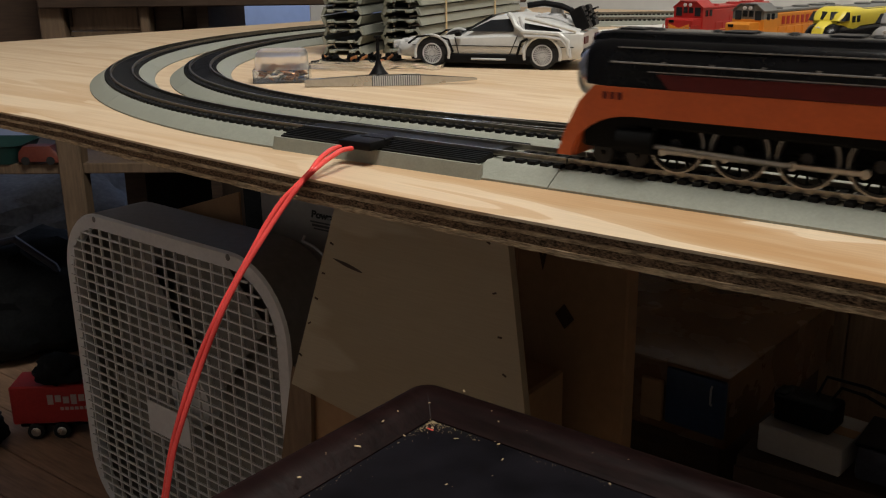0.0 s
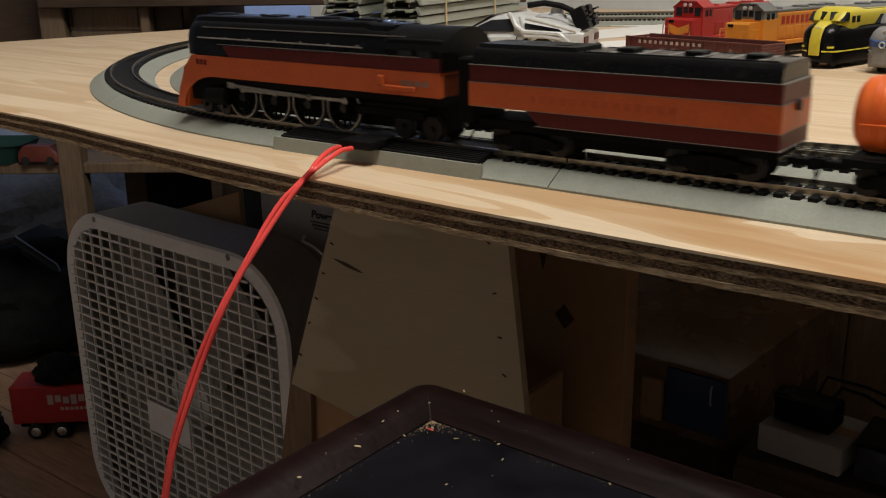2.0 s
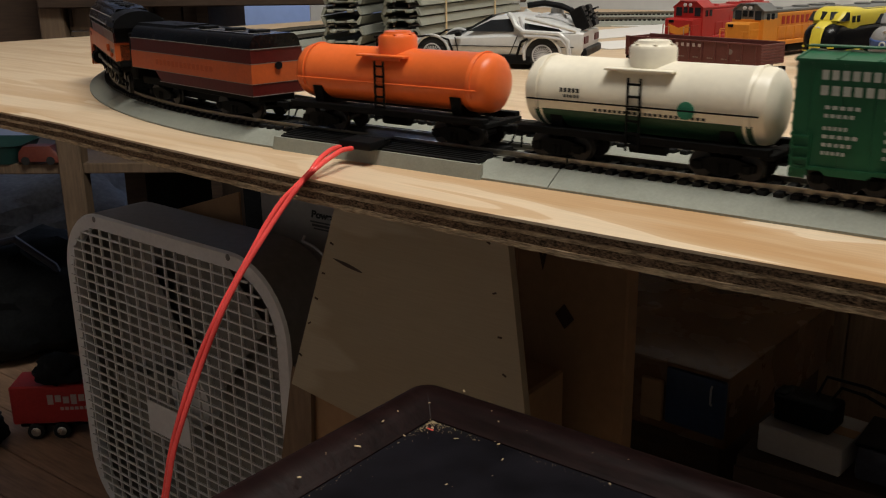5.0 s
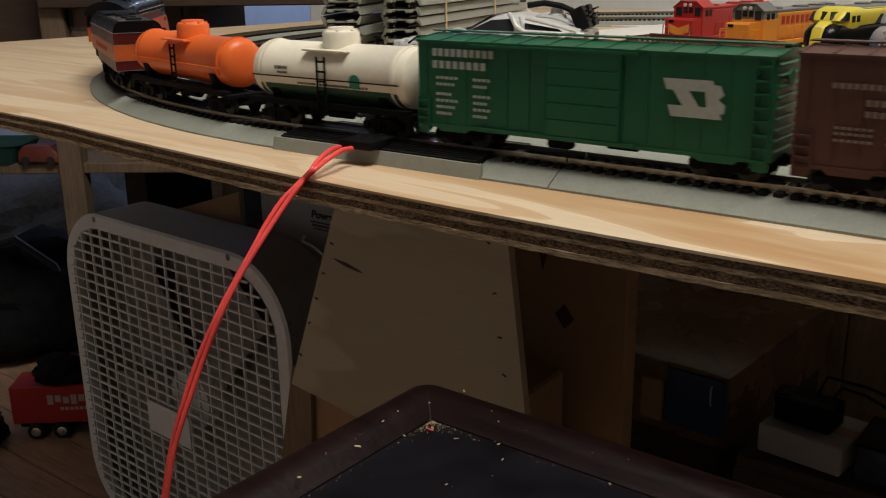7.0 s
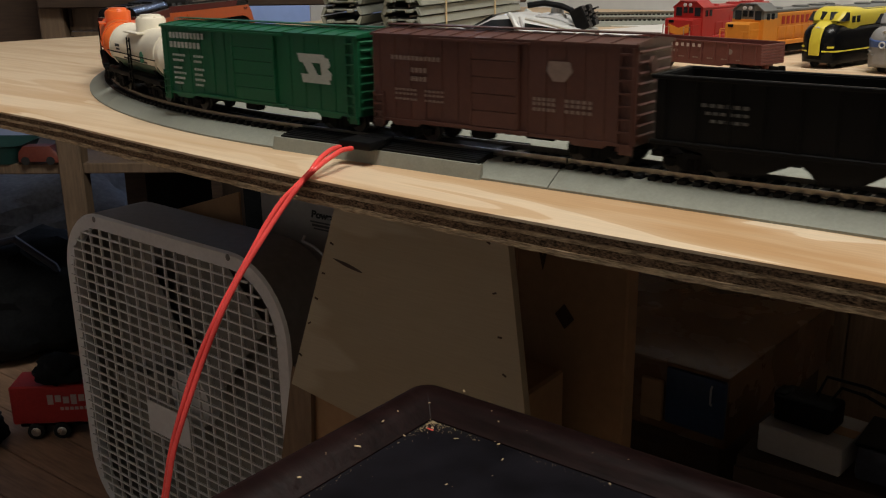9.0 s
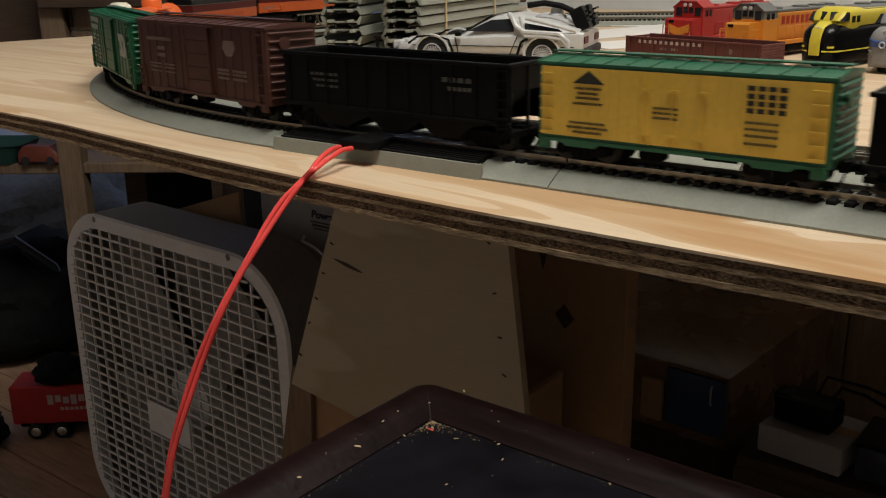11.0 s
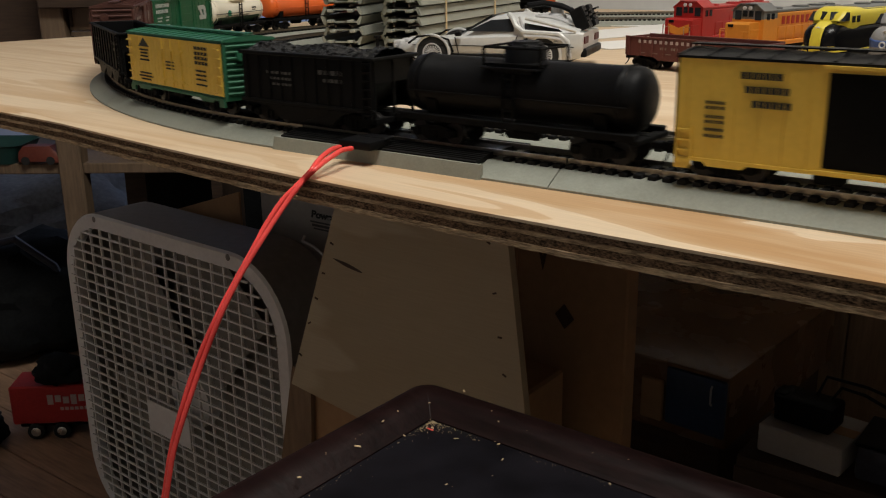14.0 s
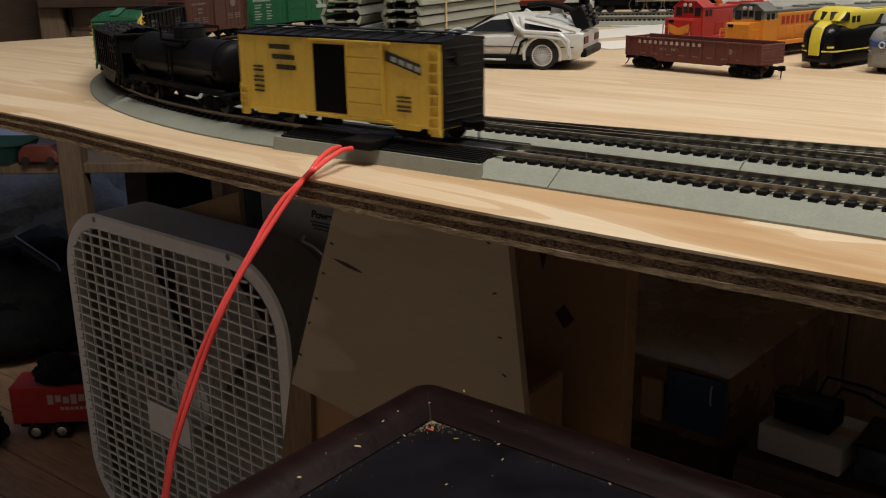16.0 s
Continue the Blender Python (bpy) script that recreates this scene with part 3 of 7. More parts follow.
def box_car(label, L, zb, zt, body, roof, centre, W=0.0335, peak=0.0022, door=None, door_mat=None, ends=None, steps=True, ladders=True, grille=False):
    ob = thing("boxcar", label, "train car", group="cars of the running train")
    w = W / 2
    bm = B()
    box(bm, (0, 0, (zb + zt) / 2), (L, W, zt - zb), 0.0006)
    part("body", bm, body, ob)
    bm = B()
    prism(bm, [(-w - 0.0006, zt - 0.0006), (w + 0.0006, zt - 0.0006), (w + 0.0006, zt + 0.0004), (0, zt + peak), (-w - 0.0006, zt + 0.0004)], -L / 2 - 0.0006, L / 2 + 0.0006, "x")
    roof_ob = part("roof", bm, roof, ob)
    n = 12
    for k in range(n + 1):
        x = -L / 2 + L * k / n
        rb = B()
        prism(rb, [(-w, zt + 0.0004), (-w, zt + 0.0009), (0, zt + peak + 0.0005), (w, zt + 0.0009), (w, zt + 0.0004), (0, zt + peak)], x - 0.0005, x + 0.0005, "x")
        part("roof_rib", rb, roof, roof_ob)
    for k in (-1, 0, 1):
        bm = B()
        box(bm, (0, k * 0.0022, zt + peak + 0.0014), (L + 0.002, 0.0018, 0.0006))
        part("running_board", bm, roof, ob)
    # ribs of the ends
    for s in (1, -1):
        if ends:
            bm = B()
            box(bm, (s * (L / 2 + 0.0001), 0, (zb + zt) / 2), (0.0008, 2 * w - 0.0004, zt - zb - 0.0014))
            part("end_panel", bm, ends, ob, "black car end")
        for k in range(9):
            bm = B()
            z = zb + 0.004 + (zt - zb - 0.007) * k / 8
            tube(bm, [(s * L / 2, -w + 0.002, z), (s * (L / 2 + 0.0004), 0, z), (s * L / 2, w - 0.002, z)], 0.0009, 6)
            part("end_rib", bm, ends or body, ob)
        bm = B()
        revolve(bm, [(-0.0004, 0.0034), (0.0004, 0.0034), (0.0006, 0.0028), (0.0006, 0.001)], 16, "x", (s * (L / 2 + 0.0022), -0.006 * s, zt - 0.008))
        tube(bm, [(s * L / 2, -0.006 * s, zt - 0.008), (s * (L / 2 + 0.002), -0.006 * s, zt - 0.008)], 0.0007, 6)
        part("brake_wheel", bm, "under" if s > 0 else (ends or body), ob)
    # sides: sill, door rails and door
    for s in (1, -1):
        bm = B()
        y = s * (w + 0.0003)
        box(bm, (0, y, zb + 0.0007), (L * 0.98, 0.0010, 0.0014))
        if steps:
            for e in (-1, 1):
                box(bm, (e * (L / 2 - 0.0035), y, zb - 0.0016), (0.006, 0.0012, 0.0034))
            for e in (-1, 1):
                prism(bm, [(e * (L / 2 - 0.012), zb), (e * (L / 2 - 0.030), zb), (e * (L / 2 - 0.028), zb - 0.0016), (e * (L / 2 - 0.014), zb - 0.0016)], y - 0.0005, y + 0.0005)
        part("side_sill", bm, body, ob)
        bm = B()
        for k in range(15):
            x = -L / 2 + L * (k + 0.5) / 15
            box(bm, (x, s * (w + 0.0001), (zb + zt) / 2), (0.0007, 0.0005, zt - zb - 0.002))
        part("side_seams", bm, body, ob)
        if door:
            x, dw = door[0] * s, door[1]
            bm = B()
            if door[2] == "open":
                # flat plate on the closed side; its black paints the shade inside the doorway
                box(bm, (x, s * (w + 0.00015), (zb + zt) / 2 - 0.0003), (dw, 0.0005, zt - zb - 0.006))
                part("door_opening", bm, "under", ob, "flat black plate painted as the dark open doorway")
                bm = B()
                x -= s * dw * 1.02
            box(bm, (x, s * (w + 0.0004), zb + 0.00025 + (zt - zb) / 2), (dw - 0.0006, 0.0008, zt - zb - 0.0040))
            d = part("door", bm, door_mat or body, ob)
            for k in range(5):
                z = zb + 0.002 + (zt - zb - 0.0035) * (k + 0.5) / 5
                bm = B()
                box(bm, (x, s * (w + 0.0010), z), (dw, 0.0008, (zt - zb - 0.0035) / 5 - 0.0003), 0.0002)
                part("door_panel", bm, door_mat or body, d)
            for e in (-1, 1):
                bm = B()
                tube(bm, [(x + e * dw * 0.49, s * (w + 0.0016), zb + 0.002), (x + e * dw * 0.49, s * (w + 0.0016), zt - 0.002)], 0.0005, 6)
                part("door_bar", bm, door_mat or body, d)
            for z in (zt - 0.0012, zb + 0.0014):
                bm = B()
                box(bm, (x + s * dw * 0.45, s * (w + 0.0012), z), (dw * 2.3, 0.0014, 0.0011))
                part("door_rail", bm, door_mat or body, ob)
        if ladders:
            ladder(ob, -s * (L / 2 - 0.0042), s * (w + 0.0009), zb - 0.002, zt - 0.001, 0.0058, 8, body)
            ladder(ob, s * (L / 2 - 0.0042), s * (w + 0.0009), zb - 0.002, zb + 0.014, 0.0058, 4, body)
    bm = B()
    box(bm, (0, 0, zb - 0.0012), (L * 0.96, 0.008, 0.003))
    box(bm, (0.012, 0.006, zb - 0.003), (0.012, 0.006, 0.005), 0.001)
    tube(bm, [(-0.02, -0.005, zb - 0.003), (-0.006, -0.005, zb - 0.003)], 0.0028, 10)
    part("underframe", bm, "under", ob)
    running_gear(ob, L, centre)
    return ob


def tank_car(label, L, tank, lower, centre, R=0.0153, zc=0.0285, dome=True, rail="under"):
    ob = thing("tank_car", label, "train car", group="cars of the running train")
    h = L / 2 - 0.002
    prof = [(-h, 0.001), (-h + 0.0003, R * 0.45), (-h + 0.0014, R * 0.75), (-h + 0.0036, R * 0.95), (-h + 0.0058, R)]
    prof += [(x, R) for x in (-h + 0.010,)] + [(-h + 0.0105, R + 0.00035), (-h + 0.0117, R + 0.00035), (-h + 0.0122, R)]
    prof += [(-a, r) for a, r in prof[::-1]]
    bm = B()
    revolve(bm, prof, 40, "x", (0, 0, zc))
    part("tank", bm, tank, ob)
    if lower:
        bm = B()
        ring = []
        for x in (-h + 0.008, h - 0.008):
            ring.append([(x, (R + 0.0003) * math.sin(a), zc - (R + 0.0003) * math.cos(a)) for a in [math.radians(-66 + 132 * k / 14) for k in range(15)]] +
                        [(x, (R - 0.002) * math.sin(a), zc - (R - 0.002) * math.cos(a)) for a in [math.radians(66 - 132 * k / 14) for k in range(15)]])
        loft(bm, ring)
        part("lower_shell", bm, lower, ob, "dark green lower half")
    for x in (-h + 0.009, h - 0.009):
        bm = B()
        pts = [(x, (R + 0.0004) * math.sin(a), zc + (R + 0.0004) * math.cos(a)) for a in [math.radians(-115 + 230 * k / 20) for k in range(21)]]
        tube(bm, pts, 0.0005, 6)
        part("tank_band", bm, tank, ob)
    if dome:
        bm = B()
        zt = zc + R
        revolve(bm, [(zt - 0.006, 0.0098), (zt + 0.0050, 0.0098), (zt + 0.0062, 0.0090), (zt + 0.0066, 0.0074), (zt + 0.0070, 0.0070), (zt + 0.0082, 0.0066), (zt + 0.0086, 0.001)], 28, "z")
        for k in range(6):
            a = k * math.pi / 3
            box(bm, (0.0080 * math.cos(a), 0.0080 * math.sin(a), zt + 0.0064), (0.0014, 0.0014, 0.0014))
        part("dome", bm, tank, ob)
        for s in (1, -1):
            bm = B()
            box(bm, (0, s * 0.0122, zt - 0.0030), (0.030, 0.0050, 0.0010), 0.0002)
            box(bm, (0, s * 0.0105, zt - 0.0042), (0.020, 0.0012, 0.0024))
            part("dome_walk", bm, tank, ob)
    for s in (1, -1):
        ladder(ob, 0.0, s * (R + 0.0012), 0.008, zc + R * 0.62, 0.0055, 6, "under")
        bm = B()
        tube(bm, [(-h + 0.005, s * (R + 0.0010), zc - 0.002), (h - 0.005, s * (R + 0.0010), zc - 0.002)], 0.00035, 6)
        for k in range(5):
            x = -h + 0.008 + (2 * h - 0.016) * k / 4
            tube(bm, [(x, s * (R - 0.001), zc - 0.002), (x, s * (R + 0.0012), zc - 0.002)], 0.0004, 5)
        part("handrail", bm, rail, ob)
    bm = B()
    box(bm, (0, 0, 0.0110), (L - 0.002, 0.0075, 0.0035), 0.0004)
    for x in (-L / 2 + 0.003, L / 2 - 0.003):
        box(bm, (x, 0, 0.0112), (0.005, 0.030, 0.0024), 0.0004)
    for x in (-L / 2 + 0.020, L / 2 - 0.020):
        prism(bm, [(-0.011, 0.0125), (0.011, 0.0125), (0.0135, zc - 0.006), (-0.0135, zc - 0.006)], x - 0.003, x + 0.003, "x")
    for s in (1, -1):
        box(bm, (0, s * 0.0135, 0.0128), (L - 0.004, 0.0045, 0.0032), 0.0003)
    tube(bm, [(-0.010, 0.004, 0.008), (0.006, 0.004, 0.008)], 0.003, 10)
    part("frame", bm, "under", ob)
    running_gear(ob, L, centre, 0.021)
    return ob


def hopper_car(label, L, zb, zt, centre, load=False, W=0.0335):
    ob = thing("hopper_car", label, "train car", group="cars of the running train")
    w = W / 2
    for s in (1, -1):
        bm = B()
        prism(bm, [(-L / 2 + 0.002, zb + 0.007), (-L / 2 + 0.002, zt), (L / 2 - 0.002, zt), (L / 2 - 0.002, zb + 0.007), (L / 2 - 0.022, zb + 0.003), (L / 2 - 0.030, zb - 0.003), (L / 2 - 0.046, zb - 0.003), (0.012, zb + 0.003),
                   (0.004, zb - 0.003), (-0.010, zb - 0.003), (-0.02, zb + 0.003), (-L / 2 + 0.044, zb - 0.003), (-L / 2 + 0.030, zb - 0.003), (-L / 2 + 0.022, zb + 0.003)], s * w - s * 0.0014, s * w)
        part("side", bm, "hopper", ob)
        bm = B()
        for k in range(11):
            x = -L / 2 + 0.006 + (L - 0.012) * k / 10
            box(bm, (x, s * (w + 0.0004), (zb + zt) / 2 + 0.002), (0.0012, 0.0010, zt - zb - 0.005), 0.0002)
        part("side_ribs", bm, "hopper", ob)
        bm = B()
        box(bm, (0, s * (w + 0.0004), zt), (L, 0.0022, 0.0018), 0.0004)
        box(bm, (0, s * (w + 0.0002), zb + 0.006), (L, 0.0018, 0.0020), 0.0004)
        part("side_sill", bm, "hopper", ob)
        ladder(ob, -s * (L / 2 - 0.004), s * (w + 0.0012), zb + 0.002, zt, 0.0055, 7, "hopper")
        bm = B()
        bars(bm, -L / 2 + 0.022, -L / 2 + 0.040, zt - 0.008, 0.0022, s * (w + 0.0001), 4)
        bars(bm, -L / 2 + 0.022, -L / 2 + 0.036, zt - 0.012, 0.0018, s * (w + 0.0001), 5)
        bars(bm, L / 2 - 0.040, L / 2 - 0.020, zt - 0.010, 0.0014, s * (w + 0.0001), 6)
        bars(bm, L / 2 - 0.040, L / 2 - 0.022, zt - 0.013, 0.0012, s * (w + 0.0001), 6)
        bars(bm, L / 2 - 0.040, L / 2 - 0.024, zt - 0.016, 0.0012, s * (w + 0.0001), 5)
        part("lettering", bm, "letter_grey", ob, "grey lettering too small to read")
        # end sheets slope inward to the floor
        bm = B()
        prism(bm, [(s * (L / 2 - 0.002), zt), (s * (L / 2 - 0.002), zt - 0.012), (s * (L / 2 - 0.034), zb), (s * (L / 2 - 0.036), zb), (s * (L / 2 - 0.0035), zt - 0.0115), (s * (L / 2 - 0.0035), zt)], -w + 0.001, w - 0.001)
        for y in (-w + 0.002, 0, w - 0.002):
            box(bm, (s * (L / 2 - 0.002), y, (zb + zt) / 2), (0.0012, 0.0012, zt - zb))
        box(bm, (s * (L / 2 - 0.0015), 0, zt), (0.0026, W, 0.0018), 0.0004)
        part("end_sheet", bm, "hopper", ob)
    bm = B()
    box(bm, (0, 0, zb + 0.004), (L * 0.6, W - 0.003, 0.002))
    box(bm, (0, 0, 0.0095), (L - 0.004, 0.007, 0.003))
    for x in (-L / 2 + 0.036, 0, L / 2 - 0.038):
        prism(bm, [(x - 0.012, zb + 0.003), (x + 0.012, zb + 0.003), (x + 0.005, zb - 0.005), (x - 0.005, zb - 0.005)], -w + 0.003, w - 0.003)
    for s in (1, -1):
        box(bm, (s * (L / 2 - 0.003), 0, zb + 0.001), (0.005, W - 0.002, 0.0024))
    part("underframe", bm, "under", ob)
    if load:
        rnd = random.Random(5)
        bm = B()
        nx, ny = 46, 14
        g = []
        for i in range(nx + 1):
            row = []
            for j in range(ny + 1):
                x, y = (i / nx - 0.5) * (L - 0.008), (j / ny - 0.5) * (W - 0.004)
                hump = 0.0050 * abs(math.cos(math.pi * (i / nx - 0.5) * 2.0)) ** 0.8 * math.cos(math.pi * (j / ny - 0.5)) ** 0.6
                row.append(bm.verts.new((x, y, zt - 0.001 + hump + rnd.uniform(-0.0006, 0.0009))))
            g.append(row)
        for i in range(nx):
            for j in range(ny):
                bm.faces.new((g[i][j], g[i + 1][j], g[i + 1][j + 1], g[i][j + 1]))
        for k in range(240):
            x, y = rnd.uniform(-0.5, 0.5) * (L - 0.012), rnd.uniform(-0.5, 0.5) * (W - 0.008)
            hump = 0.0050 * abs(math.cos(math.pi * (x / (L - 0.008)) * 2.0)) ** 0.8 * math.cos(math.pi * y / (W - 0.004)) ** 0.6
            d = rnd.uniform(0.0008, 0.0019)
            box(bm, (x, y, zt - 0.0008 + hump), (d, d * rnd.uniform(0.7, 1.3), d), 0, pose(0, 0, 0, rnd.uniform(0, 90), rnd.uniform(0, 90), rnd.uniform(0, 90)))
        part("coal_load", bm, "coal", ob, "heaped black coal load", sharp=10)
    running_gear(ob, L, centre, 0.018)
    return ob


DRIVERS = []   # (driver wheel, x)
RODS = []      # (rod, rest place)


def steam_engine():
    L = 0.196
    ob = thing("steam_locomotive", "black streamlined model steam locomotive with orange and maroon skirt bands", "locomotive", group="")
    x1, x0 = L / 2, -L / 2
    W = 0.0170

    def sect(x, w, top, wt, low=0.0345):
        """Casing outline at x: straight sides, then rounding in to the skyline casing."""
        pts = [(w, low), (w, 0.0412)]
        for k in range(1, 7):
            a = math.radians(90 * k / 6)
            pts.append((wt + (w - wt) * math.cos(a), 0.0412 + (top - 0.0028 - 0.0412) * math.sin(a)))
        pts += [(wt * 0.98, top - 0.0008), (wt * 0.86, top)]
        return [(x, y, z) for y, z in pts] + [(x, -y, z) for y, z in pts[::-1]]
    bm = B()
    loft(bm, [sect(x1 - 0.006, 0.0110, 0.0500, 0.0060), sect(x1 - 0.0075, 0.0140, 0.0535, 0.0085), sect(x1 - 0.011, 0.0158, 0.0555, 0.0100), sect(x1 - 0.018, 0.0164, 0.0562, 0.0105),
              sect(x0 + 0.052, 0.0164, 0.0560, 0.0105), sect(x0 + 0.048, 0.0165, 0.0550, 0.0105), sect(x0 + 0.034, 0.0166, 0.0548, 0.0105)])
    part("boiler_casing", bm, "black_gloss", ob)
    # headlight nose
    bm = B()
    revolve(bm, [(x1 - 0.012, 0.0125), (x1 - 0.005, 0.0120), (x1 - 0.001, 0.0095), (x1 + 0.001, 0.006), (x1 + 0.0015, 0.001)], 28, "x", (0, 0, 0.0375))
    part("smokebox_front", bm, "steel", ob, "silver rounded smokebox front")
    bm = B()
    for z, xx in ((0.0405, x1 + 0.0005), (0.0345, x1 + 0.001)):
        revolve(bm, [(xx - 0.004, 0.0030), (xx + 0.0012, 0.0030), (xx + 0.0016, 0.0022), (xx + 0.0008, 0.001)], 16, "x", (0, 0, z))
    part("headlight", bm, "lightgrey", ob)
    # skirt: an orange band that sweeps down to the pilot, a maroon band above it
    for s in (1, -1):
        bm = B()
        pts = [(x0 + 0.001, 0.0342), (x1 - 0.013, 0.0342), (x1 - 0.006, 0.0270), (x1 + 0.0005, 0.0140), (x1 + 0.004, 0.0035), (x1 - 0.001, 0.0035)]
        for k in range(9):
            a = math.radians(90 * k / 8)
            pts.append((x1 - 0.031 + 0.028 * math.cos(a), 0.0035 + 0.0190 * math.sin(a)))
        pts += [(x0 + 0.052, 0.0225), (x0 + 0.001, 0.0225)]
        prism(bm, pts, s * (W - 0.0010), s * W)
        part("orange_skirt", bm, "orange", ob, "orange enamelled skirt band")
        bm = B()
        prism(bm, [(x0 + 0.001, 0.0344), (x1 - 0.046, 0.0344), (x1 - 0.041, 0.0402), (x0 + 0.001, 0.0408)], s * (W - 0.0008), s * (W + 0.0001))
        part("maroon_band", bm, "maroon", ob, "maroon band above the skirt")
        bm = B()
        box(bm, (-0.012, s * (W + 0.0001), 0.0410), (L - 0.05, 0.0005, 0.0004))
        box(bm, (0.0, s * 0.0149, 0.0500), (L - 0.046, 0.0006, 0.0005))
        part("pin_stripe", bm, "line", ob, "thin silver stripe")
        bm = B()
        for k in range(6):
            box(bm, (-0.045 + k * 0.020, s * (W - 0.0008), 0.0446), (0.0012, 0.001, 0.0010))
        tube(bm, [(x0 + 0.05, s * (W - 0.0003), 0.0438), (x1 - 0.02, s * (W - 0.0003), 0.0442)], 0.0004, 6)
        part("handrail", bm, "line", ob)
        bm = B()
        bars(bm, x1 - 0.026, x1 - 0.016, 0.0305, 0.0030, s * W, 3)
        part("number_bar", bm, "maroon", ob)
        bm = B()
        bars(bm, x0 + 0.008, x0 + 0.026, 0.0285, 0.0026, s * W, 4)
        part("cab_number", bm, "letter_dim", ob)
        for k in range(3):
            bm = B()
            box(bm, (x1 - 0.060 - k * 0.030, s * (W - 0.0025), 0.0462), (0.008, 0.002, 0.003), 0.0005)
            part("casing_hatch", bm, "black", ob)
    bm = B()
    prism(bm, [(x1 - 0.004, 0.0035), (x1 + 0.0045, 0.0035), (x1 + 0.001, 0.0140), (x1 - 0.006, 0.0275), (x1 - 0.012, 0.0275)], -0.0155, 0.0155)
    part("pilot", bm, "orange", ob, "orange wedge pilot at the front")
    bm = B()
    box(bm, (x1 - 0.020, 0, 0.0175), (0.026, 0.0290, 0.0190), 0.001)
    part("pilot_deck", bm, "under", ob)
    # cab
    bm = B()
    box(bm, (x0 + 0.017, 0, 0.0418), (0.034, 0.0330, 0.0150), 0.0006)
    part("cab", bm, "black", ob)
    bm = B()
    pts = []
    for k in range(13):
        a = math.radians(180 * k / 12)
        pts.append((0.0172 * math.cos(a), 0.0440 + 0.0108 * math.sin(a)))
    prism(bm, pts, x0 - 0.004, x0 + 0.036, "x")
    part("cab_roof", bm, "black", ob)
    for s in (1, -1):
        for xx in (0.010, 0.022):
            bm = B()
            box(bm, (x0 + xx, s * 0.0166, 0.0415), (0.0085, 0.0006, 0.0060), 0.0002)
            part("cab_window", bm, "darkglass", ob)
    bm = B()
    box(bm, (x0 + 0.017, 0, 0.0285), (0.032, 0.0326, 0.0120), 0.0004)
    part("cab_lower", bm, "orange", ob)
    bm = B()
    box(bm, (x0 + 0.0004, 0, 0.0375), (0.0006, 0.0325, 0.0065))
    part("cab_rear", bm, "maroon", ob)
    for s in (1, -1):
        bm = B()
        box(bm, (x0 + 0.0250, s * (W + 0.0008), 0.0258), (0.0200, 0.0020, 0.0026), 0.0005)
        box(bm, (x0 + 0.0370, s * (W + 0.0008), 0.0290), (0.0040, 0.0022, 0.0052), 0.0006)
        part("cab_step", bm, "orange", ob)
    # top details
    for xx, r in ((0.065, 0.0032), (0.040, 0.0022), (0.010, 0.0026), (-0.020, 0.0026), (-0.045, 0.0022)):
        bm = B()
        revolve(bm, [(0.0540, r), (0.0562, r), (0.0570, r * 0.7), (0.0570, r * 0.2)], 14, "z", (xx, 0, 0))
        part("casing_cap", bm, "black", ob)
    for xx in (0.075, 0.030, -0.010, -0.038):
        bm = B()
        box(bm, (xx, 0, 0.0563), (0.012, 0.010, 0.0012), 0.0003)
        part("casing_lid", bm, "black", ob)
    for s in (1, -1):
        for k in range(7):
            bm = B()
            box(bm, (-0.055 + k * 0.018, s * 0.0163, 0.0395), (0.0006, 0.0008, 0.0090))
            part("casing_band", bm, "black", ob)
    # frame, cylinders, running gear
    bm = B()
    box(bm, (-0.005, 0, 0.0135), (L - 0.02, 0.013, 0.019), 0.001)
    box(bm, (-0.005, 0, 0.026), (L - 0.012, 0.029, 0.016), 0.001)
    for s in (1, -1):
        tube(bm, [(x1 - 0.040, s * 0.0140, 0.0120), (x1 - 0.024, s * 0.0140, 0.0120)], 0.0050, 16)
        box(bm, (x0 + 0.035, s * 0.0135, 0.0130), (0.045, 0.003, 0.005), 0.001)
        box(bm, (x0 + 0.030, s * 0.0135, 0.0195), (0.05, 0.002, 0.003), 0.0006)
        tube(bm, [(x0 + 0.010, s * 0.0140, 0.0170), (x0 + 0.050, s * 0.0140, 0.0165)], 0.0013, 8)
    part("frame", bm, "under", ob)
    wss = []
    for x, r in ((x1 - 0.030, 0.0048), (x1 - 0.014, 0.0048), (x0 + 0.030, 0.0060), (x0 + 0.012, 0.0060)):
        wss.append((wheelset(ob, x, r), x, r))
    R = 0.0117
    for k in range(4):
        x = 0.0500 - k * 0.0262
        for s in (1, -1):
            bm = B()
            y = s * 0.0095
            revolve(bm, [(y - 0.0012, R - 0.0014), (y - 0.0012, R), (y + 0.0012, R), (y + 0.0012, R - 0.0014)], 32, "y", hollow=True)
            tube(bm, [(0, y - 0.0014, 0), (0, y + 0.0018, 0)], 0.0024, 12)
            tube(bm, [(0, y - 0.0002 * s, -0.0055), (0, y + 0.0030 * s, -0.0055)], 0.0013, 10)
            w = part("driver_wheel", bm, "wheel", ob)
            for a in range(12):
                c, d = math.cos(a * math.pi / 6), math.sin(a * math.pi / 6)
                part("spoke", tube(B(), [(0.002 * c, y, 0.002 * d), ((R - 0.001) * c, y, (R - 0.001) * d)], 0.00055, 5), "under", w)
            bm = B()
            revolve(bm, [(y - 0.0013, R - 0.0004), (y - 0.0013, R + 0.0001), (y + 0.0013, R + 0.0001), (y + 0.0013, R - 0.0004)], 40, "y", hollow=True)
            part("tyre", bm, "rod", w, "bright steel tyre")
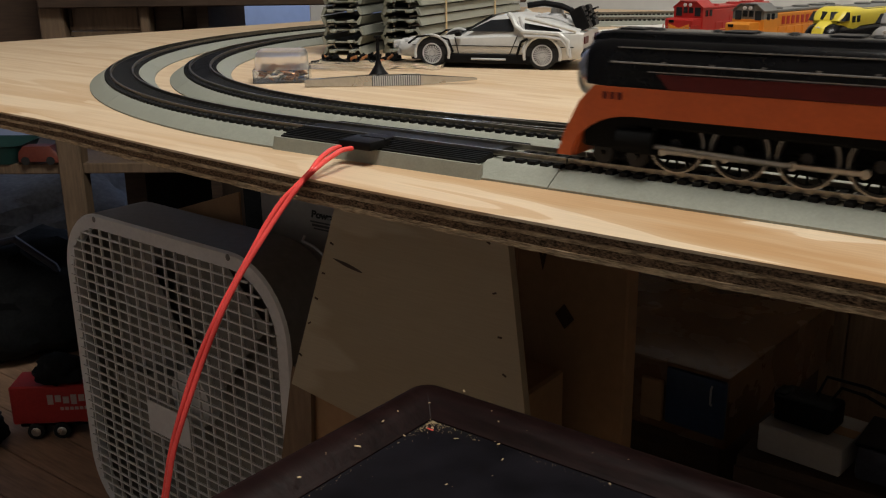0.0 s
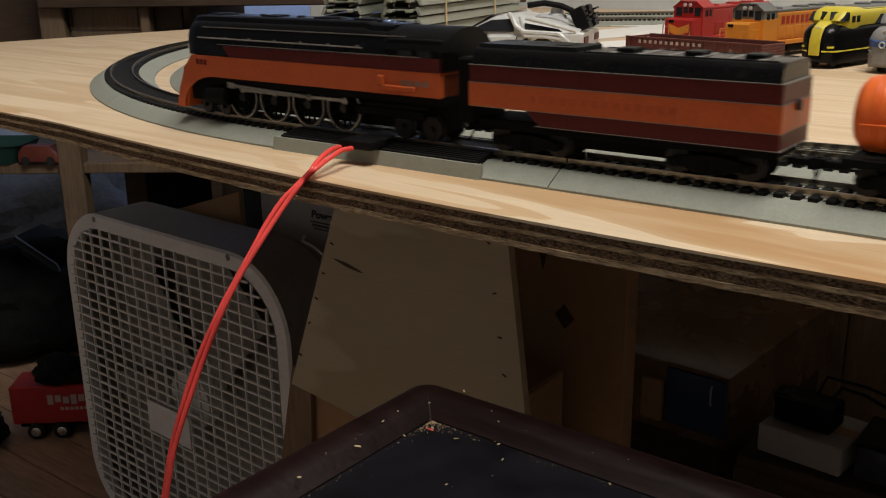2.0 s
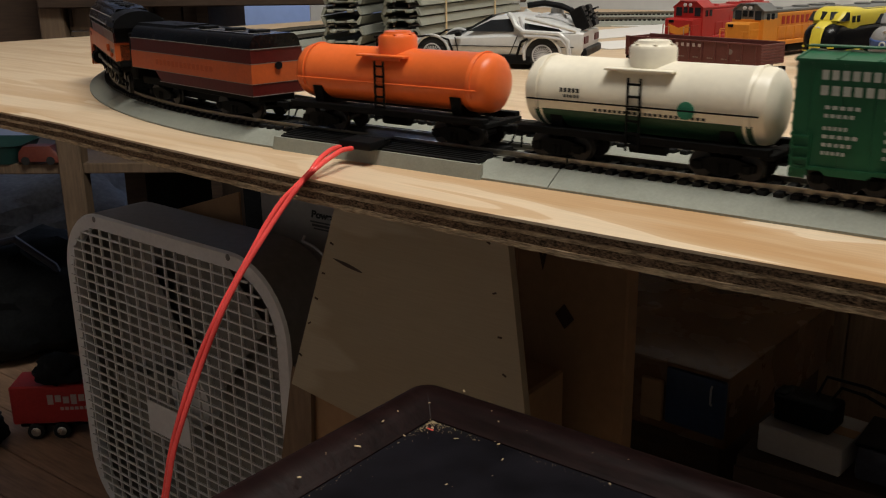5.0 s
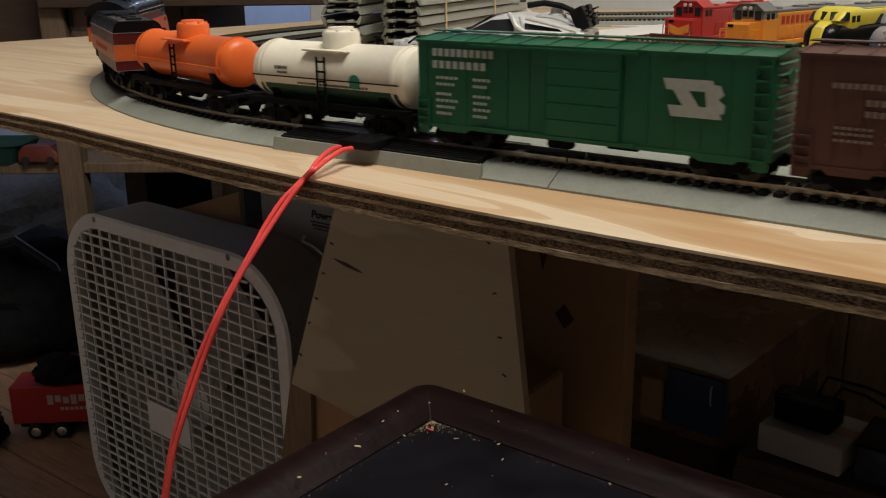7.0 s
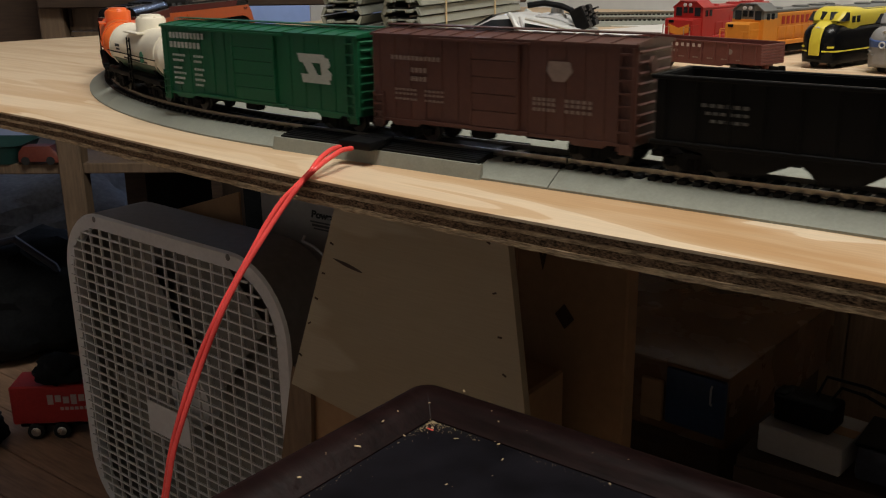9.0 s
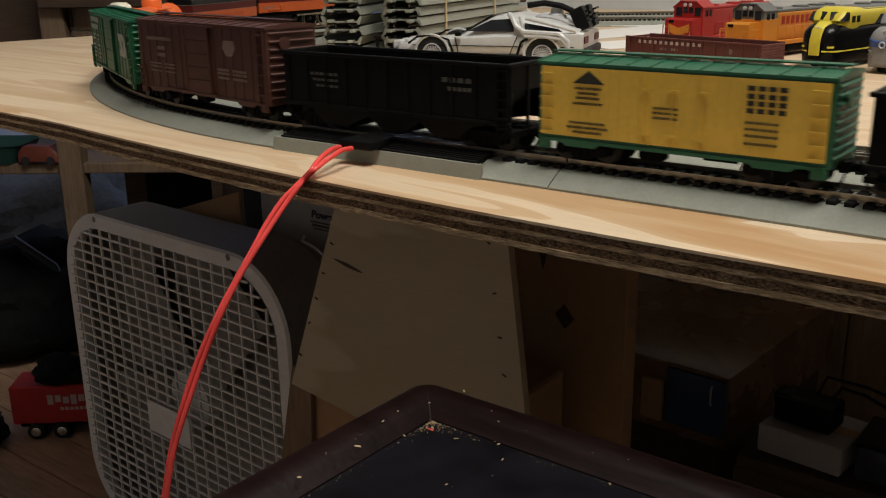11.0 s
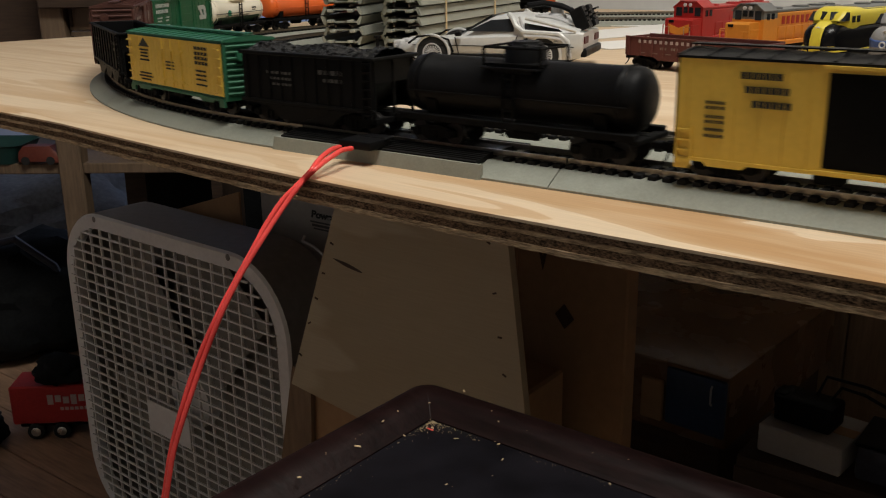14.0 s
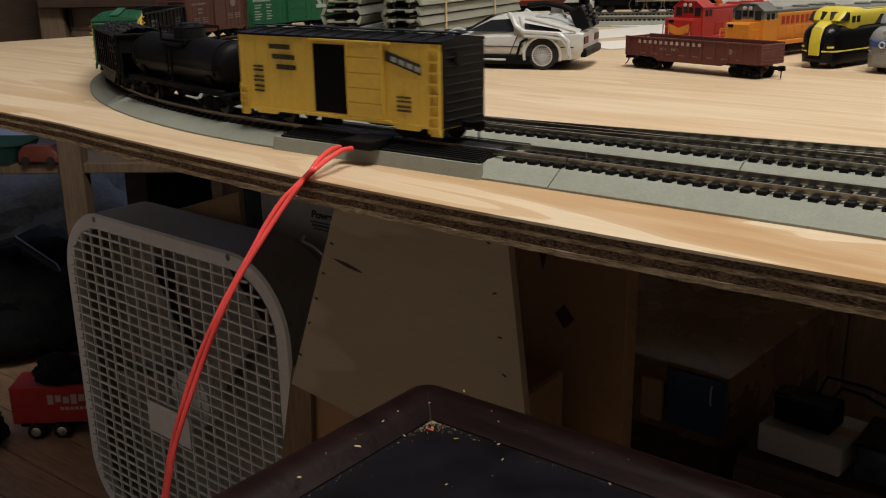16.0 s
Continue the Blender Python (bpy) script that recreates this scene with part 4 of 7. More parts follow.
            w.location = (x, 0, R)
            DRIVERS.append((w, x, R, 90.0 if s < 0 else 0.0))
    for s in (1, -1):
        bm = B()
        y = s * 0.0128
        box(bm, (0.0107, y, 0), (0.0810, 0.0010, 0.0020), 0.0003)
        for k in range(4):
            tube(bm, [(0.0500 - k * 0.0262, y - 0.0007, 0), (0.0500 - k * 0.0262, y + 0.0007, 0)], 0.0018, 12)
        r = part("side_rod", bm, "rod", ob)
        RODS.append((r, R, 90.0 if s < 0 else 0.0))
        bm = B()
        tube(bm, [(-0.0024, s * 0.0140, -0.001), (0.058, s * 0.0140, 0.0010)], 0.0011, 6)
        box(bm, (0.058, s * 0.0140, 0.001), (0.006, 0.0022, 0.0035), 0.0004)
        m = part("main_rod", bm, "rod", ob)
        RODS.append((m, R + 0.0012, 90.0 if s < 0 else 0.0))
    CARS.append((ob, 0.004 + L / 2, 0.085, [], wss))


def tender():
    L, zb, zt = 0.142, 0.0140, 0.0395
    ob = thing("tender", "black maroon and orange striped model locomotive tender", "tender")
    w = 0.0168
    bm = B()
    prism(bm, [(-L / 2, 0.0140), (L / 2 - 0.038, 0.0140), (L / 2 - 0.030, 0.0206), (L / 2, 0.0206), (L / 2, 0.0314), (L / 2, 0.0394), (-L / 2, 0.0394)], -w, w)
    part("tank_side", bm, "maroon", ob)
    bm = B()
    box(bm, (0, 0, 0.0262), (L + 0.0006, 2 * w + 0.0006, 0.0108))
    part("orange_band", bm, "orange", ob, "orange stripe round the tender")
    bm = B()
    for z in (0.0316, 0.0208, 0.0394, 0.0142):
        box(bm, (0 if z != 0.0142 else -0.018, 0, z), (L + 0.0008 if z != 0.0142 else L - 0.035, 2 * w + 0.0008, 0.0003))
    part("pin_stripe", bm, "line", ob)
    bm = B()
    pts = [(-w + 0.0004, 0.0394), (w - 0.0004, 0.0394)]
    for k in range(9):
        a = math.radians(90 * k / 8)
        pts.append((w - 0.006 + 0.0056 * math.cos(a), 0.0394 + 0.0076 * math.sin(a)))
    for k in range(9):
        a = math.radians(90 + 90 * k / 8)
        pts.append((-w + 0.006 + 0.0056 * math.cos(a), 0.0394 + 0.0076 * math.sin(a)))
    prism(bm, pts, -L / 2 + 0.001, L / 2 - 0.001, "x")
    part("top_deck", bm, "black_gloss", ob)
    bm = B()
    prism(bm, [(-0.012, 0.0455), (0.012, 0.0455), (0.011, 0.0484), (-0.011, 0.0484)], L / 2 - 0.052, L / 2 - 0.002, "x")
    part("oil_bunker", bm, "black", ob)
    for k in range(6):
        bm = B()
        box(bm, (-L / 2 + 0.012 + k * 0.0125, 0.0, 0.0466), (0.003, 0.022, 0.0010))
        part("deck_cleat", bm, "line", ob)
    for s in (1, -1):
        part("deck_rail", tube(B(), [(-L / 2 + 0.004, s * 0.0115, 0.0468), (L / 2 - 0.055, s * 0.0115, 0.0468)], 0.0005, 6), "black", ob)
    for xx in (-0.055, -0.030, 0.0, 0.03):
        bm = B()
        box(bm, (xx, 0, 0.0475), (0.008, 0.010, 0.0024), 0.0005)
        part("deck_hatch", bm, "black", ob)
    for s in (1, -1):
        bm = B()
        bars(bm, -0.030, 0.040, 0.0262, 0.0034, s * (w + 0.0002), 14, 0.35)
        part("lettering", bm, "letter_faint", ob, "dim lettering too faint to read")
    bm = B()
    box(bm, (L / 2 + 0.0045, 0, 0.0270), (0.0080, 0.0290, 0.0300), 0.001)
    part("front_bulkhead", bm, "under", ob, "black bulkhead and bellows behind the cab")
    bm = B()
    revolve(bm, [(-0.0008, 0.0022), (0.0008, 0.0020), (0.001, 0.001)], 14, "x", (-L / 2 - 0.0008, 0, 0.0300))
    part("rear_lamp", bm, "black", ob)
    bm = B()
    box(bm, (0, 0, 0.0125), (L - 0.004, 0.024, 0.005), 0.0006)
    box(bm, (0, 0, 0.0090), (L - 0.030, 0.012, 0.009), 0.0006)
    part("frame", bm, "under", ob)
    running_gear(ob, L, 0.2151 + L / 2, 0.028, 0.030, 0.0056)
    return ob


def train():
    steam_engine()
    tender()
    tank_car("bright orange plastic single dome tank car", 0.129, "tank_orange", None, 0.4418, R=0.0140, zc=0.0290, rail="tank_orange")
    c = tank_car("cream tank car with dark green lower half", 0.117, "cream", "dkgreen", 0.5793)
    for s in (1, -1):
        y = 0.0152
        bm = B()
        revolve(bm, [(s * (y - 0.0006), 0.0036), (s * (y + 0.0004), 0.0036)], 18, "y", (-0.022, 0, 0.0265))
        part("emblem", bm, "letter_green", c, "round green emblem")
        bm = B()
        bars(bm, 0.026, 0.036, 0.0310, 0.0018, s * y, 5)
        bars(bm, 0.026, 0.034, 0.0285, 0.0012, s * y, 5)
        bars(bm, -0.030, 0.020, 0.0235, 0.0012, s * (y - 0.0008), 22)
        part("lettering", bm, "letter_black", c, "fine dark lettering too small to read")

    g = box_car("dark green high plastic boxcar with white lettering", 0.1690, 0.0092, 0.0490, "green", "green", 0.7279, door=(-0.004, 0.036, "shut"))
    for s in (1, -1):
        y = s * 0.0172
        f = s   # writing runs the same way on both sides
        bm = B()
        bars(bm, f * 0.075, f * 0.040, 0.0440, 0.0034, y, 10)
        bars(bm, f * 0.075, f * 0.044, 0.0385, 0.0034, y, 8)
        for k, z in enumerate((0.0325, 0.0295, 0.0250, 0.0220, 0.0190, 0.0160)):
            bars(bm, f * 0.073, f * (0.060 + 0.002 * (k % 3)), z, 0.0013, y, 5)
            bars(bm, f * 0.052, f * (0.042 + 0.002 * (k % 2)), z, 0.0013, y, 4)
        part("lettering", bm, "letter_white", g, "white lettering in plain bars")
        bm = B()
        # interlocked emblem of slanted bars
        def slab(pts, k):
            prism(bm, [(-f * (0.0535 + (a - 0.049) * 0.78), 0.0318 + (z - 0.0320) * 0.88) for a, z in pts], y, y + s * k)
        for z, a, b in ((0.0380, 0.034, 0.060), (0.0262, 0.037, 0.0635)):
            slab([(a, z - 0.0026), (b, z - 0.0026), (b - 0.002, z + 0.0024), (a - 0.002, z + 0.0024)], 0.0003)
        slab([(0.056, 0.0262), (0.0645, 0.0262), (0.0650, 0.0300), (0.0615, 0.0322), (0.0640, 0.0345), (0.062, 0.0385), (0.054, 0.0385)], 0.00031)
        slab([(0.0365, 0.0365), (0.0450, 0.0365), (0.052, 0.0280), (0.0435, 0.0280)], 0.00032)
        part("emblem", bm, "letter_white", g, "large white angular emblem")

    b = box_car("red-brown weathered plastic boxcar with faint lettering", 0.1410, 0.0096, 0.0510, "brown", "brown", 0.8906, door=(-0.002, 0.026, "shut"))
    for s in (1, -1):
        y = s * 0.0172
        bm = B()
        bars(bm, s * 0.058, s * 0.028, 0.0405, 0.0020, y, 12)
        for z in (0.0350, 0.0310):
            bars(bm, s * 0.046, s * 0.036, z, 0.0022, y, 4)
        for z in (0.0255, 0.0235, 0.0210):
            bars(bm, s * 0.056, s * 0.042, z, 0.0010, y, 6)
            bars(bm, s * 0.038, s * 0.026, z, 0.0010, y, 5)
            bars(bm, -s * 0.022, -s * 0.034, z + 0.001, 0.0014, y, 5)
            bars(bm, -s * 0.038, -s * 0.052, z + 0.001, 0.0014, y, 5)
        prism(bm, [(-s * 0.032, 0.0345), (-s * 0.0285, 0.0390), (-s * 0.0300, 0.0430), (-s * 0.0400, 0.0430), (-s * 0.0415, 0.0390), (-s * 0.038, 0.0345)], y, y + s * 0.0002)
        part("lettering", bm, "letter_dim", b, "faded lettering and shield in plain bars")

    hopper_car("black open plastic hopper car without load", 0.145, 0.0075, 0.0396, 1.0405)
    r = box_car("yellow refrigerator car with green roof and ends", 0.1240, 0.0090, 0.0425, "teal", "teal", 1.1891, ladders=False)
    for s in (1, -1):
        bm = B()
        box(bm, (0, s * 0.0168, 0.0264), (0.1205, 0.0010, 0.0292))
        side = part("side_board", bm, "yellow", r, "yellow board side with black lettering")
        for k in range(26):
            bm = B()
            box(bm, (-0.060 + 0.120 * (k + 0.5) / 26, s * 0.01735, 0.0264), (0.0042, 0.0002, 0.0288))
            part("board", bm, "yellow", side)
        y = s * 0.0175
        bm = B()
        prism(bm, [(s * 0.045, 0.0345), (s * 0.030, 0.0345), (s * 0.0375, 0.0400)], y, y + s * 0.0002)
        for z, k in ((0.0325, 9), (0.0305, 7), (0.0285, 8), (0.0262, 10), (0.0180, 12), (0.0160, 14), (0.0140, 10)):
            bars(bm, s * (0.0375 + 0.0007 * k), s * (0.0375 - 0.0007 * k), z, 0.0010, y, k)
        for z in (0.0375, 0.0345, 0.0318, 0.0290):
            bars(bm, -s * 0.030, -s * 0.046, z, 0.0018, y, 4, 0.3)
        for z in (0.0245, 0.0220, 0.0195, 0.0165):
            bars(bm, -s * 0.030, -s * 0.043, z, 0.0010, y, 7, 0.35)
        for z in (0.0270, 0.0250, 0.0230):
            bars(bm, s * 0.008, -s * 0.003, z, 0.0009, y, 7, 0.35)
        part("lettering", bm, "letter_black", r, "small black lettering in plain bars")
        bm = B()
        for x in (-0.012, 0.0, 0.012):
            box(bm, (x, s * 0.0178, 0.0264), (0.0008, 0.0006, 0.0290))
        for x in (-0.013, -0.0005, 0.011):
            for z in (0.016, 0.034):
                box(bm, (x, s * 0.0180, z), (0.005, 0.0007, 0.0012))
        for x in (-0.057, 0.057):
            for k in range(6):
                box(bm, (x, s * 0.0184, 0.013 + k * 0.0050), (0.006, 0.0009, 0.0008))
        part("door_hardware", bm, "yellow", r)

    hopper_car("black hopper car heaped with coal", 0.098, 0.0065, 0.0382, 1.3110, load=True)
    t = tank_car("long black glossy tank car with dome platform", 0.130, "black", None, 1.4368, R=0.0138, zc=0.0272)
    bm = B()
    for a in (-1, 1):
        tube(bm, [(-0.015, a * 0.012, 0.0470), (0.015, a * 0.012, 0.0470)], 0.0006, 6)
        tube(bm, [(a * 0.015, -0.012, 0.0470), (a * 0.015, 0.012, 0.0470)], 0.0006, 6)
        for c in (-1, 1):
            tube(bm, [(a * 0.015, c * 0.012, 0.0390), (a * 0.015, c * 0.012, 0.0470)], 0.0007, 6)
    box(bm, (0, 0, 0.0395), (0.030, 0.026, 0.0012))
    part("platform_rail", bm, "under", t)

    y_ = box_car("yellow plastic boxcar with open door and black ends", 0.1405, 0.0075, 0.0480, "yellow", "black", 1.5880, door=(0.0010, 0.0235, "open"), door_mat="yellow", ends="black")
    for s in (1, -1):
        bm = B()
        box(bm, (s * 0.0690, 0, 0.0278), (0.0010, 0.0325, 0.0395))
        part("end_wall", bm, "black", y_, "black ribbed end wall")
        y = s * 0.0172
        bm = B()
        for z, a, c, n in ((0.0420, 0.045, 0.029, 7), (0.0368, 0.043, 0.026, 7), (0.0315, 0.040, 0.025, 6)):
            bars(bm, s * a, s * c, z, 0.0026, y, n, 0.2)
        for z in (0.0310, 0.0290, 0.0255, 0.0235, 0.0205, 0.0180):
            bars(bm, s * 0.058, s * 0.050, z, 0.0012, y, 4, 0.3)
        for z in (0.0215, 0.0195, 0.0170, 0.0150):
            bars(bm, -s * 0.043, -s * 0.052, z, 0.0010, y, 5, 0.3)
        part("lettering", bm, "letter_black", y_, "black lettering in plain bars")
        bm = B()
        prism(bm, [(-s * 0.036, 0.0435), (-s * 0.036, 0.0385), (-s * 0.058, 0.0325), (-s * 0.058, 0.0375)], y, y + s * 0.0003)
        e = part("emblem", bm, "letter_black", y_, "slanted black emblem with white blocks")
        bm = B()
        for k in range(4):
            x = 0.040 + k * 0.0048
            z = 0.0399 - k * 0.0013
            prism(bm, [(-s * x, z + 0.0010), (-s * x, z - 0.0014), (-s * (x + 0.0034), z - 0.0023), (-s * (x + 0.0034), z + 0.0001)], y + s * 0.0003, y + s * 0.0005)
        part("emblem_blocks", bm, "letter_white", e)


train()


def motions():
    """The train runs round the outer track; wheels roll, trucks swivel, rods go round."""
    def at_u(u):
        x, y, h = outer_line(u)
        return Vector((x, y)), h
    times = [0.25 * k for k in range(65)]
    for ob, centre, span, trs, wss in CARS:
        rows, turns = [], [[] for _ in trs]
        for t in times:
            u = run(t) - centre
            a, ha = at_u(u + span / 2)
            b, hb = at_u(u - span / 2)
            mid, d = (a + b) / 2, a - b
            h = math.atan2(d.y, d.x)
            rows.append((t, pose(mid.x, mid.y, ZR, 0, 0, math.degrees(h))))
            for k, (tr, x) in enumerate(trs):
                dh = ((ha if x > 0 else hb) - h + math.pi) % (2 * math.pi) - math.pi
                turns[k].append((t, pose(x, 0, 0, 0, 0, math.degrees(dh))))
        walk(ob, rows)
        for (tr, x), r in zip(trs, turns):
            walk(tr, r)
    fine = [k / 30 for k in range(481)]
    for ob, centre, span, trs, wss in CARS:
        for w, x, r in wss:
            walk(w, [(t, pose(x, 0, r, 0, math.degrees(run(t) / r) % 360, 0)) for t in fine])
    for w, x, r, ph in DRIVERS:
        walk(w, [(t, pose(x, 0, r, 0, math.degrees(run(t) / r) + ph, 0)) for t in fine])
    for rod, r, ph in RODS:
        rows = []
        for t in fine:
            a = run(t) / 0.0117 + math.radians(ph)
            rows.append((t, pose(-0.0055 * math.sin(a), 0, r - 0.0055 * math.cos(a))))
        walk(rod, rows)

# ---------------------------------------------------------------- on the table
def wire_feed():
    ob = thing("power_plug", "black track power plug with two hanging red wires", "power cable")
    bm = B()
    m = pose(0, 0, 0, 0, 0, 4)
    box(bm, (-0.3125, -0.0262, T + 0.0100), (0.0200, 0.0170, 0.0044), 0.0010, m, 2)
    box(bm, (-0.3105, -0.0190, T + 0.0118), (0.0160, 0.0080, 0.0016), 0.0005, m)
    part("plug_body", bm, "black", ob)
    base = [(-0.3163, -0.0356, 0.0085), (-0.3136, -0.0449, 0.0092), (-0.3102, -0.0548, 0.0085), (-0.3093, -0.0612, 0.0065), (-0.3073, -0.0681, 0.0040), (-0.3130, -0.0675, -0.0005), (-0.3144, -0.0730, -0.0045), (-0.3160, -0.0790, -0.0093), (-0.3174, -0.0880, -0.0185), (-0.3182, -0.0960, -0.0279), (-0.3207, -0.1050, -0.0402), (-0.3244, -0.1150, -0.0560), (-0.3310, -0.1230, -0.0769), (-0.3356, -0.1300, -0.0979), (-0.3408, -0.1350, -0.1204), (-0.3446, -0.1390, -0.1442),
            (-0.3524, -0.1470, -0.1917), (-0.3824, -0.14, -0.45), (-0.4124, -0.12, -0.776)]
    for k, (dx, dz) in enumerate(((-0.0018, 0.0), (0.0022, 0.0005))):
        pts = [Vector((x + dx * (2.2 - 0.4 * i if i < 4 else 0.70 + 0.12 * math.sin(i)), y - 0.0012 * k * math.cos(i * 1.3), T + z + dz)) for i, (x, y, z) in enumerate(base)]
        fine = []
        for i in range(len(pts) - 1):
            a, b = pts[max(i - 1, 0)], pts[min(i + 2, len(pts) - 1)]
            p, q = pts[i], pts[i + 1]
            for j in range(8):
                f = j / 8
                fine.append(0.5 * (2 * p + (q - a) * f + (2 * a - 5 * p + 4 * q - b) * f * f + (3 * p - a - 3 * q + b) * f ** 3))
        fine.append(pts[-1])
        part("wire", tube(B(), fine, 0.00120, 10), "red_wire", ob, "red insulated wire")


wire_feed()


def spare_section(stack, z, flip, L, shift, curved):
    """One spare track section: roadbed with ties and rails, some upside down."""
    n = 10 if curved else 2
    rad = 0.457

    def along(u):
        if curved:
            a = u / rad
            return (rad * math.sin(a), shift + rad * (1 - math.cos(a)) * -1, -a)
        return (u, shift, 0.0)
    s = -1 if flip else 1
    z0 = z + (0.0088 if flip else 0.0)

    def sweep_local(prof):
        rings = []
        for i in range(n + 1):
            x, y, h = along(L * i / n)
            rings.append([(x - math.sin(h) * a, y + math.cos(h) * a, z0 + s * b) for a, b in prof])
        return loft(B(), rings)
    sec = part("roadbed", sweep_local([(-0.0220, 0.0), (-0.0218, 0.0010), (-0.0190, 0.0082), (-0.0165, 0.0084), (-0.0165, 0.0064), (0.0165, 0.0064), (0.0165, 0.0084), (0.0190, 0.0082), (0.0218, 0.0010), (0.0220, 0.0), (0.0195, 0.0), (0.0165, 0.0048), (-0.0165, 0.0048), (-0.0195, 0.0)]), "roadbed", stack)
    bm = B()
    k = int(L / TIE_PITCH)
    for i in range(k):
        x, y, h = along(L * (i + 0.5) / k)
        box(bm, (x, y, z0 + s * 0.0071), (0.0034, 0.0310, 0.0014), 0, pose(0, 0, 0, 0, 0, math.degrees(h)))
    part("tie_strip", bm, "tie", sec)
    for a in (-0.0086, 0.0086):
        part("rail", sweep_local([(a - 0.0006, 0.0078), (a - 0.0006, 0.0098), (a + 0.0006, 0.0098), (a + 0.0006, 0.0078)]), "rail", sec)
    bm = B()
    for a in (-0.0105, 0.0105):
        box(bm, (-0.0030, a + shift, z0 + s * 0.0045), (0.010, 0.0060, 0.0030), 0.0006)
    part("joiner", bm, "roadbed", sec)


def stacks():
    st = thing("track_stack", "bundle of spare grey straight track sections held by rubber bands", "model track", pose(-0.642, 0.405, T, 0, 0, 103))
    for k in range(11):
        spare_section(st, k * 0.0100, False, 0.300, 0.0004 * ((k * 7) % 5 - 2), False)
    for x in (0.060, 0.205):
        bm = B()
        box(bm, (x, -0.0232, 0.054), (0.0035, 0.0008, 0.112), 0.0002)
        box(bm, (x, 0.0, 0.1105), (0.0035, 0.047, 0.0008), 0.0002)
        part("rubber_band", bm, "band", st, "tan rubber band")
    for x, y, rz, n in ((-0.695, 0.372, 118, 10), (-0.655, 0.420, 112, 9)):
        st = thing("track_stack", "leaning pile of spare curved grey track sections", "model track", pose(x, y, T, 0, 0, rz))
        for k in range(n):
            spare_section(st, k * 0.0102, k % 2 == 1, 0.13, 0.0015 * math.sin(k * 2.3), True)


stacks()


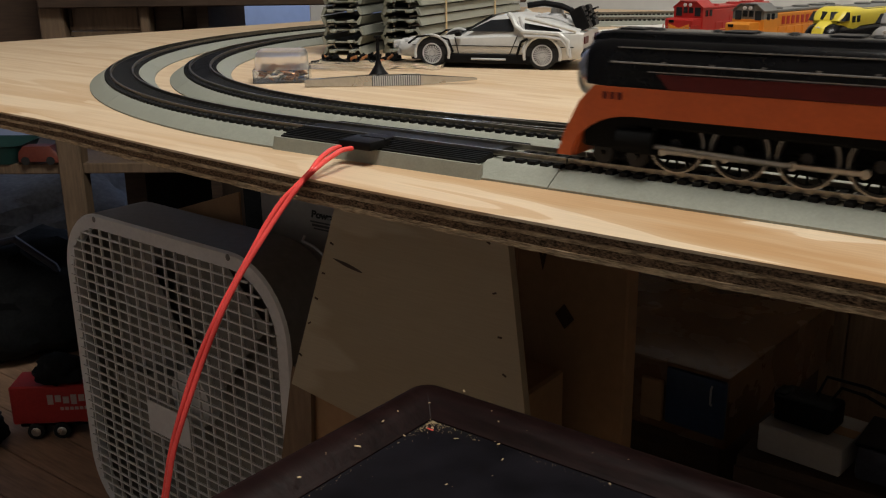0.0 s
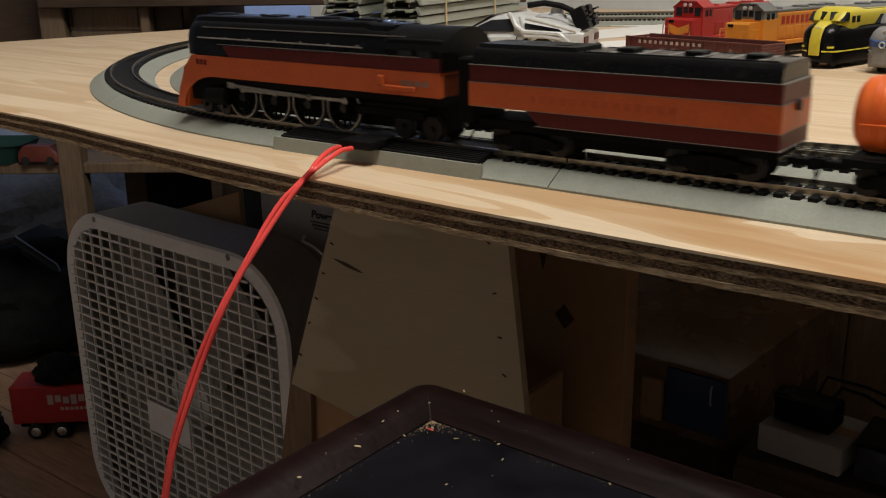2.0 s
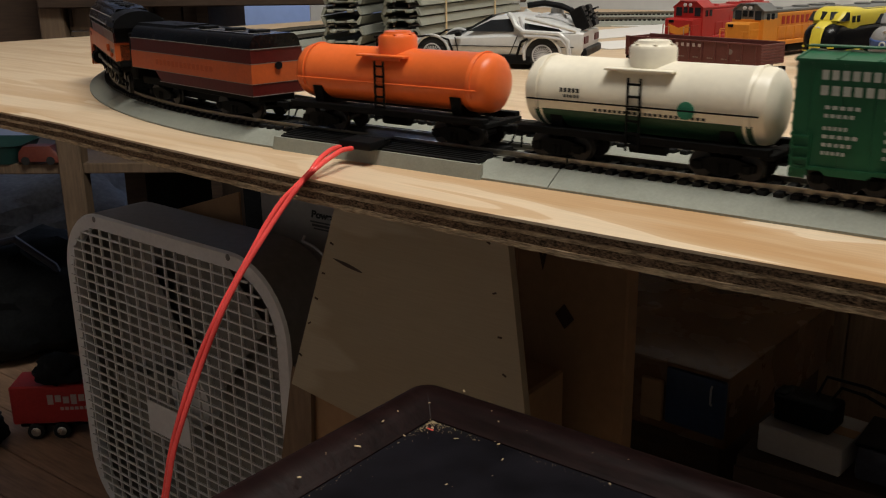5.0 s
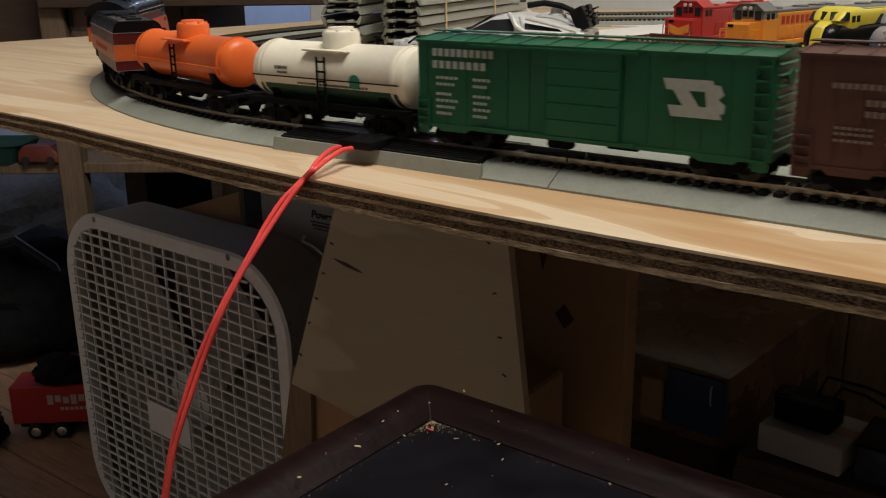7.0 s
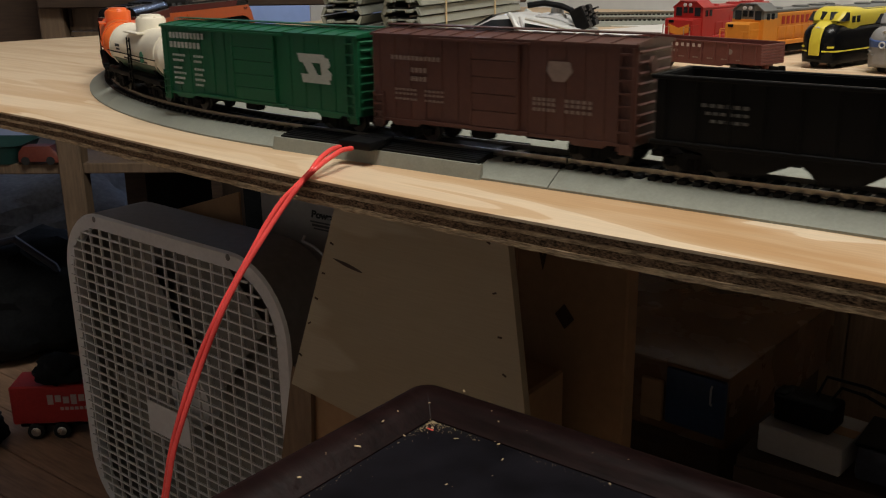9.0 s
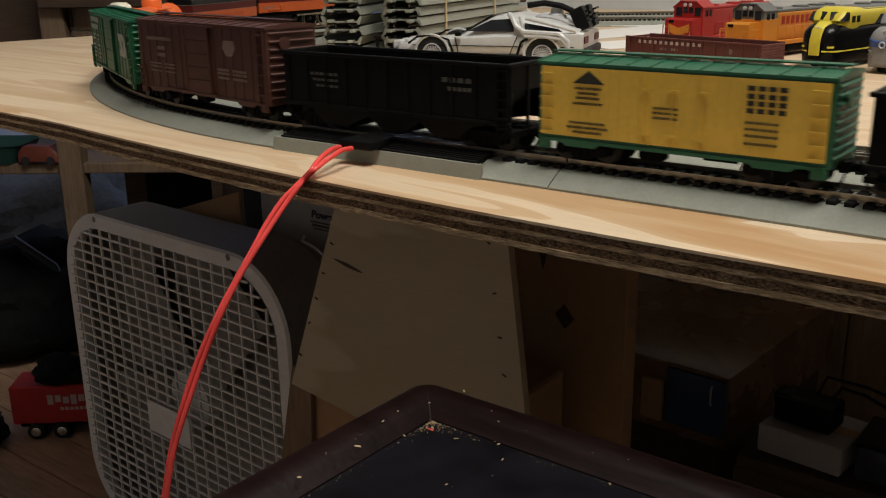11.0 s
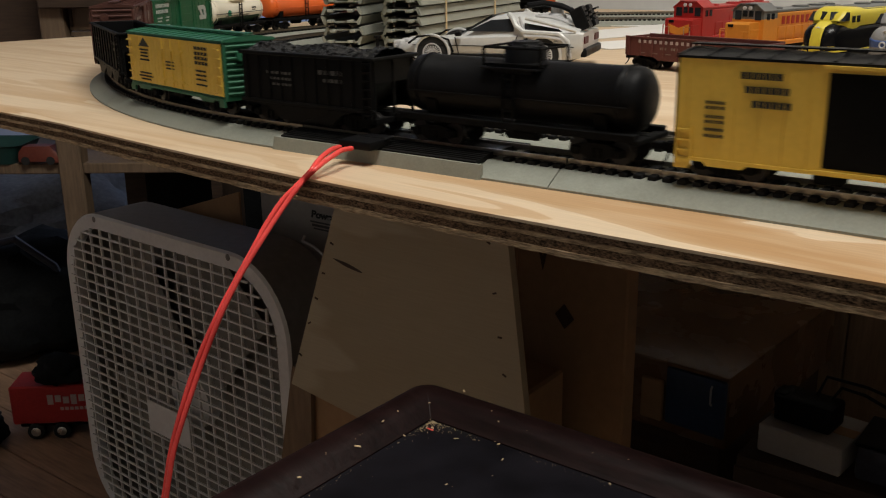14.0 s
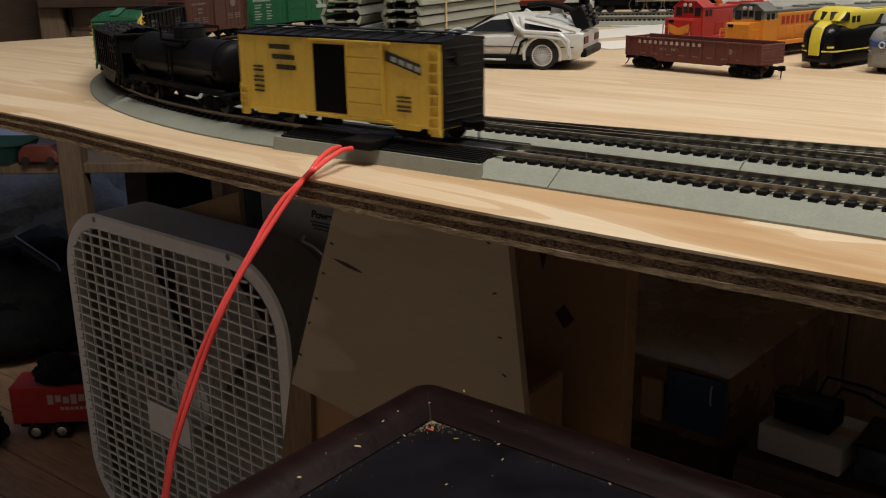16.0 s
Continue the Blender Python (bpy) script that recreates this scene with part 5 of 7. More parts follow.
def sports_car():
    """A 1:24 wedge-shaped silver coupe with add-on tubes and rear vents."""
    ob = thing("toy_car", "silver wedge-shaped die-cast sports car with add-on tubes and black vents", "toy car", pose(-0.5065, 0.381, T, 0, 0, 197.5))
    L, w = 0.176, 0.0375

    def ring(x, low, belt, wl, wb):
        pts = [(wl * 0.92, low), (wl, low + 0.004), (wb, low + (belt - low) * 0.55), (wb * 0.97, belt - 0.0015), (wb * 0.92, belt)]
        return [(x, y, z) for y, z in pts] + [(x, -y, z) for y, z in pts[::-1]]
    bm = B()
    loft(bm, [ring(0.0885, 0.0120, 0.0190, 0.029, 0.030), ring(0.084, 0.0095, 0.0205, 0.034, 0.0345), ring(0.070, 0.0085, 0.0225, 0.0365, 0.037), ring(0.030, 0.0085, 0.0275, 0.0370, 0.0380),
              ring(-0.030, 0.0085, 0.0300, 0.0370, 0.0385), ring(-0.070, 0.0085, 0.0320, 0.0375, 0.0385), ring(-0.083, 0.0100, 0.0325, 0.0365, 0.0370), ring(-0.0865, 0.0130, 0.0320, 0.035, 0.0355)])
    body = part("body", bm, "silver", ob, "stainless silver body shell")

    def cab(x, z0, z1, w0, w1):
        return [(x, w0, z0), (x, (w0 + w1) / 2 + 0.0008, (z0 + z1) / 2), (x, w1, z1 - 0.001), (x, w1 - 0.003, z1), (x, -w1 + 0.003, z1), (x, -w1, z1 - 0.001), (x, -(w0 + w1) / 2 - 0.0008, (z0 + z1) / 2), (x, -w0, z0)]
    bm = B()
    loft(bm, [cab(0.030, 0.0255, 0.0278, 0.034, 0.030), cab(0.010, 0.0265, 0.0385, 0.0350, 0.0270), cab(-0.004, 0.0275, 0.0455, 0.0355, 0.0245), cab(-0.022, 0.0280, 0.0472, 0.0355, 0.0245), cab(-0.045, 0.0290, 0.0440, 0.0355, 0.0250), cab(-0.082, 0.0300, 0.0345, 0.0345, 0.0270)])
    part("roof", bm, "silver", ob)
    bm = B()
    prism(bm, [(0.0290, -0.030), (0.0290, 0.030), (-0.001, 0.0225), (-0.001, -0.0225)], 0, 0.0006, "z")
    for v in bm.verts:
        v.co.z += 0.0290 + (0.029 - v.co.x) / 0.030 * 0.0166
        v.co.x += 0.0006
    part("windscreen", bm, "darkglass", ob)
    for s in (1, -1):
        bm = B()
        prism(bm, [(0.0195, 0.0325), (-0.0015, 0.0422), (-0.0225, 0.0435), (-0.0240, 0.0325)], 0, s * 0.0005)
        for v in bm.verts:
            v.co.y += s * (0.0366 - (v.co.z - 0.0285) / 0.0175 * 0.0095)
        part("side_window", bm, "darkglass", ob)
        bm = B()
        prism(bm, [(-0.0330, 0.0400), (-0.0345, 0.0315), (-0.0680, 0.0330), (-0.0640, 0.0352)], 0, s * 0.0006)
        for v in bm.verts:
            v.co.y += s * (0.0368 - (v.co.z - 0.0285) / 0.0175 * 0.0090)
        part("quarter_window", bm, "darkglass", ob)
        for x in (0.0520, -0.0510):
            rr = 0.0126
            bm = B()
            pts = [(x + (rr + 0.003) * math.cos(math.radians(a)), 0.0126 + (rr + 0.003) * math.sin(math.radians(a))) for a in range(-20, 201, 10)]
            prism(bm, pts, s * 0.0300, s * 0.0386)
            part("wheel_arch", bm, "tyre", ob, "black wheel well")
            bm = B()
            pts = [(x + (rr + 0.0038) * math.cos(math.radians(a)), s * 0.0386, 0.0126 + (rr + 0.0038) * math.sin(math.radians(a))) for a in range(-15, 196, 10)]
            tube(bm, pts, 0.0014, 8)
            part("arch_flare", bm, "silver", ob)
            bm = B()
            revolve(bm, [(s * 0.0290, 0.006), (s * 0.0290, rr - 0.001), (s * 0.0300, rr), (s * 0.0375, rr), (s * 0.0388, rr - 0.0012), (s * 0.0388, 0.0094), (s * 0.0376, 0.0089), (s * 0.0376, 0.002)], 32, "y", (x, 0, rr))
            wheel = part("wheel", bm, "tyre", ob)
            bm = B()
            for k in range(24):
                a = k * math.pi / 12
                tube(bm, [(x + 0.003 * math.cos(a), s * 0.0384, rr + 0.003 * math.sin(a)), (x + 0.0086 * math.cos(a), s * 0.0384, rr + 0.0086 * math.sin(a))], 0.00055, 5)
            pts = [(x + 0.0088 * math.cos(k * math.pi / 16), s * 0.0385, rr + 0.0088 * math.sin(k * math.pi / 16)) for k in range(33)]
            tube(bm, pts, 0.0007, 6)
            tube(bm, [(x, s * 0.0370, rr), (x, s * 0.0392, rr)], 0.0026, 14)
            part("rim", bm, "lightgrey", wheel, "light grey turbine rim")
        bm = B()
        box(bm, (-0.004, s * 0.0386, 0.0200), (0.150, 0.0006, 0.0007))
        part("side_stripe", bm, "black", ob)
        bm = B()
        box(bm, (0.0, s * 0.0372, 0.0088), (0.082, 0.0034, 0.0082), 0.001)
        part("sill", bm, "black", ob)
        part("sill_rod", tube(B(), [(-0.018, s * 0.0396, 0.0085), (0.014, s * 0.0396, 0.0085)], 0.0010, 8), "lightgrey", ob, "bright rod along the sill")
        part("belt_tube", tube(B(), [(-0.018, s * 0.0285, 0.0475), (-0.0225, s * 0.0330, 0.0440), (-0.0265, s * 0.0368, 0.0375), (-0.034, s * 0.0390, 0.0328), (-0.050, s * 0.0396, 0.0320), (-0.066, s * 0.0392, 0.0312), (-0.0735, s * 0.0388, 0.0250), (-0.0745, s * 0.0385, 0.0130)], 0.0022, 8), "silver", ob, "pale pipe from the roof along the rear flank")
        bm = B()
        tube(bm, [(-0.080, s * 0.0350, 0.0335), (-0.066, s * 0.0365, 0.0372), (-0.048, s * 0.0350, 0.0415), (-0.034, s * 0.0325, 0.0440)], 0.0016, 8)
        part("quarter_frame", bm, "silver", ob)
        bm = B()
        for p in ([(0.030, 0.0275), (0.026, 0.010)], [(-0.0285, 0.0295), (-0.020, 0.010)]):
            tube(bm, [(a, s * 0.0384, b) for a, b in p], 0.0004, 5)
        part("door_gap", bm, "black", ob)
        bm = B()
        box(bm, (0.0260, s * 0.0405, 0.0305), (0.006, 0.005, 0.004), 0.001)
        part("door_mirror", bm, "black", ob)
        bm = B()
        tube(bm, [(-0.028, s * 0.0335, 0.0410), (-0.031, s * 0.0375, 0.0330), (-0.036, s * 0.0400, 0.0290), (-0.052, s * 0.0405, 0.0290), (-0.068, s * 0.0400, 0.0270), (-0.075, s * 0.0390, 0.0180), (-0.076, s * 0.0385, 0.0110)], 0.0016, 8)
        tube(bm, [(-0.029, s * 0.0340, 0.0455), (-0.034, s * 0.0365, 0.0320), (-0.036, s * 0.0385, 0.0250), (-0.033, s * 0.0388, 0.0150)], 0.0013, 8)
        part("side_tube", bm, "lightgrey", ob, "pale grey tubes along the flank")
        bm = B()
        tube(bm, [(0.075, s * 0.0385, 0.0215), (0.066, s * 0.0395, 0.0275), (0.050, s * 0.0390, 0.0290), (0.036, s * 0.0385, 0.0250), (0.032, s * 0.0385, 0.0140)], 0.0010, 6)
        part("side_cable", bm, "black", ob)
        part("side_cable", tube(B(), [(-0.028, s * 0.0390, 0.0120), (-0.032, s * 0.0398, 0.0240), (-0.038, s * 0.0402, 0.0270)], 0.0012, 6), "black", ob)
        bm = B()
        m = pose(0, 0, 0, 0, 25, 0)
        box(bm, (-0.0800, s * 0.0150, 0.0430), (0.012, 0.0160, 0.0200), 0.0010, m)
        for k in range(4):
            box(bm, (-0.0865, s * 0.0150, 0.0370 + k * 0.0045), (0.004, 0.0140, 0.0014), 0, m)
        part("rear_vent", bm, "black", ob, "black slanted rear vent box")
        bm = B()
        box(bm, (-0.0868, s * 0.024, 0.0255), (0.001, 0.017, 0.0060))
        part("tail_lamp", bm, "maroon", ob, "red tail lamp panel")
    bm = B()
    box(bm, (-0.0865, 0, 0.0150), (0.006, 0.070, 0.0075), 0.0015)
    part("rear_bumper", bm, "black", ob)
    bm = B()
    box(bm, (0.0870, 0, 0.0125), (0.006, 0.062, 0.0060), 0.0015)
    part("front_bumper", bm, "lightgrey", ob)
    bm = B()
    for k in range(3):
        box(bm, (0.0915, -0.02 + k * 0.02, 0.0190), (0.008, 0.012, 0.0075), 0.001)
    tube(bm, [(0.092, -0.028, 0.018), (0.092, 0.028, 0.018)], 0.0014, 8)
    part("nose_box", bm, "lightgrey", ob)
    bm = B()
    revolve(bm, [(0.040, 0.0090), (0.0455, 0.0085), (0.047, 0.006), (0.0515, 0.0055), (0.0525, 0.002)], 20, "z", (-0.055, 0, 0))
    for k in range(5):
        tube(bm, [(-0.040, -0.02 + k * 0.010, 0.0455), (-0.058, -0.022 + k * 0.011, 0.0440), (-0.074, -0.02 + k * 0.010, 0.0385)], 0.0011, 6)
    part("reactor", bm, "lightgrey", ob, "grey reactor with pipes on the rear deck")
    bm = B()
    tube(bm, [(-0.030, 0.010, 0.0540), (-0.045, 0.008, 0.0560), (-0.060, 0.006, 0.0535), (-0.070, 0.004, 0.0490)], 0.0026, 8)
    part("rear_hose", bm, "black", ob)
    bm = B()
    box(bm, (0, 0, 0.0095), (0.150, 0.066, 0.006), 0.001)
    part("chassis", bm, "black", ob)


sports_car()


def gondola():
    ob = thing("gondola_car", "tuscan red low-sided gondola car with white lettering standing on plywood", "train car", pose(-0.3235, 0.4155, T, 0, 0, 166.5))
    L, w, zb, zt = 0.136, 0.0165, 0.0115, 0.0275
    for s in (1, -1):
        bm = B()
        prism(bm, [(-L / 2, zb), (-L / 2 + 0.030, zb), (-L / 2 + 0.036, zb - 0.003), (L / 2 - 0.036, zb - 0.003), (L / 2 - 0.030, zb), (L / 2, zb), (L / 2, zt), (-L / 2, zt)], s * w - s * 0.001, s * w)
        part("side", bm, "gondola", ob)
        bm = B()
        for k in range(11):
            x = -L / 2 + 0.004 + (L - 0.008) * k / 10
            box(bm, (x, s * (w + 0.0006), (zb + zt) / 2), (0.0014, 0.0012, zt - zb), 0.0003)
        box(bm, (0, s * (w + 0.0003), zt), (L, 0.0018, 0.0012), 0.0003)
        part("side_rib", bm, "gondola", ob)
        bm = B()
        nm = B()
        bars(nm, s * 0.0528, -s * 0.0153, 0.0240, 0.0027, s * (w + 0.0012), 12, 0.55)
        part("name_lettering", nm, "letter_pale", ob, "pale spaced name in plain bars")
        bars(bm, s * 0.0300, s * 0.0225, 0.0187, 0.0021, s * (w + 0.0001), 3, 0.4)
        bars(bm, s * 0.0185, s * 0.0105, 0.0187, 0.0021, s * (w + 0.0001), 3, 0.4)
        revolve(bm, [(s * (w), 0.0022), (s * (w + 0.0004), 0.0022)], 14, "y", (-s * 0.040, 0, 0.0205))
        for k in range(8):
            bars(bm, s * (0.052 - k * 0.014), s * (0.046 - k * 0.014), 0.0142, 0.0008, s * (w + 0.0001), 3)
        part("lettering", bm, "letter_dim", ob, "pale spaced lettering in plain bars")
        bm = B()
        for k in range(7):
            box(bm, (s * (L / 2), 0, zb + (zt - zb) * (k + 0.5) / 7), (0.0014, 2 * w, (zt - zb) / 7 - 0.0003), 0.0003)
        part("end_planks", bm, "gondola", ob)
    bm = B()
    box(bm, (0, 0, zb + 0.0006), (L, 2 * w - 0.001, 0.0016))
    box(bm, (0, 0, zb - 0.002), (L - 0.004, 0.010, 0.003))
    part("deck", bm, "gondola", ob)
    for s in (1, -1):
        truck(ob, s * (L / 2 - 0.018))
        coupler(ob, s * L / 2, s)


gondola()


def diesel(label, m, cab_m, body_m, roof_m, nose_m, L=0.185, nw=0.0125, low_m=None, patch=None):
    """A road switcher: low nose, cab, long hood, walkway and handrails."""
    ob = thing("diesel_locomotive", label, "model locomotive", m, group="parked model locomotives")
    w = 0.0170
    bm = B()
    box(bm, (-L / 2 + 0.006, 0, 0.0140), (L, 2 * w, 0.0040), 0.0006)
    box(bm, (0.0060, 0, 0.0095), (0.0016, 2 * w - 0.002, 0.0110), 0.0004)
    part("walkway", bm, nose_m, ob)
    bm = B()
    prism(bm, [(0.0010, 0.016), (0.0010, 0.0330), (-0.0010, 0.0345), (-0.0190, 0.0345), (-0.0190, 0.016)], -nw, nw)
    part("nose", bm, nose_m, ob)
    if patch:
        bm = B()
        prism(bm, [(-nw * 0.75, 0.0295), (0, 0.0255), (nw * 0.75, 0.0295), (nw * 0.75, 0.0215), (0, 0.0180), (-nw * 0.75, 0.0215)], 0.0008, 0.0014, "x")
        part("nose_emblem", bm, patch, ob, "pale pointed patch on the nose")
    bm = B()
    box(bm, (-0.0008, -nw * 0.55, 0.0318), (0.0050, 0.0060, 0.0026), 0.0004)
    part("number_board", bm, "black", ob)
    for e in (-1, 1):
        bm = B()
        tube(bm, [(0.0050, e * 0.0150, 0.0145), (0.0050, e * 0.0150, 0.0270), (0.0050, e * 0.0085, 0.0270), (0.0050, e * 0.0085, 0.0145)], 0.0005, 6)
        part("end_rail", bm, "steel" if patch else nose_m, ob)
    bm = B()
    prism(bm, [(-0.0165, 0.016), (0.0165, 0.016), (0.0165, 0.0445), (0.0085, 0.0500), (-0.0085, 0.0500), (-0.0165, 0.0445)], -0.0400, -0.0165, "x")
    part("cab", bm, cab_m, ob)
    if low_m:
        bm = B()
        box(bm, (-0.0283, 0, 0.0265), (0.0240, 0.0338, 0.0215), 0.0004)
        part("cab_lower", bm, low_m, ob)
    bm = B()
    prism(bm, [(-0.0172, 0.0440), (-0.0085, 0.0506), (0.0085, 0.0506), (0.0172, 0.0440), (0.0172, 0.0448), (0.0088, 0.0514), (-0.0088, 0.0514), (-0.0172, 0.0448)], -0.0395, -0.0150, "x")
    part("cab_roof", bm, roof_m, ob)
    for y in (-0.0105, -0.0032, 0.0032, 0.0105):
        bm = B()
        box(bm, (-0.0163, y, 0.0405 if abs(y) > 0.005 else 0.0420), (0.0006, 0.0066 if abs(y) > 0.005 else 0.0046, 0.0085 if abs(y) > 0.005 else 0.0055), 0.0002)
        part("cab_window", bm, "darkglass", ob)
    for s in (1, -1):
        for x in (-0.024, -0.032):
            bm = B()
            box(bm, (x, s * 0.0166, 0.0390), (0.0050, 0.0006, 0.0062), 0.0002)
            part("cab_window", bm, "darkglass", ob)
        bm = B()
        pts = [(0.004, s * 0.0160, 0.016), (0.004, s * 0.0160, 0.0285), (-0.010, s * 0.0165, 0.0285)]
        tube(bm, pts, 0.0005, 6)
        for k in range(9):
            x = -0.042 - k * 0.015
            tube(bm, [(x, s * 0.0168, 0.016), (x, s * 0.0168, 0.0290)], 0.0005, 5)
        tube(bm, [(-0.042, s * 0.0168, 0.0290), (-0.165, s * 0.0168, 0.0290)], 0.0005, 6)
        part("handrail", bm, nose_m, ob)
        bm = B()
        for k in range(6):
            box(bm, (-0.085 - k * 0.013, s * 0.0121, 0.027), (0.010, 0.0006, 0.014))
        part("hood_door", bm, body_m, ob)
        if low_m:
            bm = B()
            bars(bm, -0.055, -0.125, 0.0345, 0.0075, s * 0.0125, 8, 0.42)
            part("lettering", bm, "red", ob, "large red lettering in plain bars")
    bm = B()
    box(bm, (-0.104, 0, 0.0290), (0.132, 0.0240, 0.0260), 0.0010)
    part("long_hood", bm, body_m, ob)
    bm = B()
    box(bm, (-0.104, 0, 0.0432), (0.132, 0.0236, 0.0030), 0.0008)
    for x in (-0.06, -0.11, -0.14, -0.16):
        revolve(bm, [(0.0440, 0.0085), (0.0462, 0.0085), (0.0466, 0.006), (0.0466, 0.002)], 20, "z", (x, 0, 0))
    part("hood_roof", bm, roof_m, ob)
    bm = B()
    for y in (-0.003, 0.003):
        revolve(bm, [(-0.0150, 0.0018), (-0.0140, 0.0018), (-0.0138, 0.001)], 12, "x", (0, y, 0.0472))
    part("headlight", bm, "lightgrey", ob)
    bm = B()
    box(bm, (-0.090, 0, 0.0085), (0.050, 0.028, 0.0080), 0.002)
    part("fuel_tank", bm, "under", ob)
    for x in (-0.028, -0.150):
        truck(ob, x, 0.030, 0.0056)
    coupler(ob, 0.006, 1)
    return ob


def streamliner(label, m, upper, lower, nose, L=0.175, band=False):
    """A bulldog-nosed cab unit, built of cross-sections."""
    ob = thing("diesel_locomotive", label, "model locomotive", m, group="parked model locomotives")

    def sect(x, w, lo, hi, rnd):
        pts = [(w * 0.96, lo), (w, lo + 0.004), (w, hi - rnd)]
        for k in range(1, 6):
            a = math.radians(90 * k / 5)
            pts.append((w - rnd * 1.3 + rnd * 1.3 * math.cos(a), hi - rnd + rnd * math.sin(a)))
        return [(x, y, z) for y, z in pts] + [(x, -y, z) for y, z in pts[::-1]]
    bm = B()
    loft(bm, [sect(0.000, 0.0060, 0.008, 0.0250, 0.005), sect(-0.0015, 0.0105, 0.006, 0.0310, 0.007), sect(-0.005, 0.0140, 0.005, 0.0350, 0.008), sect(-0.011, 0.0160, 0.0045, 0.0375, 0.008), sect(-0.018, 0.0168, 0.0045, 0.0385, 0.008), sect(-L, 0.0168, 0.0045, 0.0385, 0.008)])
    part("body", bm, lower, ob)
    bm = B()
    loft(bm, [sect(-0.0135, 0.0110, 0.036, 0.0385, 0.001), sect(-0.0180, 0.0140, 0.034, 0.0450, 0.004), sect(-0.0230, 0.0160, 0.032, 0.0495, 0.006), sect(-0.0300, 0.0167, 0.031, 0.0510, 0.006), sect(-0.0440, 0.0169, 0.035, 0.0505, 0.006), sect(-L + 0.001, 0.0169, 0.0375, 0.0500, 0.006)])
    part("roof_and_cab", bm, upper, ob)
    bm = B()
    loft(bm, [sect(-0.0470, 0.0135, 0.045, 0.0508, 0.004), sect(-0.0500, 0.0148, 0.045, 0.0514, 0.005), sect(-L + 0.0005, 0.0148, 0.045, 0.0512, 0.005)])
    for x in (-0.075, -0.105, -0.135):
        revolve(bm, [(0.0505, 0.0070), (0.0528, 0.0070), (0.0532, 0.0050), (0.0532, 0.001)], 18, "z", (x, 0, 0))
    part("roof_deck", bm, "grey", ob, "grey roof behind the cab")
    bm = B()
    if band:
        loft(bm, [sect(0.0006, 0.0062, 0.0215, 0.0262, 0.0005), sect(-0.0010, 0.0108, 0.0215, 0.0272, 0.0005), sect(-0.0045, 0.0143, 0.0215, 0.0285, 0.0005), sect(-0.0105, 0.0163, 0.0215, 0.0290, 0.0005), sect(-0.018, 0.0171, 0.0215, 0.0290, 0.0005), sect(-L, 0.0171, 0.0215, 0.0290, 0.0005)])
        part("waist_band", bm, nose, ob, "dark blue waist band")
    else:
        loft(bm, [sect(0.0014, 0.0046, 0.0115, 0.0262, 0.002), sect(-0.0026, 0.0054, 0.012, 0.0352, 0.003), sect(-0.0120, 0.0066, 0.030, 0.0394, 0.003), sect(-0.017, 0.0080, 0.034, 0.0407, 0.003)])
        part("nose_stripe", bm, nose, ob)
    for s in (1, -1):
        bm = B()
        prism(bm, [(-0.0150, 0.0395), (-0.0225, 0.0470), (-0.0235, 0.0400)], s * 0.0100, s * 0.0168)
        part("windscreen", bm, "darkglass", ob)
        bm = B()
        m2 = pose(0, 0, 0, 0, 0, s * 24) @ pose(0, 0, 0, 0, -33, 0)
        box(bm, (-0.0188, s * 0.0074, 0.0437), (0.0016, 0.0108, 0.0078), 0.0003, m2)
        part("front_window", bm, "darkglass", ob)
        for x in (-0.030, -0.038):
            bm = B()
            box(bm, (x, s * 0.0169, 0.0410), (0.0055, 0.0006, 0.0055), 0.0002)
            part("cab_window", bm, "darkglass", ob)
        bm = B()
        tube(bm, [(0.0008, s * 0.0070, 0.0150), (-0.0052, s * 0.0142, 0.0150), (-0.012, s * 0.0165, 0.0150), (-L, s * 0.0170, 0.0150)], 0.0007, 6)
        tube(bm, [(-0.0010, s * 0.0108, 0.0185), (-0.0055, s * 0.0143, 0.0185)], 0.0009, 6)
        part("side_stripe", bm, upper, ob)
    bm = B()
    for z in (0.0235, 0.0325):
        revolve(bm, [(-0.004, 0.0030), (0.0022, 0.0030), (0.0026, 0.0022), (0.0010, 0.001)], 16, "x", (-0.0012 if z < 0.03 else -0.0045, 0, z))
    part("headlight", bm, "lightgrey", ob)
    for x in (-0.032, -0.140):
        truck(ob, x, 0.030, 0.0056)
    return ob


def parked():
    diesel("red and yellow model diesel locomotive with low nose", pose(-0.404, 0.552, T, 0, 0, 263), "red", "red", "red", "red", nw=0.0155, patch="amber")
    diesel("amber and grey model diesel locomotive parked on the table", pose(-0.331, 0.517, T, 0, 0, 258), "grey", "amber", "grey", "amber", low_m="amber")
    streamliner("lemon yellow and black bulldog-nosed model diesel", pose(-0.2500, 0.484, T, 0, 0, 257), "lemon", "black_gloss", "lemon")
    streamliner("silver grey bulldog-nosed model diesel", pose(-0.1925, 0.470, T, 0, 0, 254), "dullsilver", "dullsilver", "bluebit", band=True)


parked()


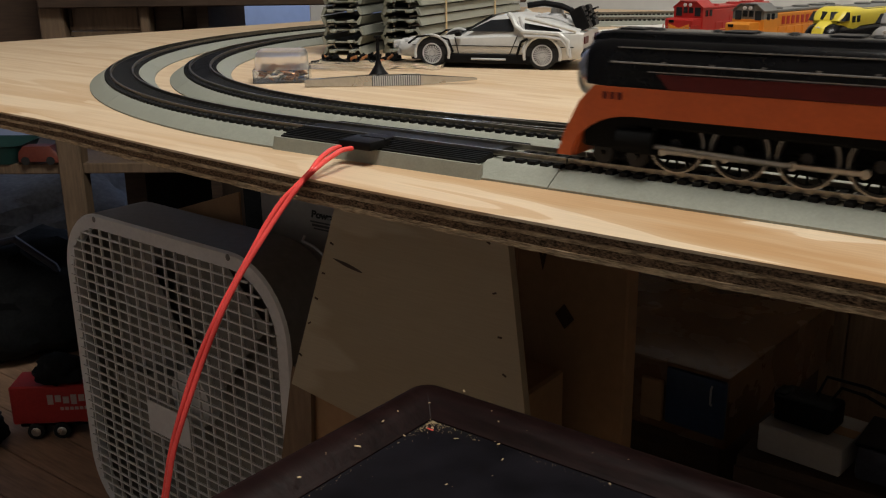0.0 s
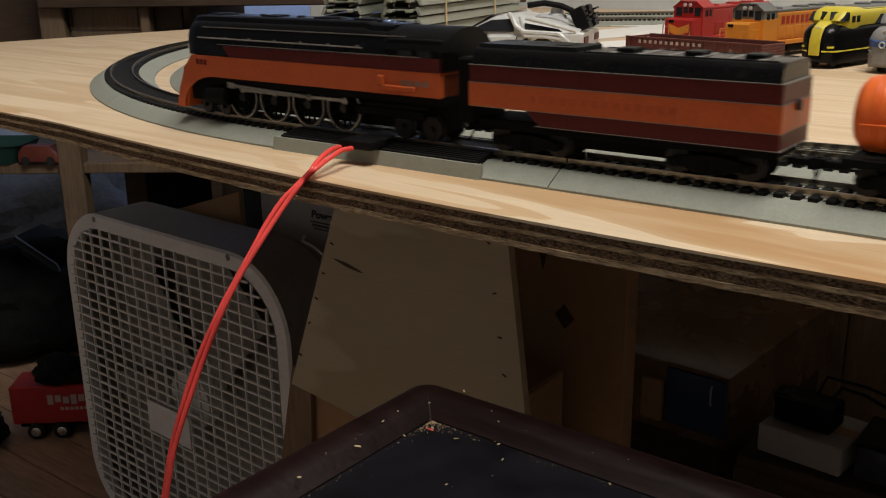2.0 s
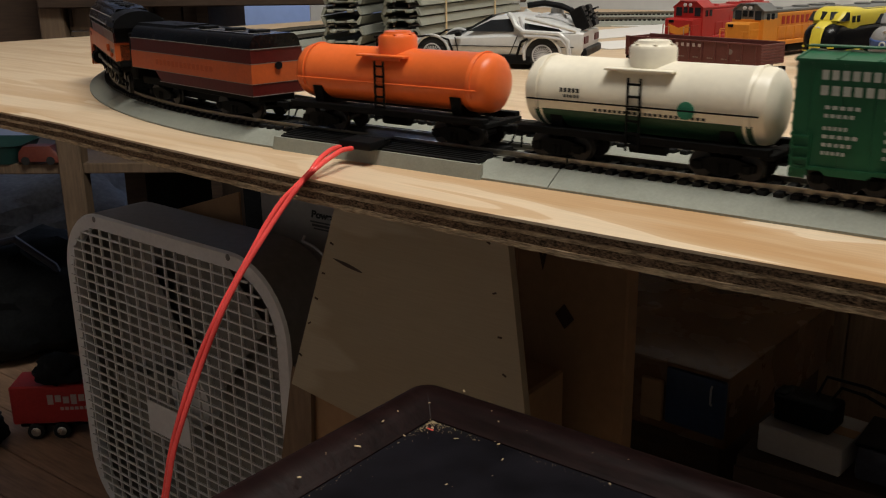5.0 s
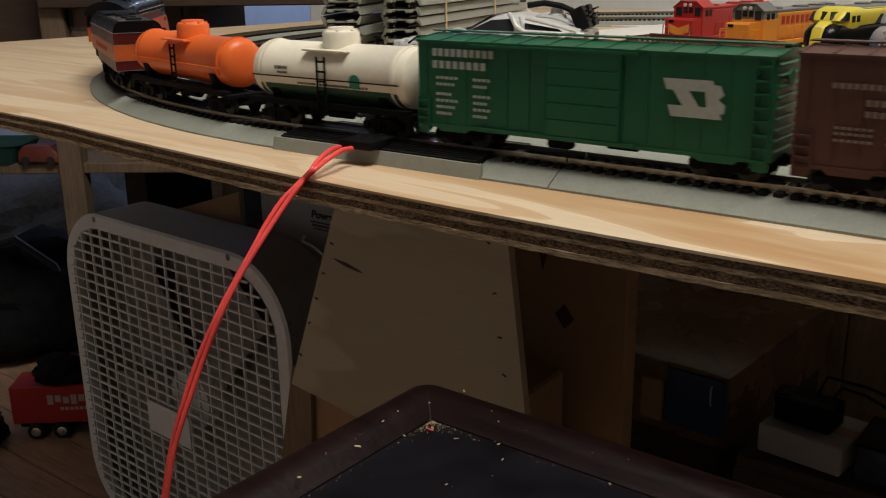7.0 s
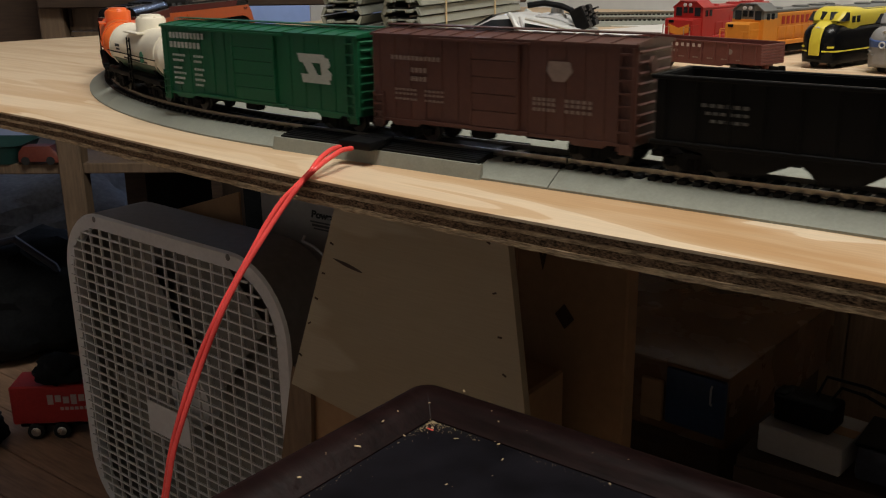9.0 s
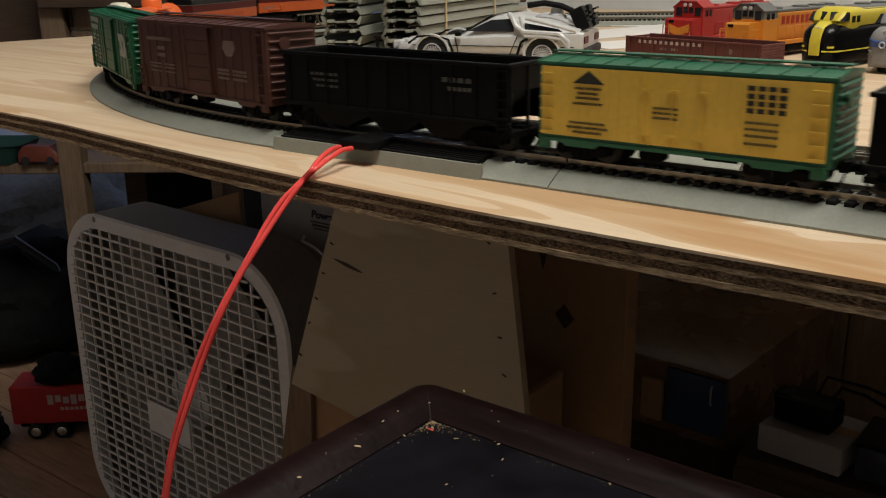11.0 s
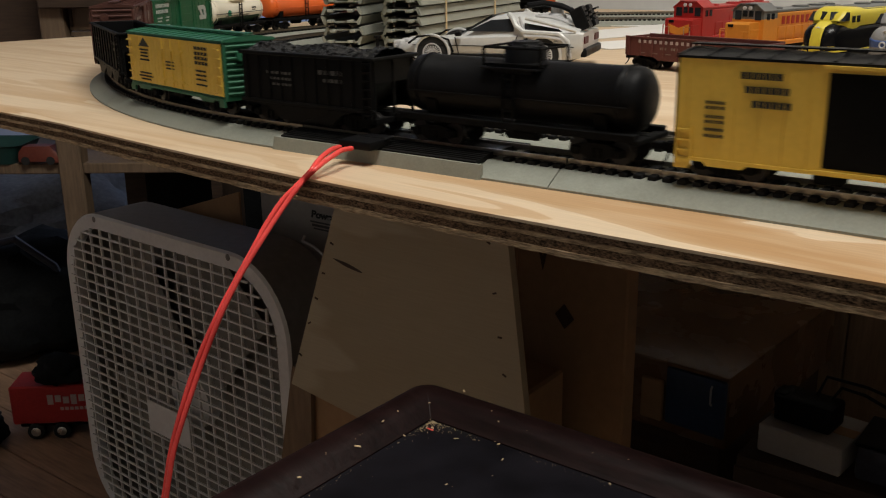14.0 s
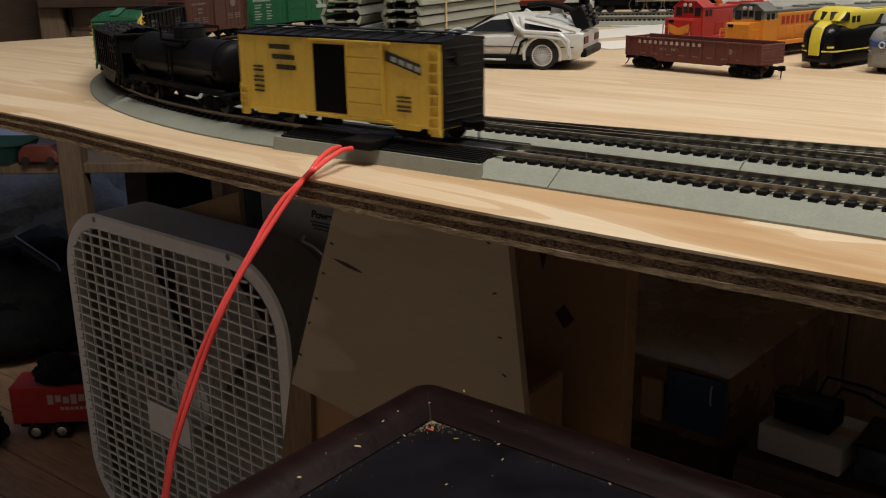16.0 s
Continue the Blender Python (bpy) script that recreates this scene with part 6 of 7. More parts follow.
def small_things():
    # clear box with copper bits
    ob = thing("plastic_box", "small clear plastic box holding copper and brass track bits", "box", pose(-0.5905, 0.1850, T, 0, 0, 42))
    bm = B()
    wx, wy, h, t = 0.0455, 0.036, 0.011, 0.0010
    box(bm, (0, 0, t / 2), (wx, wy, t))
    for s in (1, -1):
        box(bm, (0, s * (wy / 2 - t / 2), h / 2 + t / 2), (wx, t, h - t))
        box(bm, (s * (wx / 2 - t / 2), 0, h / 2 + t / 2), (t, wy - 2 * t, h - t))
    part("tray", bm, "clear", ob)
    bm = B()
    def lid_ring(k, z):
        return [(x * k, y * k, z) for x, y in rounded(0.0430, 0.0340, 0.006, 4, -0.0170)]
    loft(bm, [lid_ring(0.97, 0.0105), lid_ring(1.0, 0.0105), lid_ring(0.97, 0.0215), lid_ring(0.90, 0.0250), lid_ring(0.82, 0.0258), lid_ring(0.80, 0.0246), lid_ring(0.93, 0.0212)], caps=False)
    bm.faces.new([v for v in bm.verts if abs(v.co.z - 0.0258) < 1e-5])
    part("lid", bm, "frosted", ob, "frosted clear domed lid")
    rnd = random.Random(2)
    for k in range(44):
        bm = B()
        s = rnd.uniform(0.004, 0.009)
        m = pose(0, 0, 0, rnd.uniform(-40, 40), rnd.uniform(-40, 40), rnd.uniform(0, 180))
        z = 0.0034 + 0.0028 * (k // 11)
        box(bm, (rnd.uniform(-0.017, 0.017), rnd.uniform(-0.011, 0.011), z), (s, s * 0.8, 0.0012), 0.0002, m)
        b = part("metal_bit", bm, ("copper", "copper", "bluebit", "carton", "copper")[k % 5], ob)
    # tweezers with a ribbed grip
    ob = thing("tweezers", "long grey steel tweezers with ribbed grip lying flat", "tool", pose(-0.4935, 0.2095, T, 0, 0, 41))
    for s in (1, -1):
        bm = B()
        loft(bm, [[(-0.068, s * 0.0008, 0.001), (-0.068, s * 0.003, 0.001), (-0.068, s * 0.003, 0.006), (-0.068, s * 0.0008, 0.006)],
                  [(-0.016, s * 0.0030, 0.0005), (-0.016, s * 0.0042, 0.0005), (-0.016, s * 0.0042, 0.0085), (-0.016, s * 0.0030, 0.0085)],
                  [(0.022, s * 0.0030, 0.0005), (0.022, s * 0.0042, 0.0005), (0.022, s * 0.0042, 0.0080), (0.022, s * 0.0030, 0.0080)],
                  [(0.068, s * 0.0006, 0.003), (0.068, s * 0.0014, 0.003), (0.068, s * 0.0014, 0.0045), (0.068, s * 0.0006, 0.0045)]])
        arm = part("arm", bm, "steel", ob)
        # darker plate paints the shade between the ribs, which are kept light
        bm = B()
        box(bm, (0.004, s * 0.0043, 0.0043), (0.0385, 0.0004, 0.0078))
        part("groove_shade", bm, "grey", arm, "darker grey plate painted as shade between the ribs")
        for k in range(22):
            bm = B()
            box(bm, (-0.0140 + k * 0.00172, s * 0.0049, 0.0043), (0.0010, 0.0012, 0.0078))
            part("grip_rib", bm, "lightgrey", arm)
    # black cone tool on end
    ob = thing("rerailing_funnel", "small black plastic cone with thin stem standing on end", "tool", pose(-0.533, 0.240, T))
    revolve_bm = revolve(B(), [(0.0, 0.0100), (0.0015, 0.0100), (0.0060, 0.0062), (0.0110, 0.0030), (0.0160, 0.0016), (0.0330, 0.0012), (0.0335, 0.0030), (0.0350, 0.0030), (0.0352, 0.001)], 24, "z")
    part("cone", revolve_bm, "black", ob)
    # heap of couplers and wheels
    rnd = random.Random(8)
    for k in range(34):
        ob = thing("coupler_part", "tiny dark metal coupler part lying on plywood", "spare part", pose(-0.652 + k * 0.0016 + rnd.uniform(-0.006, 0.006), 0.300 + k * 0.0014 + rnd.uniform(-0.009, 0.009), T, rnd.uniform(-12, 12), 0, rnd.uniform(0, 360)) @ Matrix.Diagonal((1.25, 1.25, 1.7, 1)), group="loose coupler parts")
        bm = B()
        tube(bm, [(-0.006, 0, 0.0010), (0.0, 0.001, 0.0016), (0.004, -0.001, 0.003), (0.006, 0.002, 0.0045), (0.003, 0.004, 0.0030)], 0.0010, 6)
        box(bm, (-0.005, 0, 0.0010), (0.006, 0.004, 0.0020), 0.0004)
        part("hook", bm, "under" if k % 9 else "copper", ob)
    # clear film bag
    ob = thing("plastic_bag", "crumpled clear plastic bag lying flat", "bag", pose(-0.590, 0.300, T, 0, 0, 30))
    bm = B()
    n = 16
    g = [[bm.verts.new(((i / n - 0.5) * 0.13, (j / n - 0.5) * 0.06, 0.0012 + 0.006 * abs(noise.noise(Vector((i * 0.4, j * 0.5, 3.0)))))) for j in range(n + 1)] for i in range(n + 1)]
    for i in range(n):
        for j in range(n):
            bm.faces.new((g[i][j], g[i + 1][j], g[i + 1][j + 1], g[i][j + 1]))
    part("film", bm, "film", ob, sharp=12)
    # white sheets at the back
    for x, y, rz, s in ((-0.56, 0.80, 70, (0.28, 0.10)), (-0.47, 0.66, 62, (0.20, 0.08)), (-0.60, 0.93, 10, (0.26, 0.12))):
        ob = thing("paper_sheet", "glossy white paper sheet lying on plywood", "paper", pose(x, y, T, 0, 0, rz))
        bm = B()
        n = 10
        pts = [((i / n - 0.5) * s[0], 0.0012 + 0.004 * (i / n) ** 3) for i in range(n + 1)]
        prism(bm, pts + [(a, b - 0.0008) for a, b in pts[::-1]], -s[1] / 2, s[1] / 2)
        part("sheet", bm, "white", ob)
    # slot of the inner turnout
    ob = thing("switch_slot", "black rectangular switch slot beside the inner rail", "track part")
    bm = B()
    box(bm, (-0.1045, 0.0510, T + 0.0056), (0.0165, 0.0042, 0.0060), 0.0006)
    part("slot_frame", bm, "tie", ob)
    bm = B()
    box(bm, (-0.1422, 0.0489, T + 0.0056), (0.0060, 0.0030, 0.0044), 0.0005)
    part("slot_tab", bm, "roadbed", ob)


small_things()


# ---------------------------------------------------------------- under and round the table
def box_fan():
    """A square box fan; its front face is at y = 0, the housing behind."""
    W, Hh, r = 0.517, 0.521, 0.105
    ob = thing("box_fan", "white box fan with square plastic grille standing on the floor", "fan", pose(-1.0705, 0.3885, 0.0, 0, 0, -2.65))
    outer, inner = rounded(W, Hh, r, 10, 0.002), rounded(W - 0.044, Hh - 0.044, r - 0.022, 10, 0.024)
    bm = B()
    loft(bm, [[(x, 0.004, z) for x, z in outer], [(x, 0.0, z) for x, z in rounded(W - 0.006, Hh - 0.006, r - 0.003, 10, 0.005)], [(x, 0.0, z) for x, z in inner], [(x, 0.016, z) for x, z in inner]], caps=False)
    part("grille_rim", bm, "fan_white", ob)
    bm = B()
    inn2 = rounded(W - 0.012, Hh - 0.012, r - 0.006, 10, 0.008)
    loft(bm, [[(x, 0.016, z) for x, z in inn2], [(x, 0.094, z) for x, z in inn2], [(x, 0.094, z) for x, z in outer], [(x, 0.0045, z) for x, z in outer]], caps=False)
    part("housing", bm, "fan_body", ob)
    # liner added so that its grey carries the dimness inside the housing
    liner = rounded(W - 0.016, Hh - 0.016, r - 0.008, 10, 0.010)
    part("liner", loft(B(), [[(x, 0.018, z) for x, z in liner], [(x, 0.090, z) for x, z in liner]], caps=False), "fan_blade", ob, "grey liner added for the dim inside of the housing")

    def inside(v, half, mid, horizontal):
        """How far the opening reaches at the offset v."""
        ri = r - 0.022
        a = half - ri
        if abs(v - mid) <= a:
            return half
        d = abs(v - mid) - a
        return a + math.sqrt(max(0, ri * ri - d * d))
    hw = (W - 0.044) / 2
    zc = 0.002 + Hh / 2
    nv, nh = 18, 31
    for k in range(nv):
        x = -hw + 2 * hw * (k + 0.5) / nv
        e = inside(x, hw, 0, False)
        bm = B()
        box(bm, (x, -0.0020, zc), (0.0024, 0.0034, 2 * e + 0.006))
        part("grille_bar", bm, "fan_white", ob)
    for k in range(nh):
        z = zc - hw + 2 * hw * (k + 0.5) / nh
        e = inside(z, hw, zc, True)
        bm = B()
        box(bm, (0, -0.0032, z), (2 * e + 0.006, 0.0026, 0.0024))
        part("grille_bar", bm, "fan_white", ob)
    for x, z in ((-0.160, Hh - 0.006), (0.152, Hh - 0.005)):
        bm = B()
        revolve(bm, [(-0.001, 0.0030), (-0.0004, 0.0045), (0.002, 0.0045)], 14, "y", (x, 0, z))
        part("screw", bm, "fan_body", ob)
    for k in range(5):
        a0 = k * 2 * math.pi / 5
        bm = B()
        rings = []
        for j in range(6):
            rr = 0.045 + 0.185 * j / 5
            tw = math.radians(38 - 4 * j)
            c = 0.055 + 0.012 * j
            ring = []
            for q, th in ((-c, 0.0), (0, 0.0015), (c, 0.0), (0, -0.0015)):
                ang = a0 + (q / rr) * math.cos(tw) * 1.15
                ring.append((rr * math.cos(ang), 0.055 + q * math.sin(tw) * 0.5 + th, zc + rr * math.sin(ang)))
            rings.append(ring)
        loft(bm, rings)
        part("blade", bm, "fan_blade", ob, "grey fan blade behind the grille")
    bm = B()
    revolve(bm, [(0.022, 0.03), (0.026, 0.045), (0.085, 0.045), (0.088, 0.02)], 24, "y", (0, 0, zc))
    part("hub", bm, "fan_white", ob)
    bm = B()
    box(bm, (-0.0120, -0.0056, 0.2323), (0.1020, 0.0020, 0.0500), 0.0006)
    part("badge", bm, "fan_white", ob, "plain white badge on the grille")
    plate = rounded(W - 0.03, Hh - 0.03, r - 0.015, 10, 0.017)
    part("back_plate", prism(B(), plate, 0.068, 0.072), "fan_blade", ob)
    # rear grille coloured near-black for the shade at the back of the fan
    bm = B()
    for k in range(9):
        box(bm, (0, 0.091, zc - 0.2 + k * 0.05), (W - 0.03, 0.004, 0.004))
        box(bm, (-0.2 + k * 0.05, 0.091, zc), (0.004, 0.004, Hh - 0.03))
    part("rear_grille", bm, "fan_dark", ob)
    bm = B()
    pts = [(0.195, 0.092, 0.530), (0.2143, 0.0714, 0.5319), (0.2343, 0.0723, 0.5278), (0.2533, 0.0732, 0.5176), (0.285, 0.10, 0.46), (0.31, 0.15, 0.2), (0.31, 0.16, 0.006)]
    tube(bm, pts, 0.0017, 8)
    part("power_cord", bm, "lightgrey", ob)


box_fan()


def under_table():
    # crate that carries the leaning plywood panel
    ob = thing("wooden_crate", "brown cardboard crate with pale leaning corner batten", "crate", pose(0, 0, 0))
    bm = B()
    box(bm, (-0.560, 0.345, 0.235), (0.220, 0.150, 0.470), 0.003)
    part("crate_body", bm, "card", ob)
    bm = B()
    prism(bm, [(-0.6850, 0.470), (-0.6580, 0.470), (-0.6860, 0.0), (-0.7900, 0.0)], 0.262, 0.268)
    part("batten", bm, "oldwood", ob, "pale leaning wooden batten")
    ob = thing("plywood_panel", "thin pale plywood offcut with nail holes leaning on a crate", "board", pose(0, 0, T))
    bm = B()
    prism(bm, [(-0.570, -0.040), (-0.6745, -0.3225), (-0.380, -0.3615), (-0.4195, -0.040)], 0.250, 0.2585)
    part("sheet", bm, "ply_pale", ob)
    rnd = random.Random(1)
    for f in (0.12, 0.30, 0.46, 0.60, 0.74, 0.93):
        for a, b in (((-0.588, -0.10), (-0.670, -0.300)), ((-0.422, -0.10), (-0.388, -0.340))):
            bm = B()
            x, z = a[0] + (b[0] - a[0]) * f, a[1] + (b[1] - a[1]) * f
            box(bm, (x + (0.006 if a[0] < -0.5 else -0.010), 0.2497, z), (0.004, 0.0008, 0.0016), 0, pose(0, 0, 0, 0, rnd.uniform(-40, 40), 0))
            part("nail_hole", bm, "card_dark", ob)
    bm = B()
    loft(bm, [[(-0.606 + 0.036 * k / 6, 0.2496 + d, -0.1745 - 0.0075 * k / 6 + s * 0.0019 * math.sin(math.pi * (k + 0.3) / 7)) for s, d in ((1, 0), (1, 0.0006), (-1, 0.0006), (-1, 0))] for k in range(7)])
    part("knot_streak", bm, "oldwood_dark", ob, "dark knot streak in the veneer")
    # tall carton
    ob = thing("cardboard_box", "tall flattened brown cardboard box with dark diamond print", "box", pose(-0.397, 0.45, 0))
    bm = B()
    box(bm, (-0.105, 0.012, 0.315), (0.210, 0.024, 0.63), 0.002)
    part("carton_body", bm, "card", ob)
    bm = B()
    prism(bm, [(-0.083, 0.515), (-0.072, 0.528), (-0.060, 0.513), (-0.071, 0.500)], -0.0006, 0.001)
    part("diamond_print", bm, "card_dark", ob)
    bm = B()
    prism(bm, [(-0.106, 0.590), (-0.099, 0.560), (-0.092, 0.590), (-0.096, 0.590), (-0.099, 0.575), (-0.102, 0.590)], -0.0006, 0.001)
    part("arrow_print", bm, "card_dark", ob)
    bm = B()
    for k in range(3):
        box(bm, (-0.142 + k * 0.006, -0.0006, 0.315), (0.0022, 0.0016, 0.62))
    part("flute_edge", bm, "card", ob)
    # white carton with a printed word, behind the fan
    ob = thing("white_carton", "grey-white carton printed with a bold black word", "box", pose(-1.010, 0.55, 0))
    bm = B()
    box(bm, (0.12, 0.15, 0.29), (0.30, 0.30, 0.58), 0.002)
    part("carton_body", bm, "carton", ob)
    cu = bpy.data.curves.new("word", "FONT")
    cu.body, cu.size, cu.extrude, cu.shear, cu.offset = "Power", 0.0150, 0.0003, 0.15, 0.0006
    tmp = new("word_curve", cu)
    me = bpy.data.meshes.new_from_object(tmp.evaluated_get(bpy.context.evaluated_depsgraph_get()))
    bpy.data.objects.remove(tmp)
    me.materials.clear()
    me.materials.append(M["letter_black"])
    wd = new("printed_word", me)
    wd.parent = ob
    wd.matrix_basis = pose(0.0740, -0.0006, 0.5295, 90, 0, 0) @ Matrix.Diagonal((1.15, 0.95, 1, 1))
    bm = B()
    for k in range(3):
        box(bm, (0.096, -0.0004, 0.5230 - k * 0.0048), (0.048 - 0.006 * k, 0.001, 0.0020 + 0.0012 * (k == 1)))
    part("print_line", bm, "letter_grey", ob)
    bm = B()
    prism(bm, [(-0.215, 0.380), (-0.040, 0.380), (-0.040, 0.556), (-0.215, 0.500)], -0.031, -0.028)
    part("open_flap", bm, "card", ob, "brown inside of an opened flap")
    # near-black block added to fill the unlit gap behind the fan
    ob = thing("dark_void_block", "near-black block standing in for the dark gap under the table", "cabinet", pose(-1.42, 0.95, 0, 0, 0, 30))
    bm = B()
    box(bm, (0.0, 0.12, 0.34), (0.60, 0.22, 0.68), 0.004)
    part("void_block_body", bm, "bag", ob)
    # a big low chest standing on a crate, clutter beside it
    ob = thing("storage_chest", "low brown chest with glossy top and dark navy front", "chest", pose(-0.430, 0.850, 0, 0, 0, -4))
    bm = B()
    box(bm, (-0.190, 0.215, 0.242), (0.380, 0.420, 0.112), 0.003)
    part("chest_body", bm, "chest_brown", ob)
    bm = B()
    box(bm, (-0.190, 0.213, 0.3005), (0.386, 0.430, 0.006), 0.002, seg=2)
    part("chest_lid", bm, "chest_brown", ob)
    bm = B()
    box(bm, (-0.048, 0.002, 0.250), (0.094, 0.008, 0.090), 0.003, seg=2)
    d = part("front_panel", bm, "navy", ob, "dark navy glossy front")
    part("panel_pull", tube(B(), [(-0.022, -0.002, 0.255), (-0.022, -0.006, 0.259), (-0.022, -0.006, 0.281), (-0.022, -0.002, 0.285)], 0.0016, 8), "lightgrey", d)
    bm = B()
    box(bm, (-0.118, 0.002, 0.236), (0.036, 0.008, 0.066), 0.002)
    part("side_label", bm, "card", ob, "pale label beside the navy panel")
    bm = B()
    box(bm, (-0.190, 0.225, 0.093), (0.350, 0.390, 0.186), 0.004)
    part("chest_base", bm, "oldwood_dark", ob, "dark lower base")
    ob = thing("dark_crate", "dark plastic crate standing on the floor", "crate", pose(-0.270, 0.880, 0))
    bm = B()
    box(bm, (0, 0, 0.116), (0.235, 0.20, 0.228), 0.006, seg=2)
    part("crate_body", bm, "oldwood_dark", ob)
    for z in (0.060, 0.130, 0.200):
        bm = B()
        box(bm, (0, -0.1015, z), (0.236, 0.005, 0.030), 0.002)
        part("slat", bm, "oldwood_dark", ob)
    ob = thing("small_carton", "small grey carton under a black power adapter", "box", pose(-0.308, 0.850, 0.2305, 0, 0, -6))
    bm = B()
    box(bm, (0.0, 0.0, 0.020), (0.112, 0.10, 0.040), 0.002)
    part("carton_body", bm, "carton", ob)
    bm = B()
    box(bm, (0.0, 0.0, 0.0405), (0.113, 0.022, 0.0010))
    part("tape_strip", bm, "card", ob)
    ob = thing("power_adapter", "black power adapter with thin cables on a small carton", "power adapter", pose(-0.316, 0.846, 0.2720, 0, 0, -6))
    bm = B()
    box(bm, (0, 0, 0.018), (0.078, 0.05, 0.036), 0.005, seg=2)
    box(bm, (-0.034, -0.004, 0.030), (0.018, 0.03, 0.018), 0.004, seg=2)
    part("adapter_body", bm, "black", ob)
    for k in range(2):
        tube_pts = [(0.005 + 0.02 * k, 0.01, 0.036), (0.012 + 0.02 * k, 0.02, 0.062 - 0.01 * k), (0.06, 0.03, 0.058 - 0.012 * k), (0.11, 0.03, 0.050 - 0.02 * k), (0.135, 0.03, 0.020), (0.145, 0.03, -0.040)]
        part("cable", tube(B(), tube_pts, 0.0022, 8), "black", ob)
    ob = thing("storage_bin", "dark plastic bin on a crate", "bin", pose(-0.200, 0.845, 0.2305))
    bm = B()
    box(bm, (0, 0.0, 0.024), (0.086, 0.09, 0.048), 0.008, seg=2)
    part("bin_body", bm, "fan_dark", ob)
    bm = B()
    box(bm, (0, 0.0, 0.0505), (0.090, 0.094, 0.005), 0.002)
    part("bin_lid", bm, "black", ob)
    ob = thing("paper_sheet", "pale blue-white paper leaning behind a chest", "paper", pose(-0.800, 1.300, 0.0, 0, 0, 0))
    bm = B()
    prism(bm, [(-0.057, 0.0), (0.073, 0.0), (0.073, 0.397), (-0.057, 0.397)], -0.001, 0.001)
    part("sheet", bm, "white", ob)


under_table()


def front_table():
    """The dark varnished table with a raised rim on which the view stands."""
    m = pose(-0.2430, -0.0705, T - 0.080, 0, 0, -0.8)
    ob = thing("side_table", "dark varnished wooden table with raised rim and paint flecks", "table", m)
    X, Y = 0.85, 0.60
    prof = [(0.0, -0.030), (0.0, -0.006), (0.0018, -0.0018), (0.006, 0.0), (0.012, -0.0006), (0.0160, -0.0028), (0.0182, -0.0056), (0.0205, -0.0066), (0.0210, -0.0120), (0.0210, -0.030)]
    n = 5

    def frame_ring(d, z):
        rr = max(0.0005, 0.010 - d)
        pts = []
        for cx, cy, a0 in ((X - d - rr, -d - rr, 0), (d + rr, -d - rr, 90), (d + rr, -Y + d + rr, 180), (X - d - rr, -Y + d + rr, 270)):
            for k in range(n + 1):
                a = math.radians(a0 + 90 * k / n)
                pts.append((cx + rr * math.cos(a), cy + rr * math.sin(a), z))
        return pts
    bm = B()
    loft(bm, [frame_ring(d, z) for d, z in prof + [prof[0]]], caps=False)
    part("rim", bm, "darkwood", ob, "rounded dark reddish rim")
    bm = B()
    box(bm, (X / 2, -Y / 2, -0.0126), (X - 0.041, Y - 0.041, 0.011))
    part("table_top", bm, "darktop", ob)
    for x, y in ((0.05, -0.05), (X - 0.05, -0.05), (0.05, -Y + 0.05), (X - 0.05, -Y + 0.05)):
        bm = B()
        box(bm, (x, y, (-0.030 - (T - 0.080)) / 2), (0.045, 0.045, T - 0.080 - 0.030), 0.004)
        part("leg", bm, "darkwood", ob)
    # crumbs and chips along the inside of the rim
    rnd = random.Random(11)
    ob = tagged(thing("paint_crumbs", "scattered pale paint crumbs and chips in the rim corner", "debris", m), kind="stuff")
    bm = B()

    def crumb(x, y, z, s):
        mm = pose(0, 0, 0, rnd.uniform(-30, 30), rnd.uniform(-30, 30), rnd.uniform(0, 180))
        box(bm, (x, y, z + s * 0.2), (s * rnd.uniform(0.7, 2.0), s * rnd.uniform(0.4, 0.9), s * 0.35), s * 0.12, mm)
    for x, y, k in [(0.0209, -0.0383, 2.0), (0.0371, -0.018, 1.6), (0.0391, -0.0278, 1.8), (0.0553, -0.0216, 1.8), (0.0529, -0.0205, 1.1), (0.0633, -0.0305, 1.4), (0.0571, -0.0574, 1.4), (0.0227, -0.044, 1.2), (0.0263, -0.0396, 0.8), (0.0456, -0.0242, 0.9), (0.1045, -0.0218, 1.2), (0.0197, -0.0235, 1.4), (0.023, -0.0217, 1.6), (0.0202, -0.0212, 1.3), (0.0261, -0.0219, 1.2)]:
        crumb(x, y, -0.0069, 0.0006 * k)
    for x, y, k in [(0.014, -0.043, 2.2), (0.02, -0.0643, 2.4), (0.0186, -0.0935, 2.8), (0.0237, -0.0018, 2.6), (0.0438, -0.0099, 1.5), (0.0383, -0.0037, 1.2), (0.0186, -0.0189, 1.0), (0.0139, -0.0752, 1.0), (0.0646, -0.0157, 0.8)]:
        crumb(x, y, -0.0006, 0.0006 * k)
    # fine dust caught in the corner and along the inside of the rim
    for k in range(150):
        crumb(0.0212 + abs(rnd.gauss(0, 0.005)), -0.0212 - abs(rnd.gauss(0, 0.005)), -0.0070, rnd.uniform(0.00012, 0.00045))
    for k in range(260):
        a = rnd.random() ** 1.3 * 0.22
        e = abs(rnd.gauss(0, 0.0012))
        x, y = (0.0225 + a, -0.0214 - e) if k % 2 else (0.0214 + e, -0.0225 - a)
        crumb(x, y, -0.0070, rnd.uniform(0.00010, 0.00032))
    for k in range(30):
        crumb(0.03 + rnd.random() * 0.14, -0.03 - rnd.random() * 0.12, -0.0070, rnd.uniform(0.00012, 0.0004))
    for k in range(16):
        a = rnd.random() * 0.20
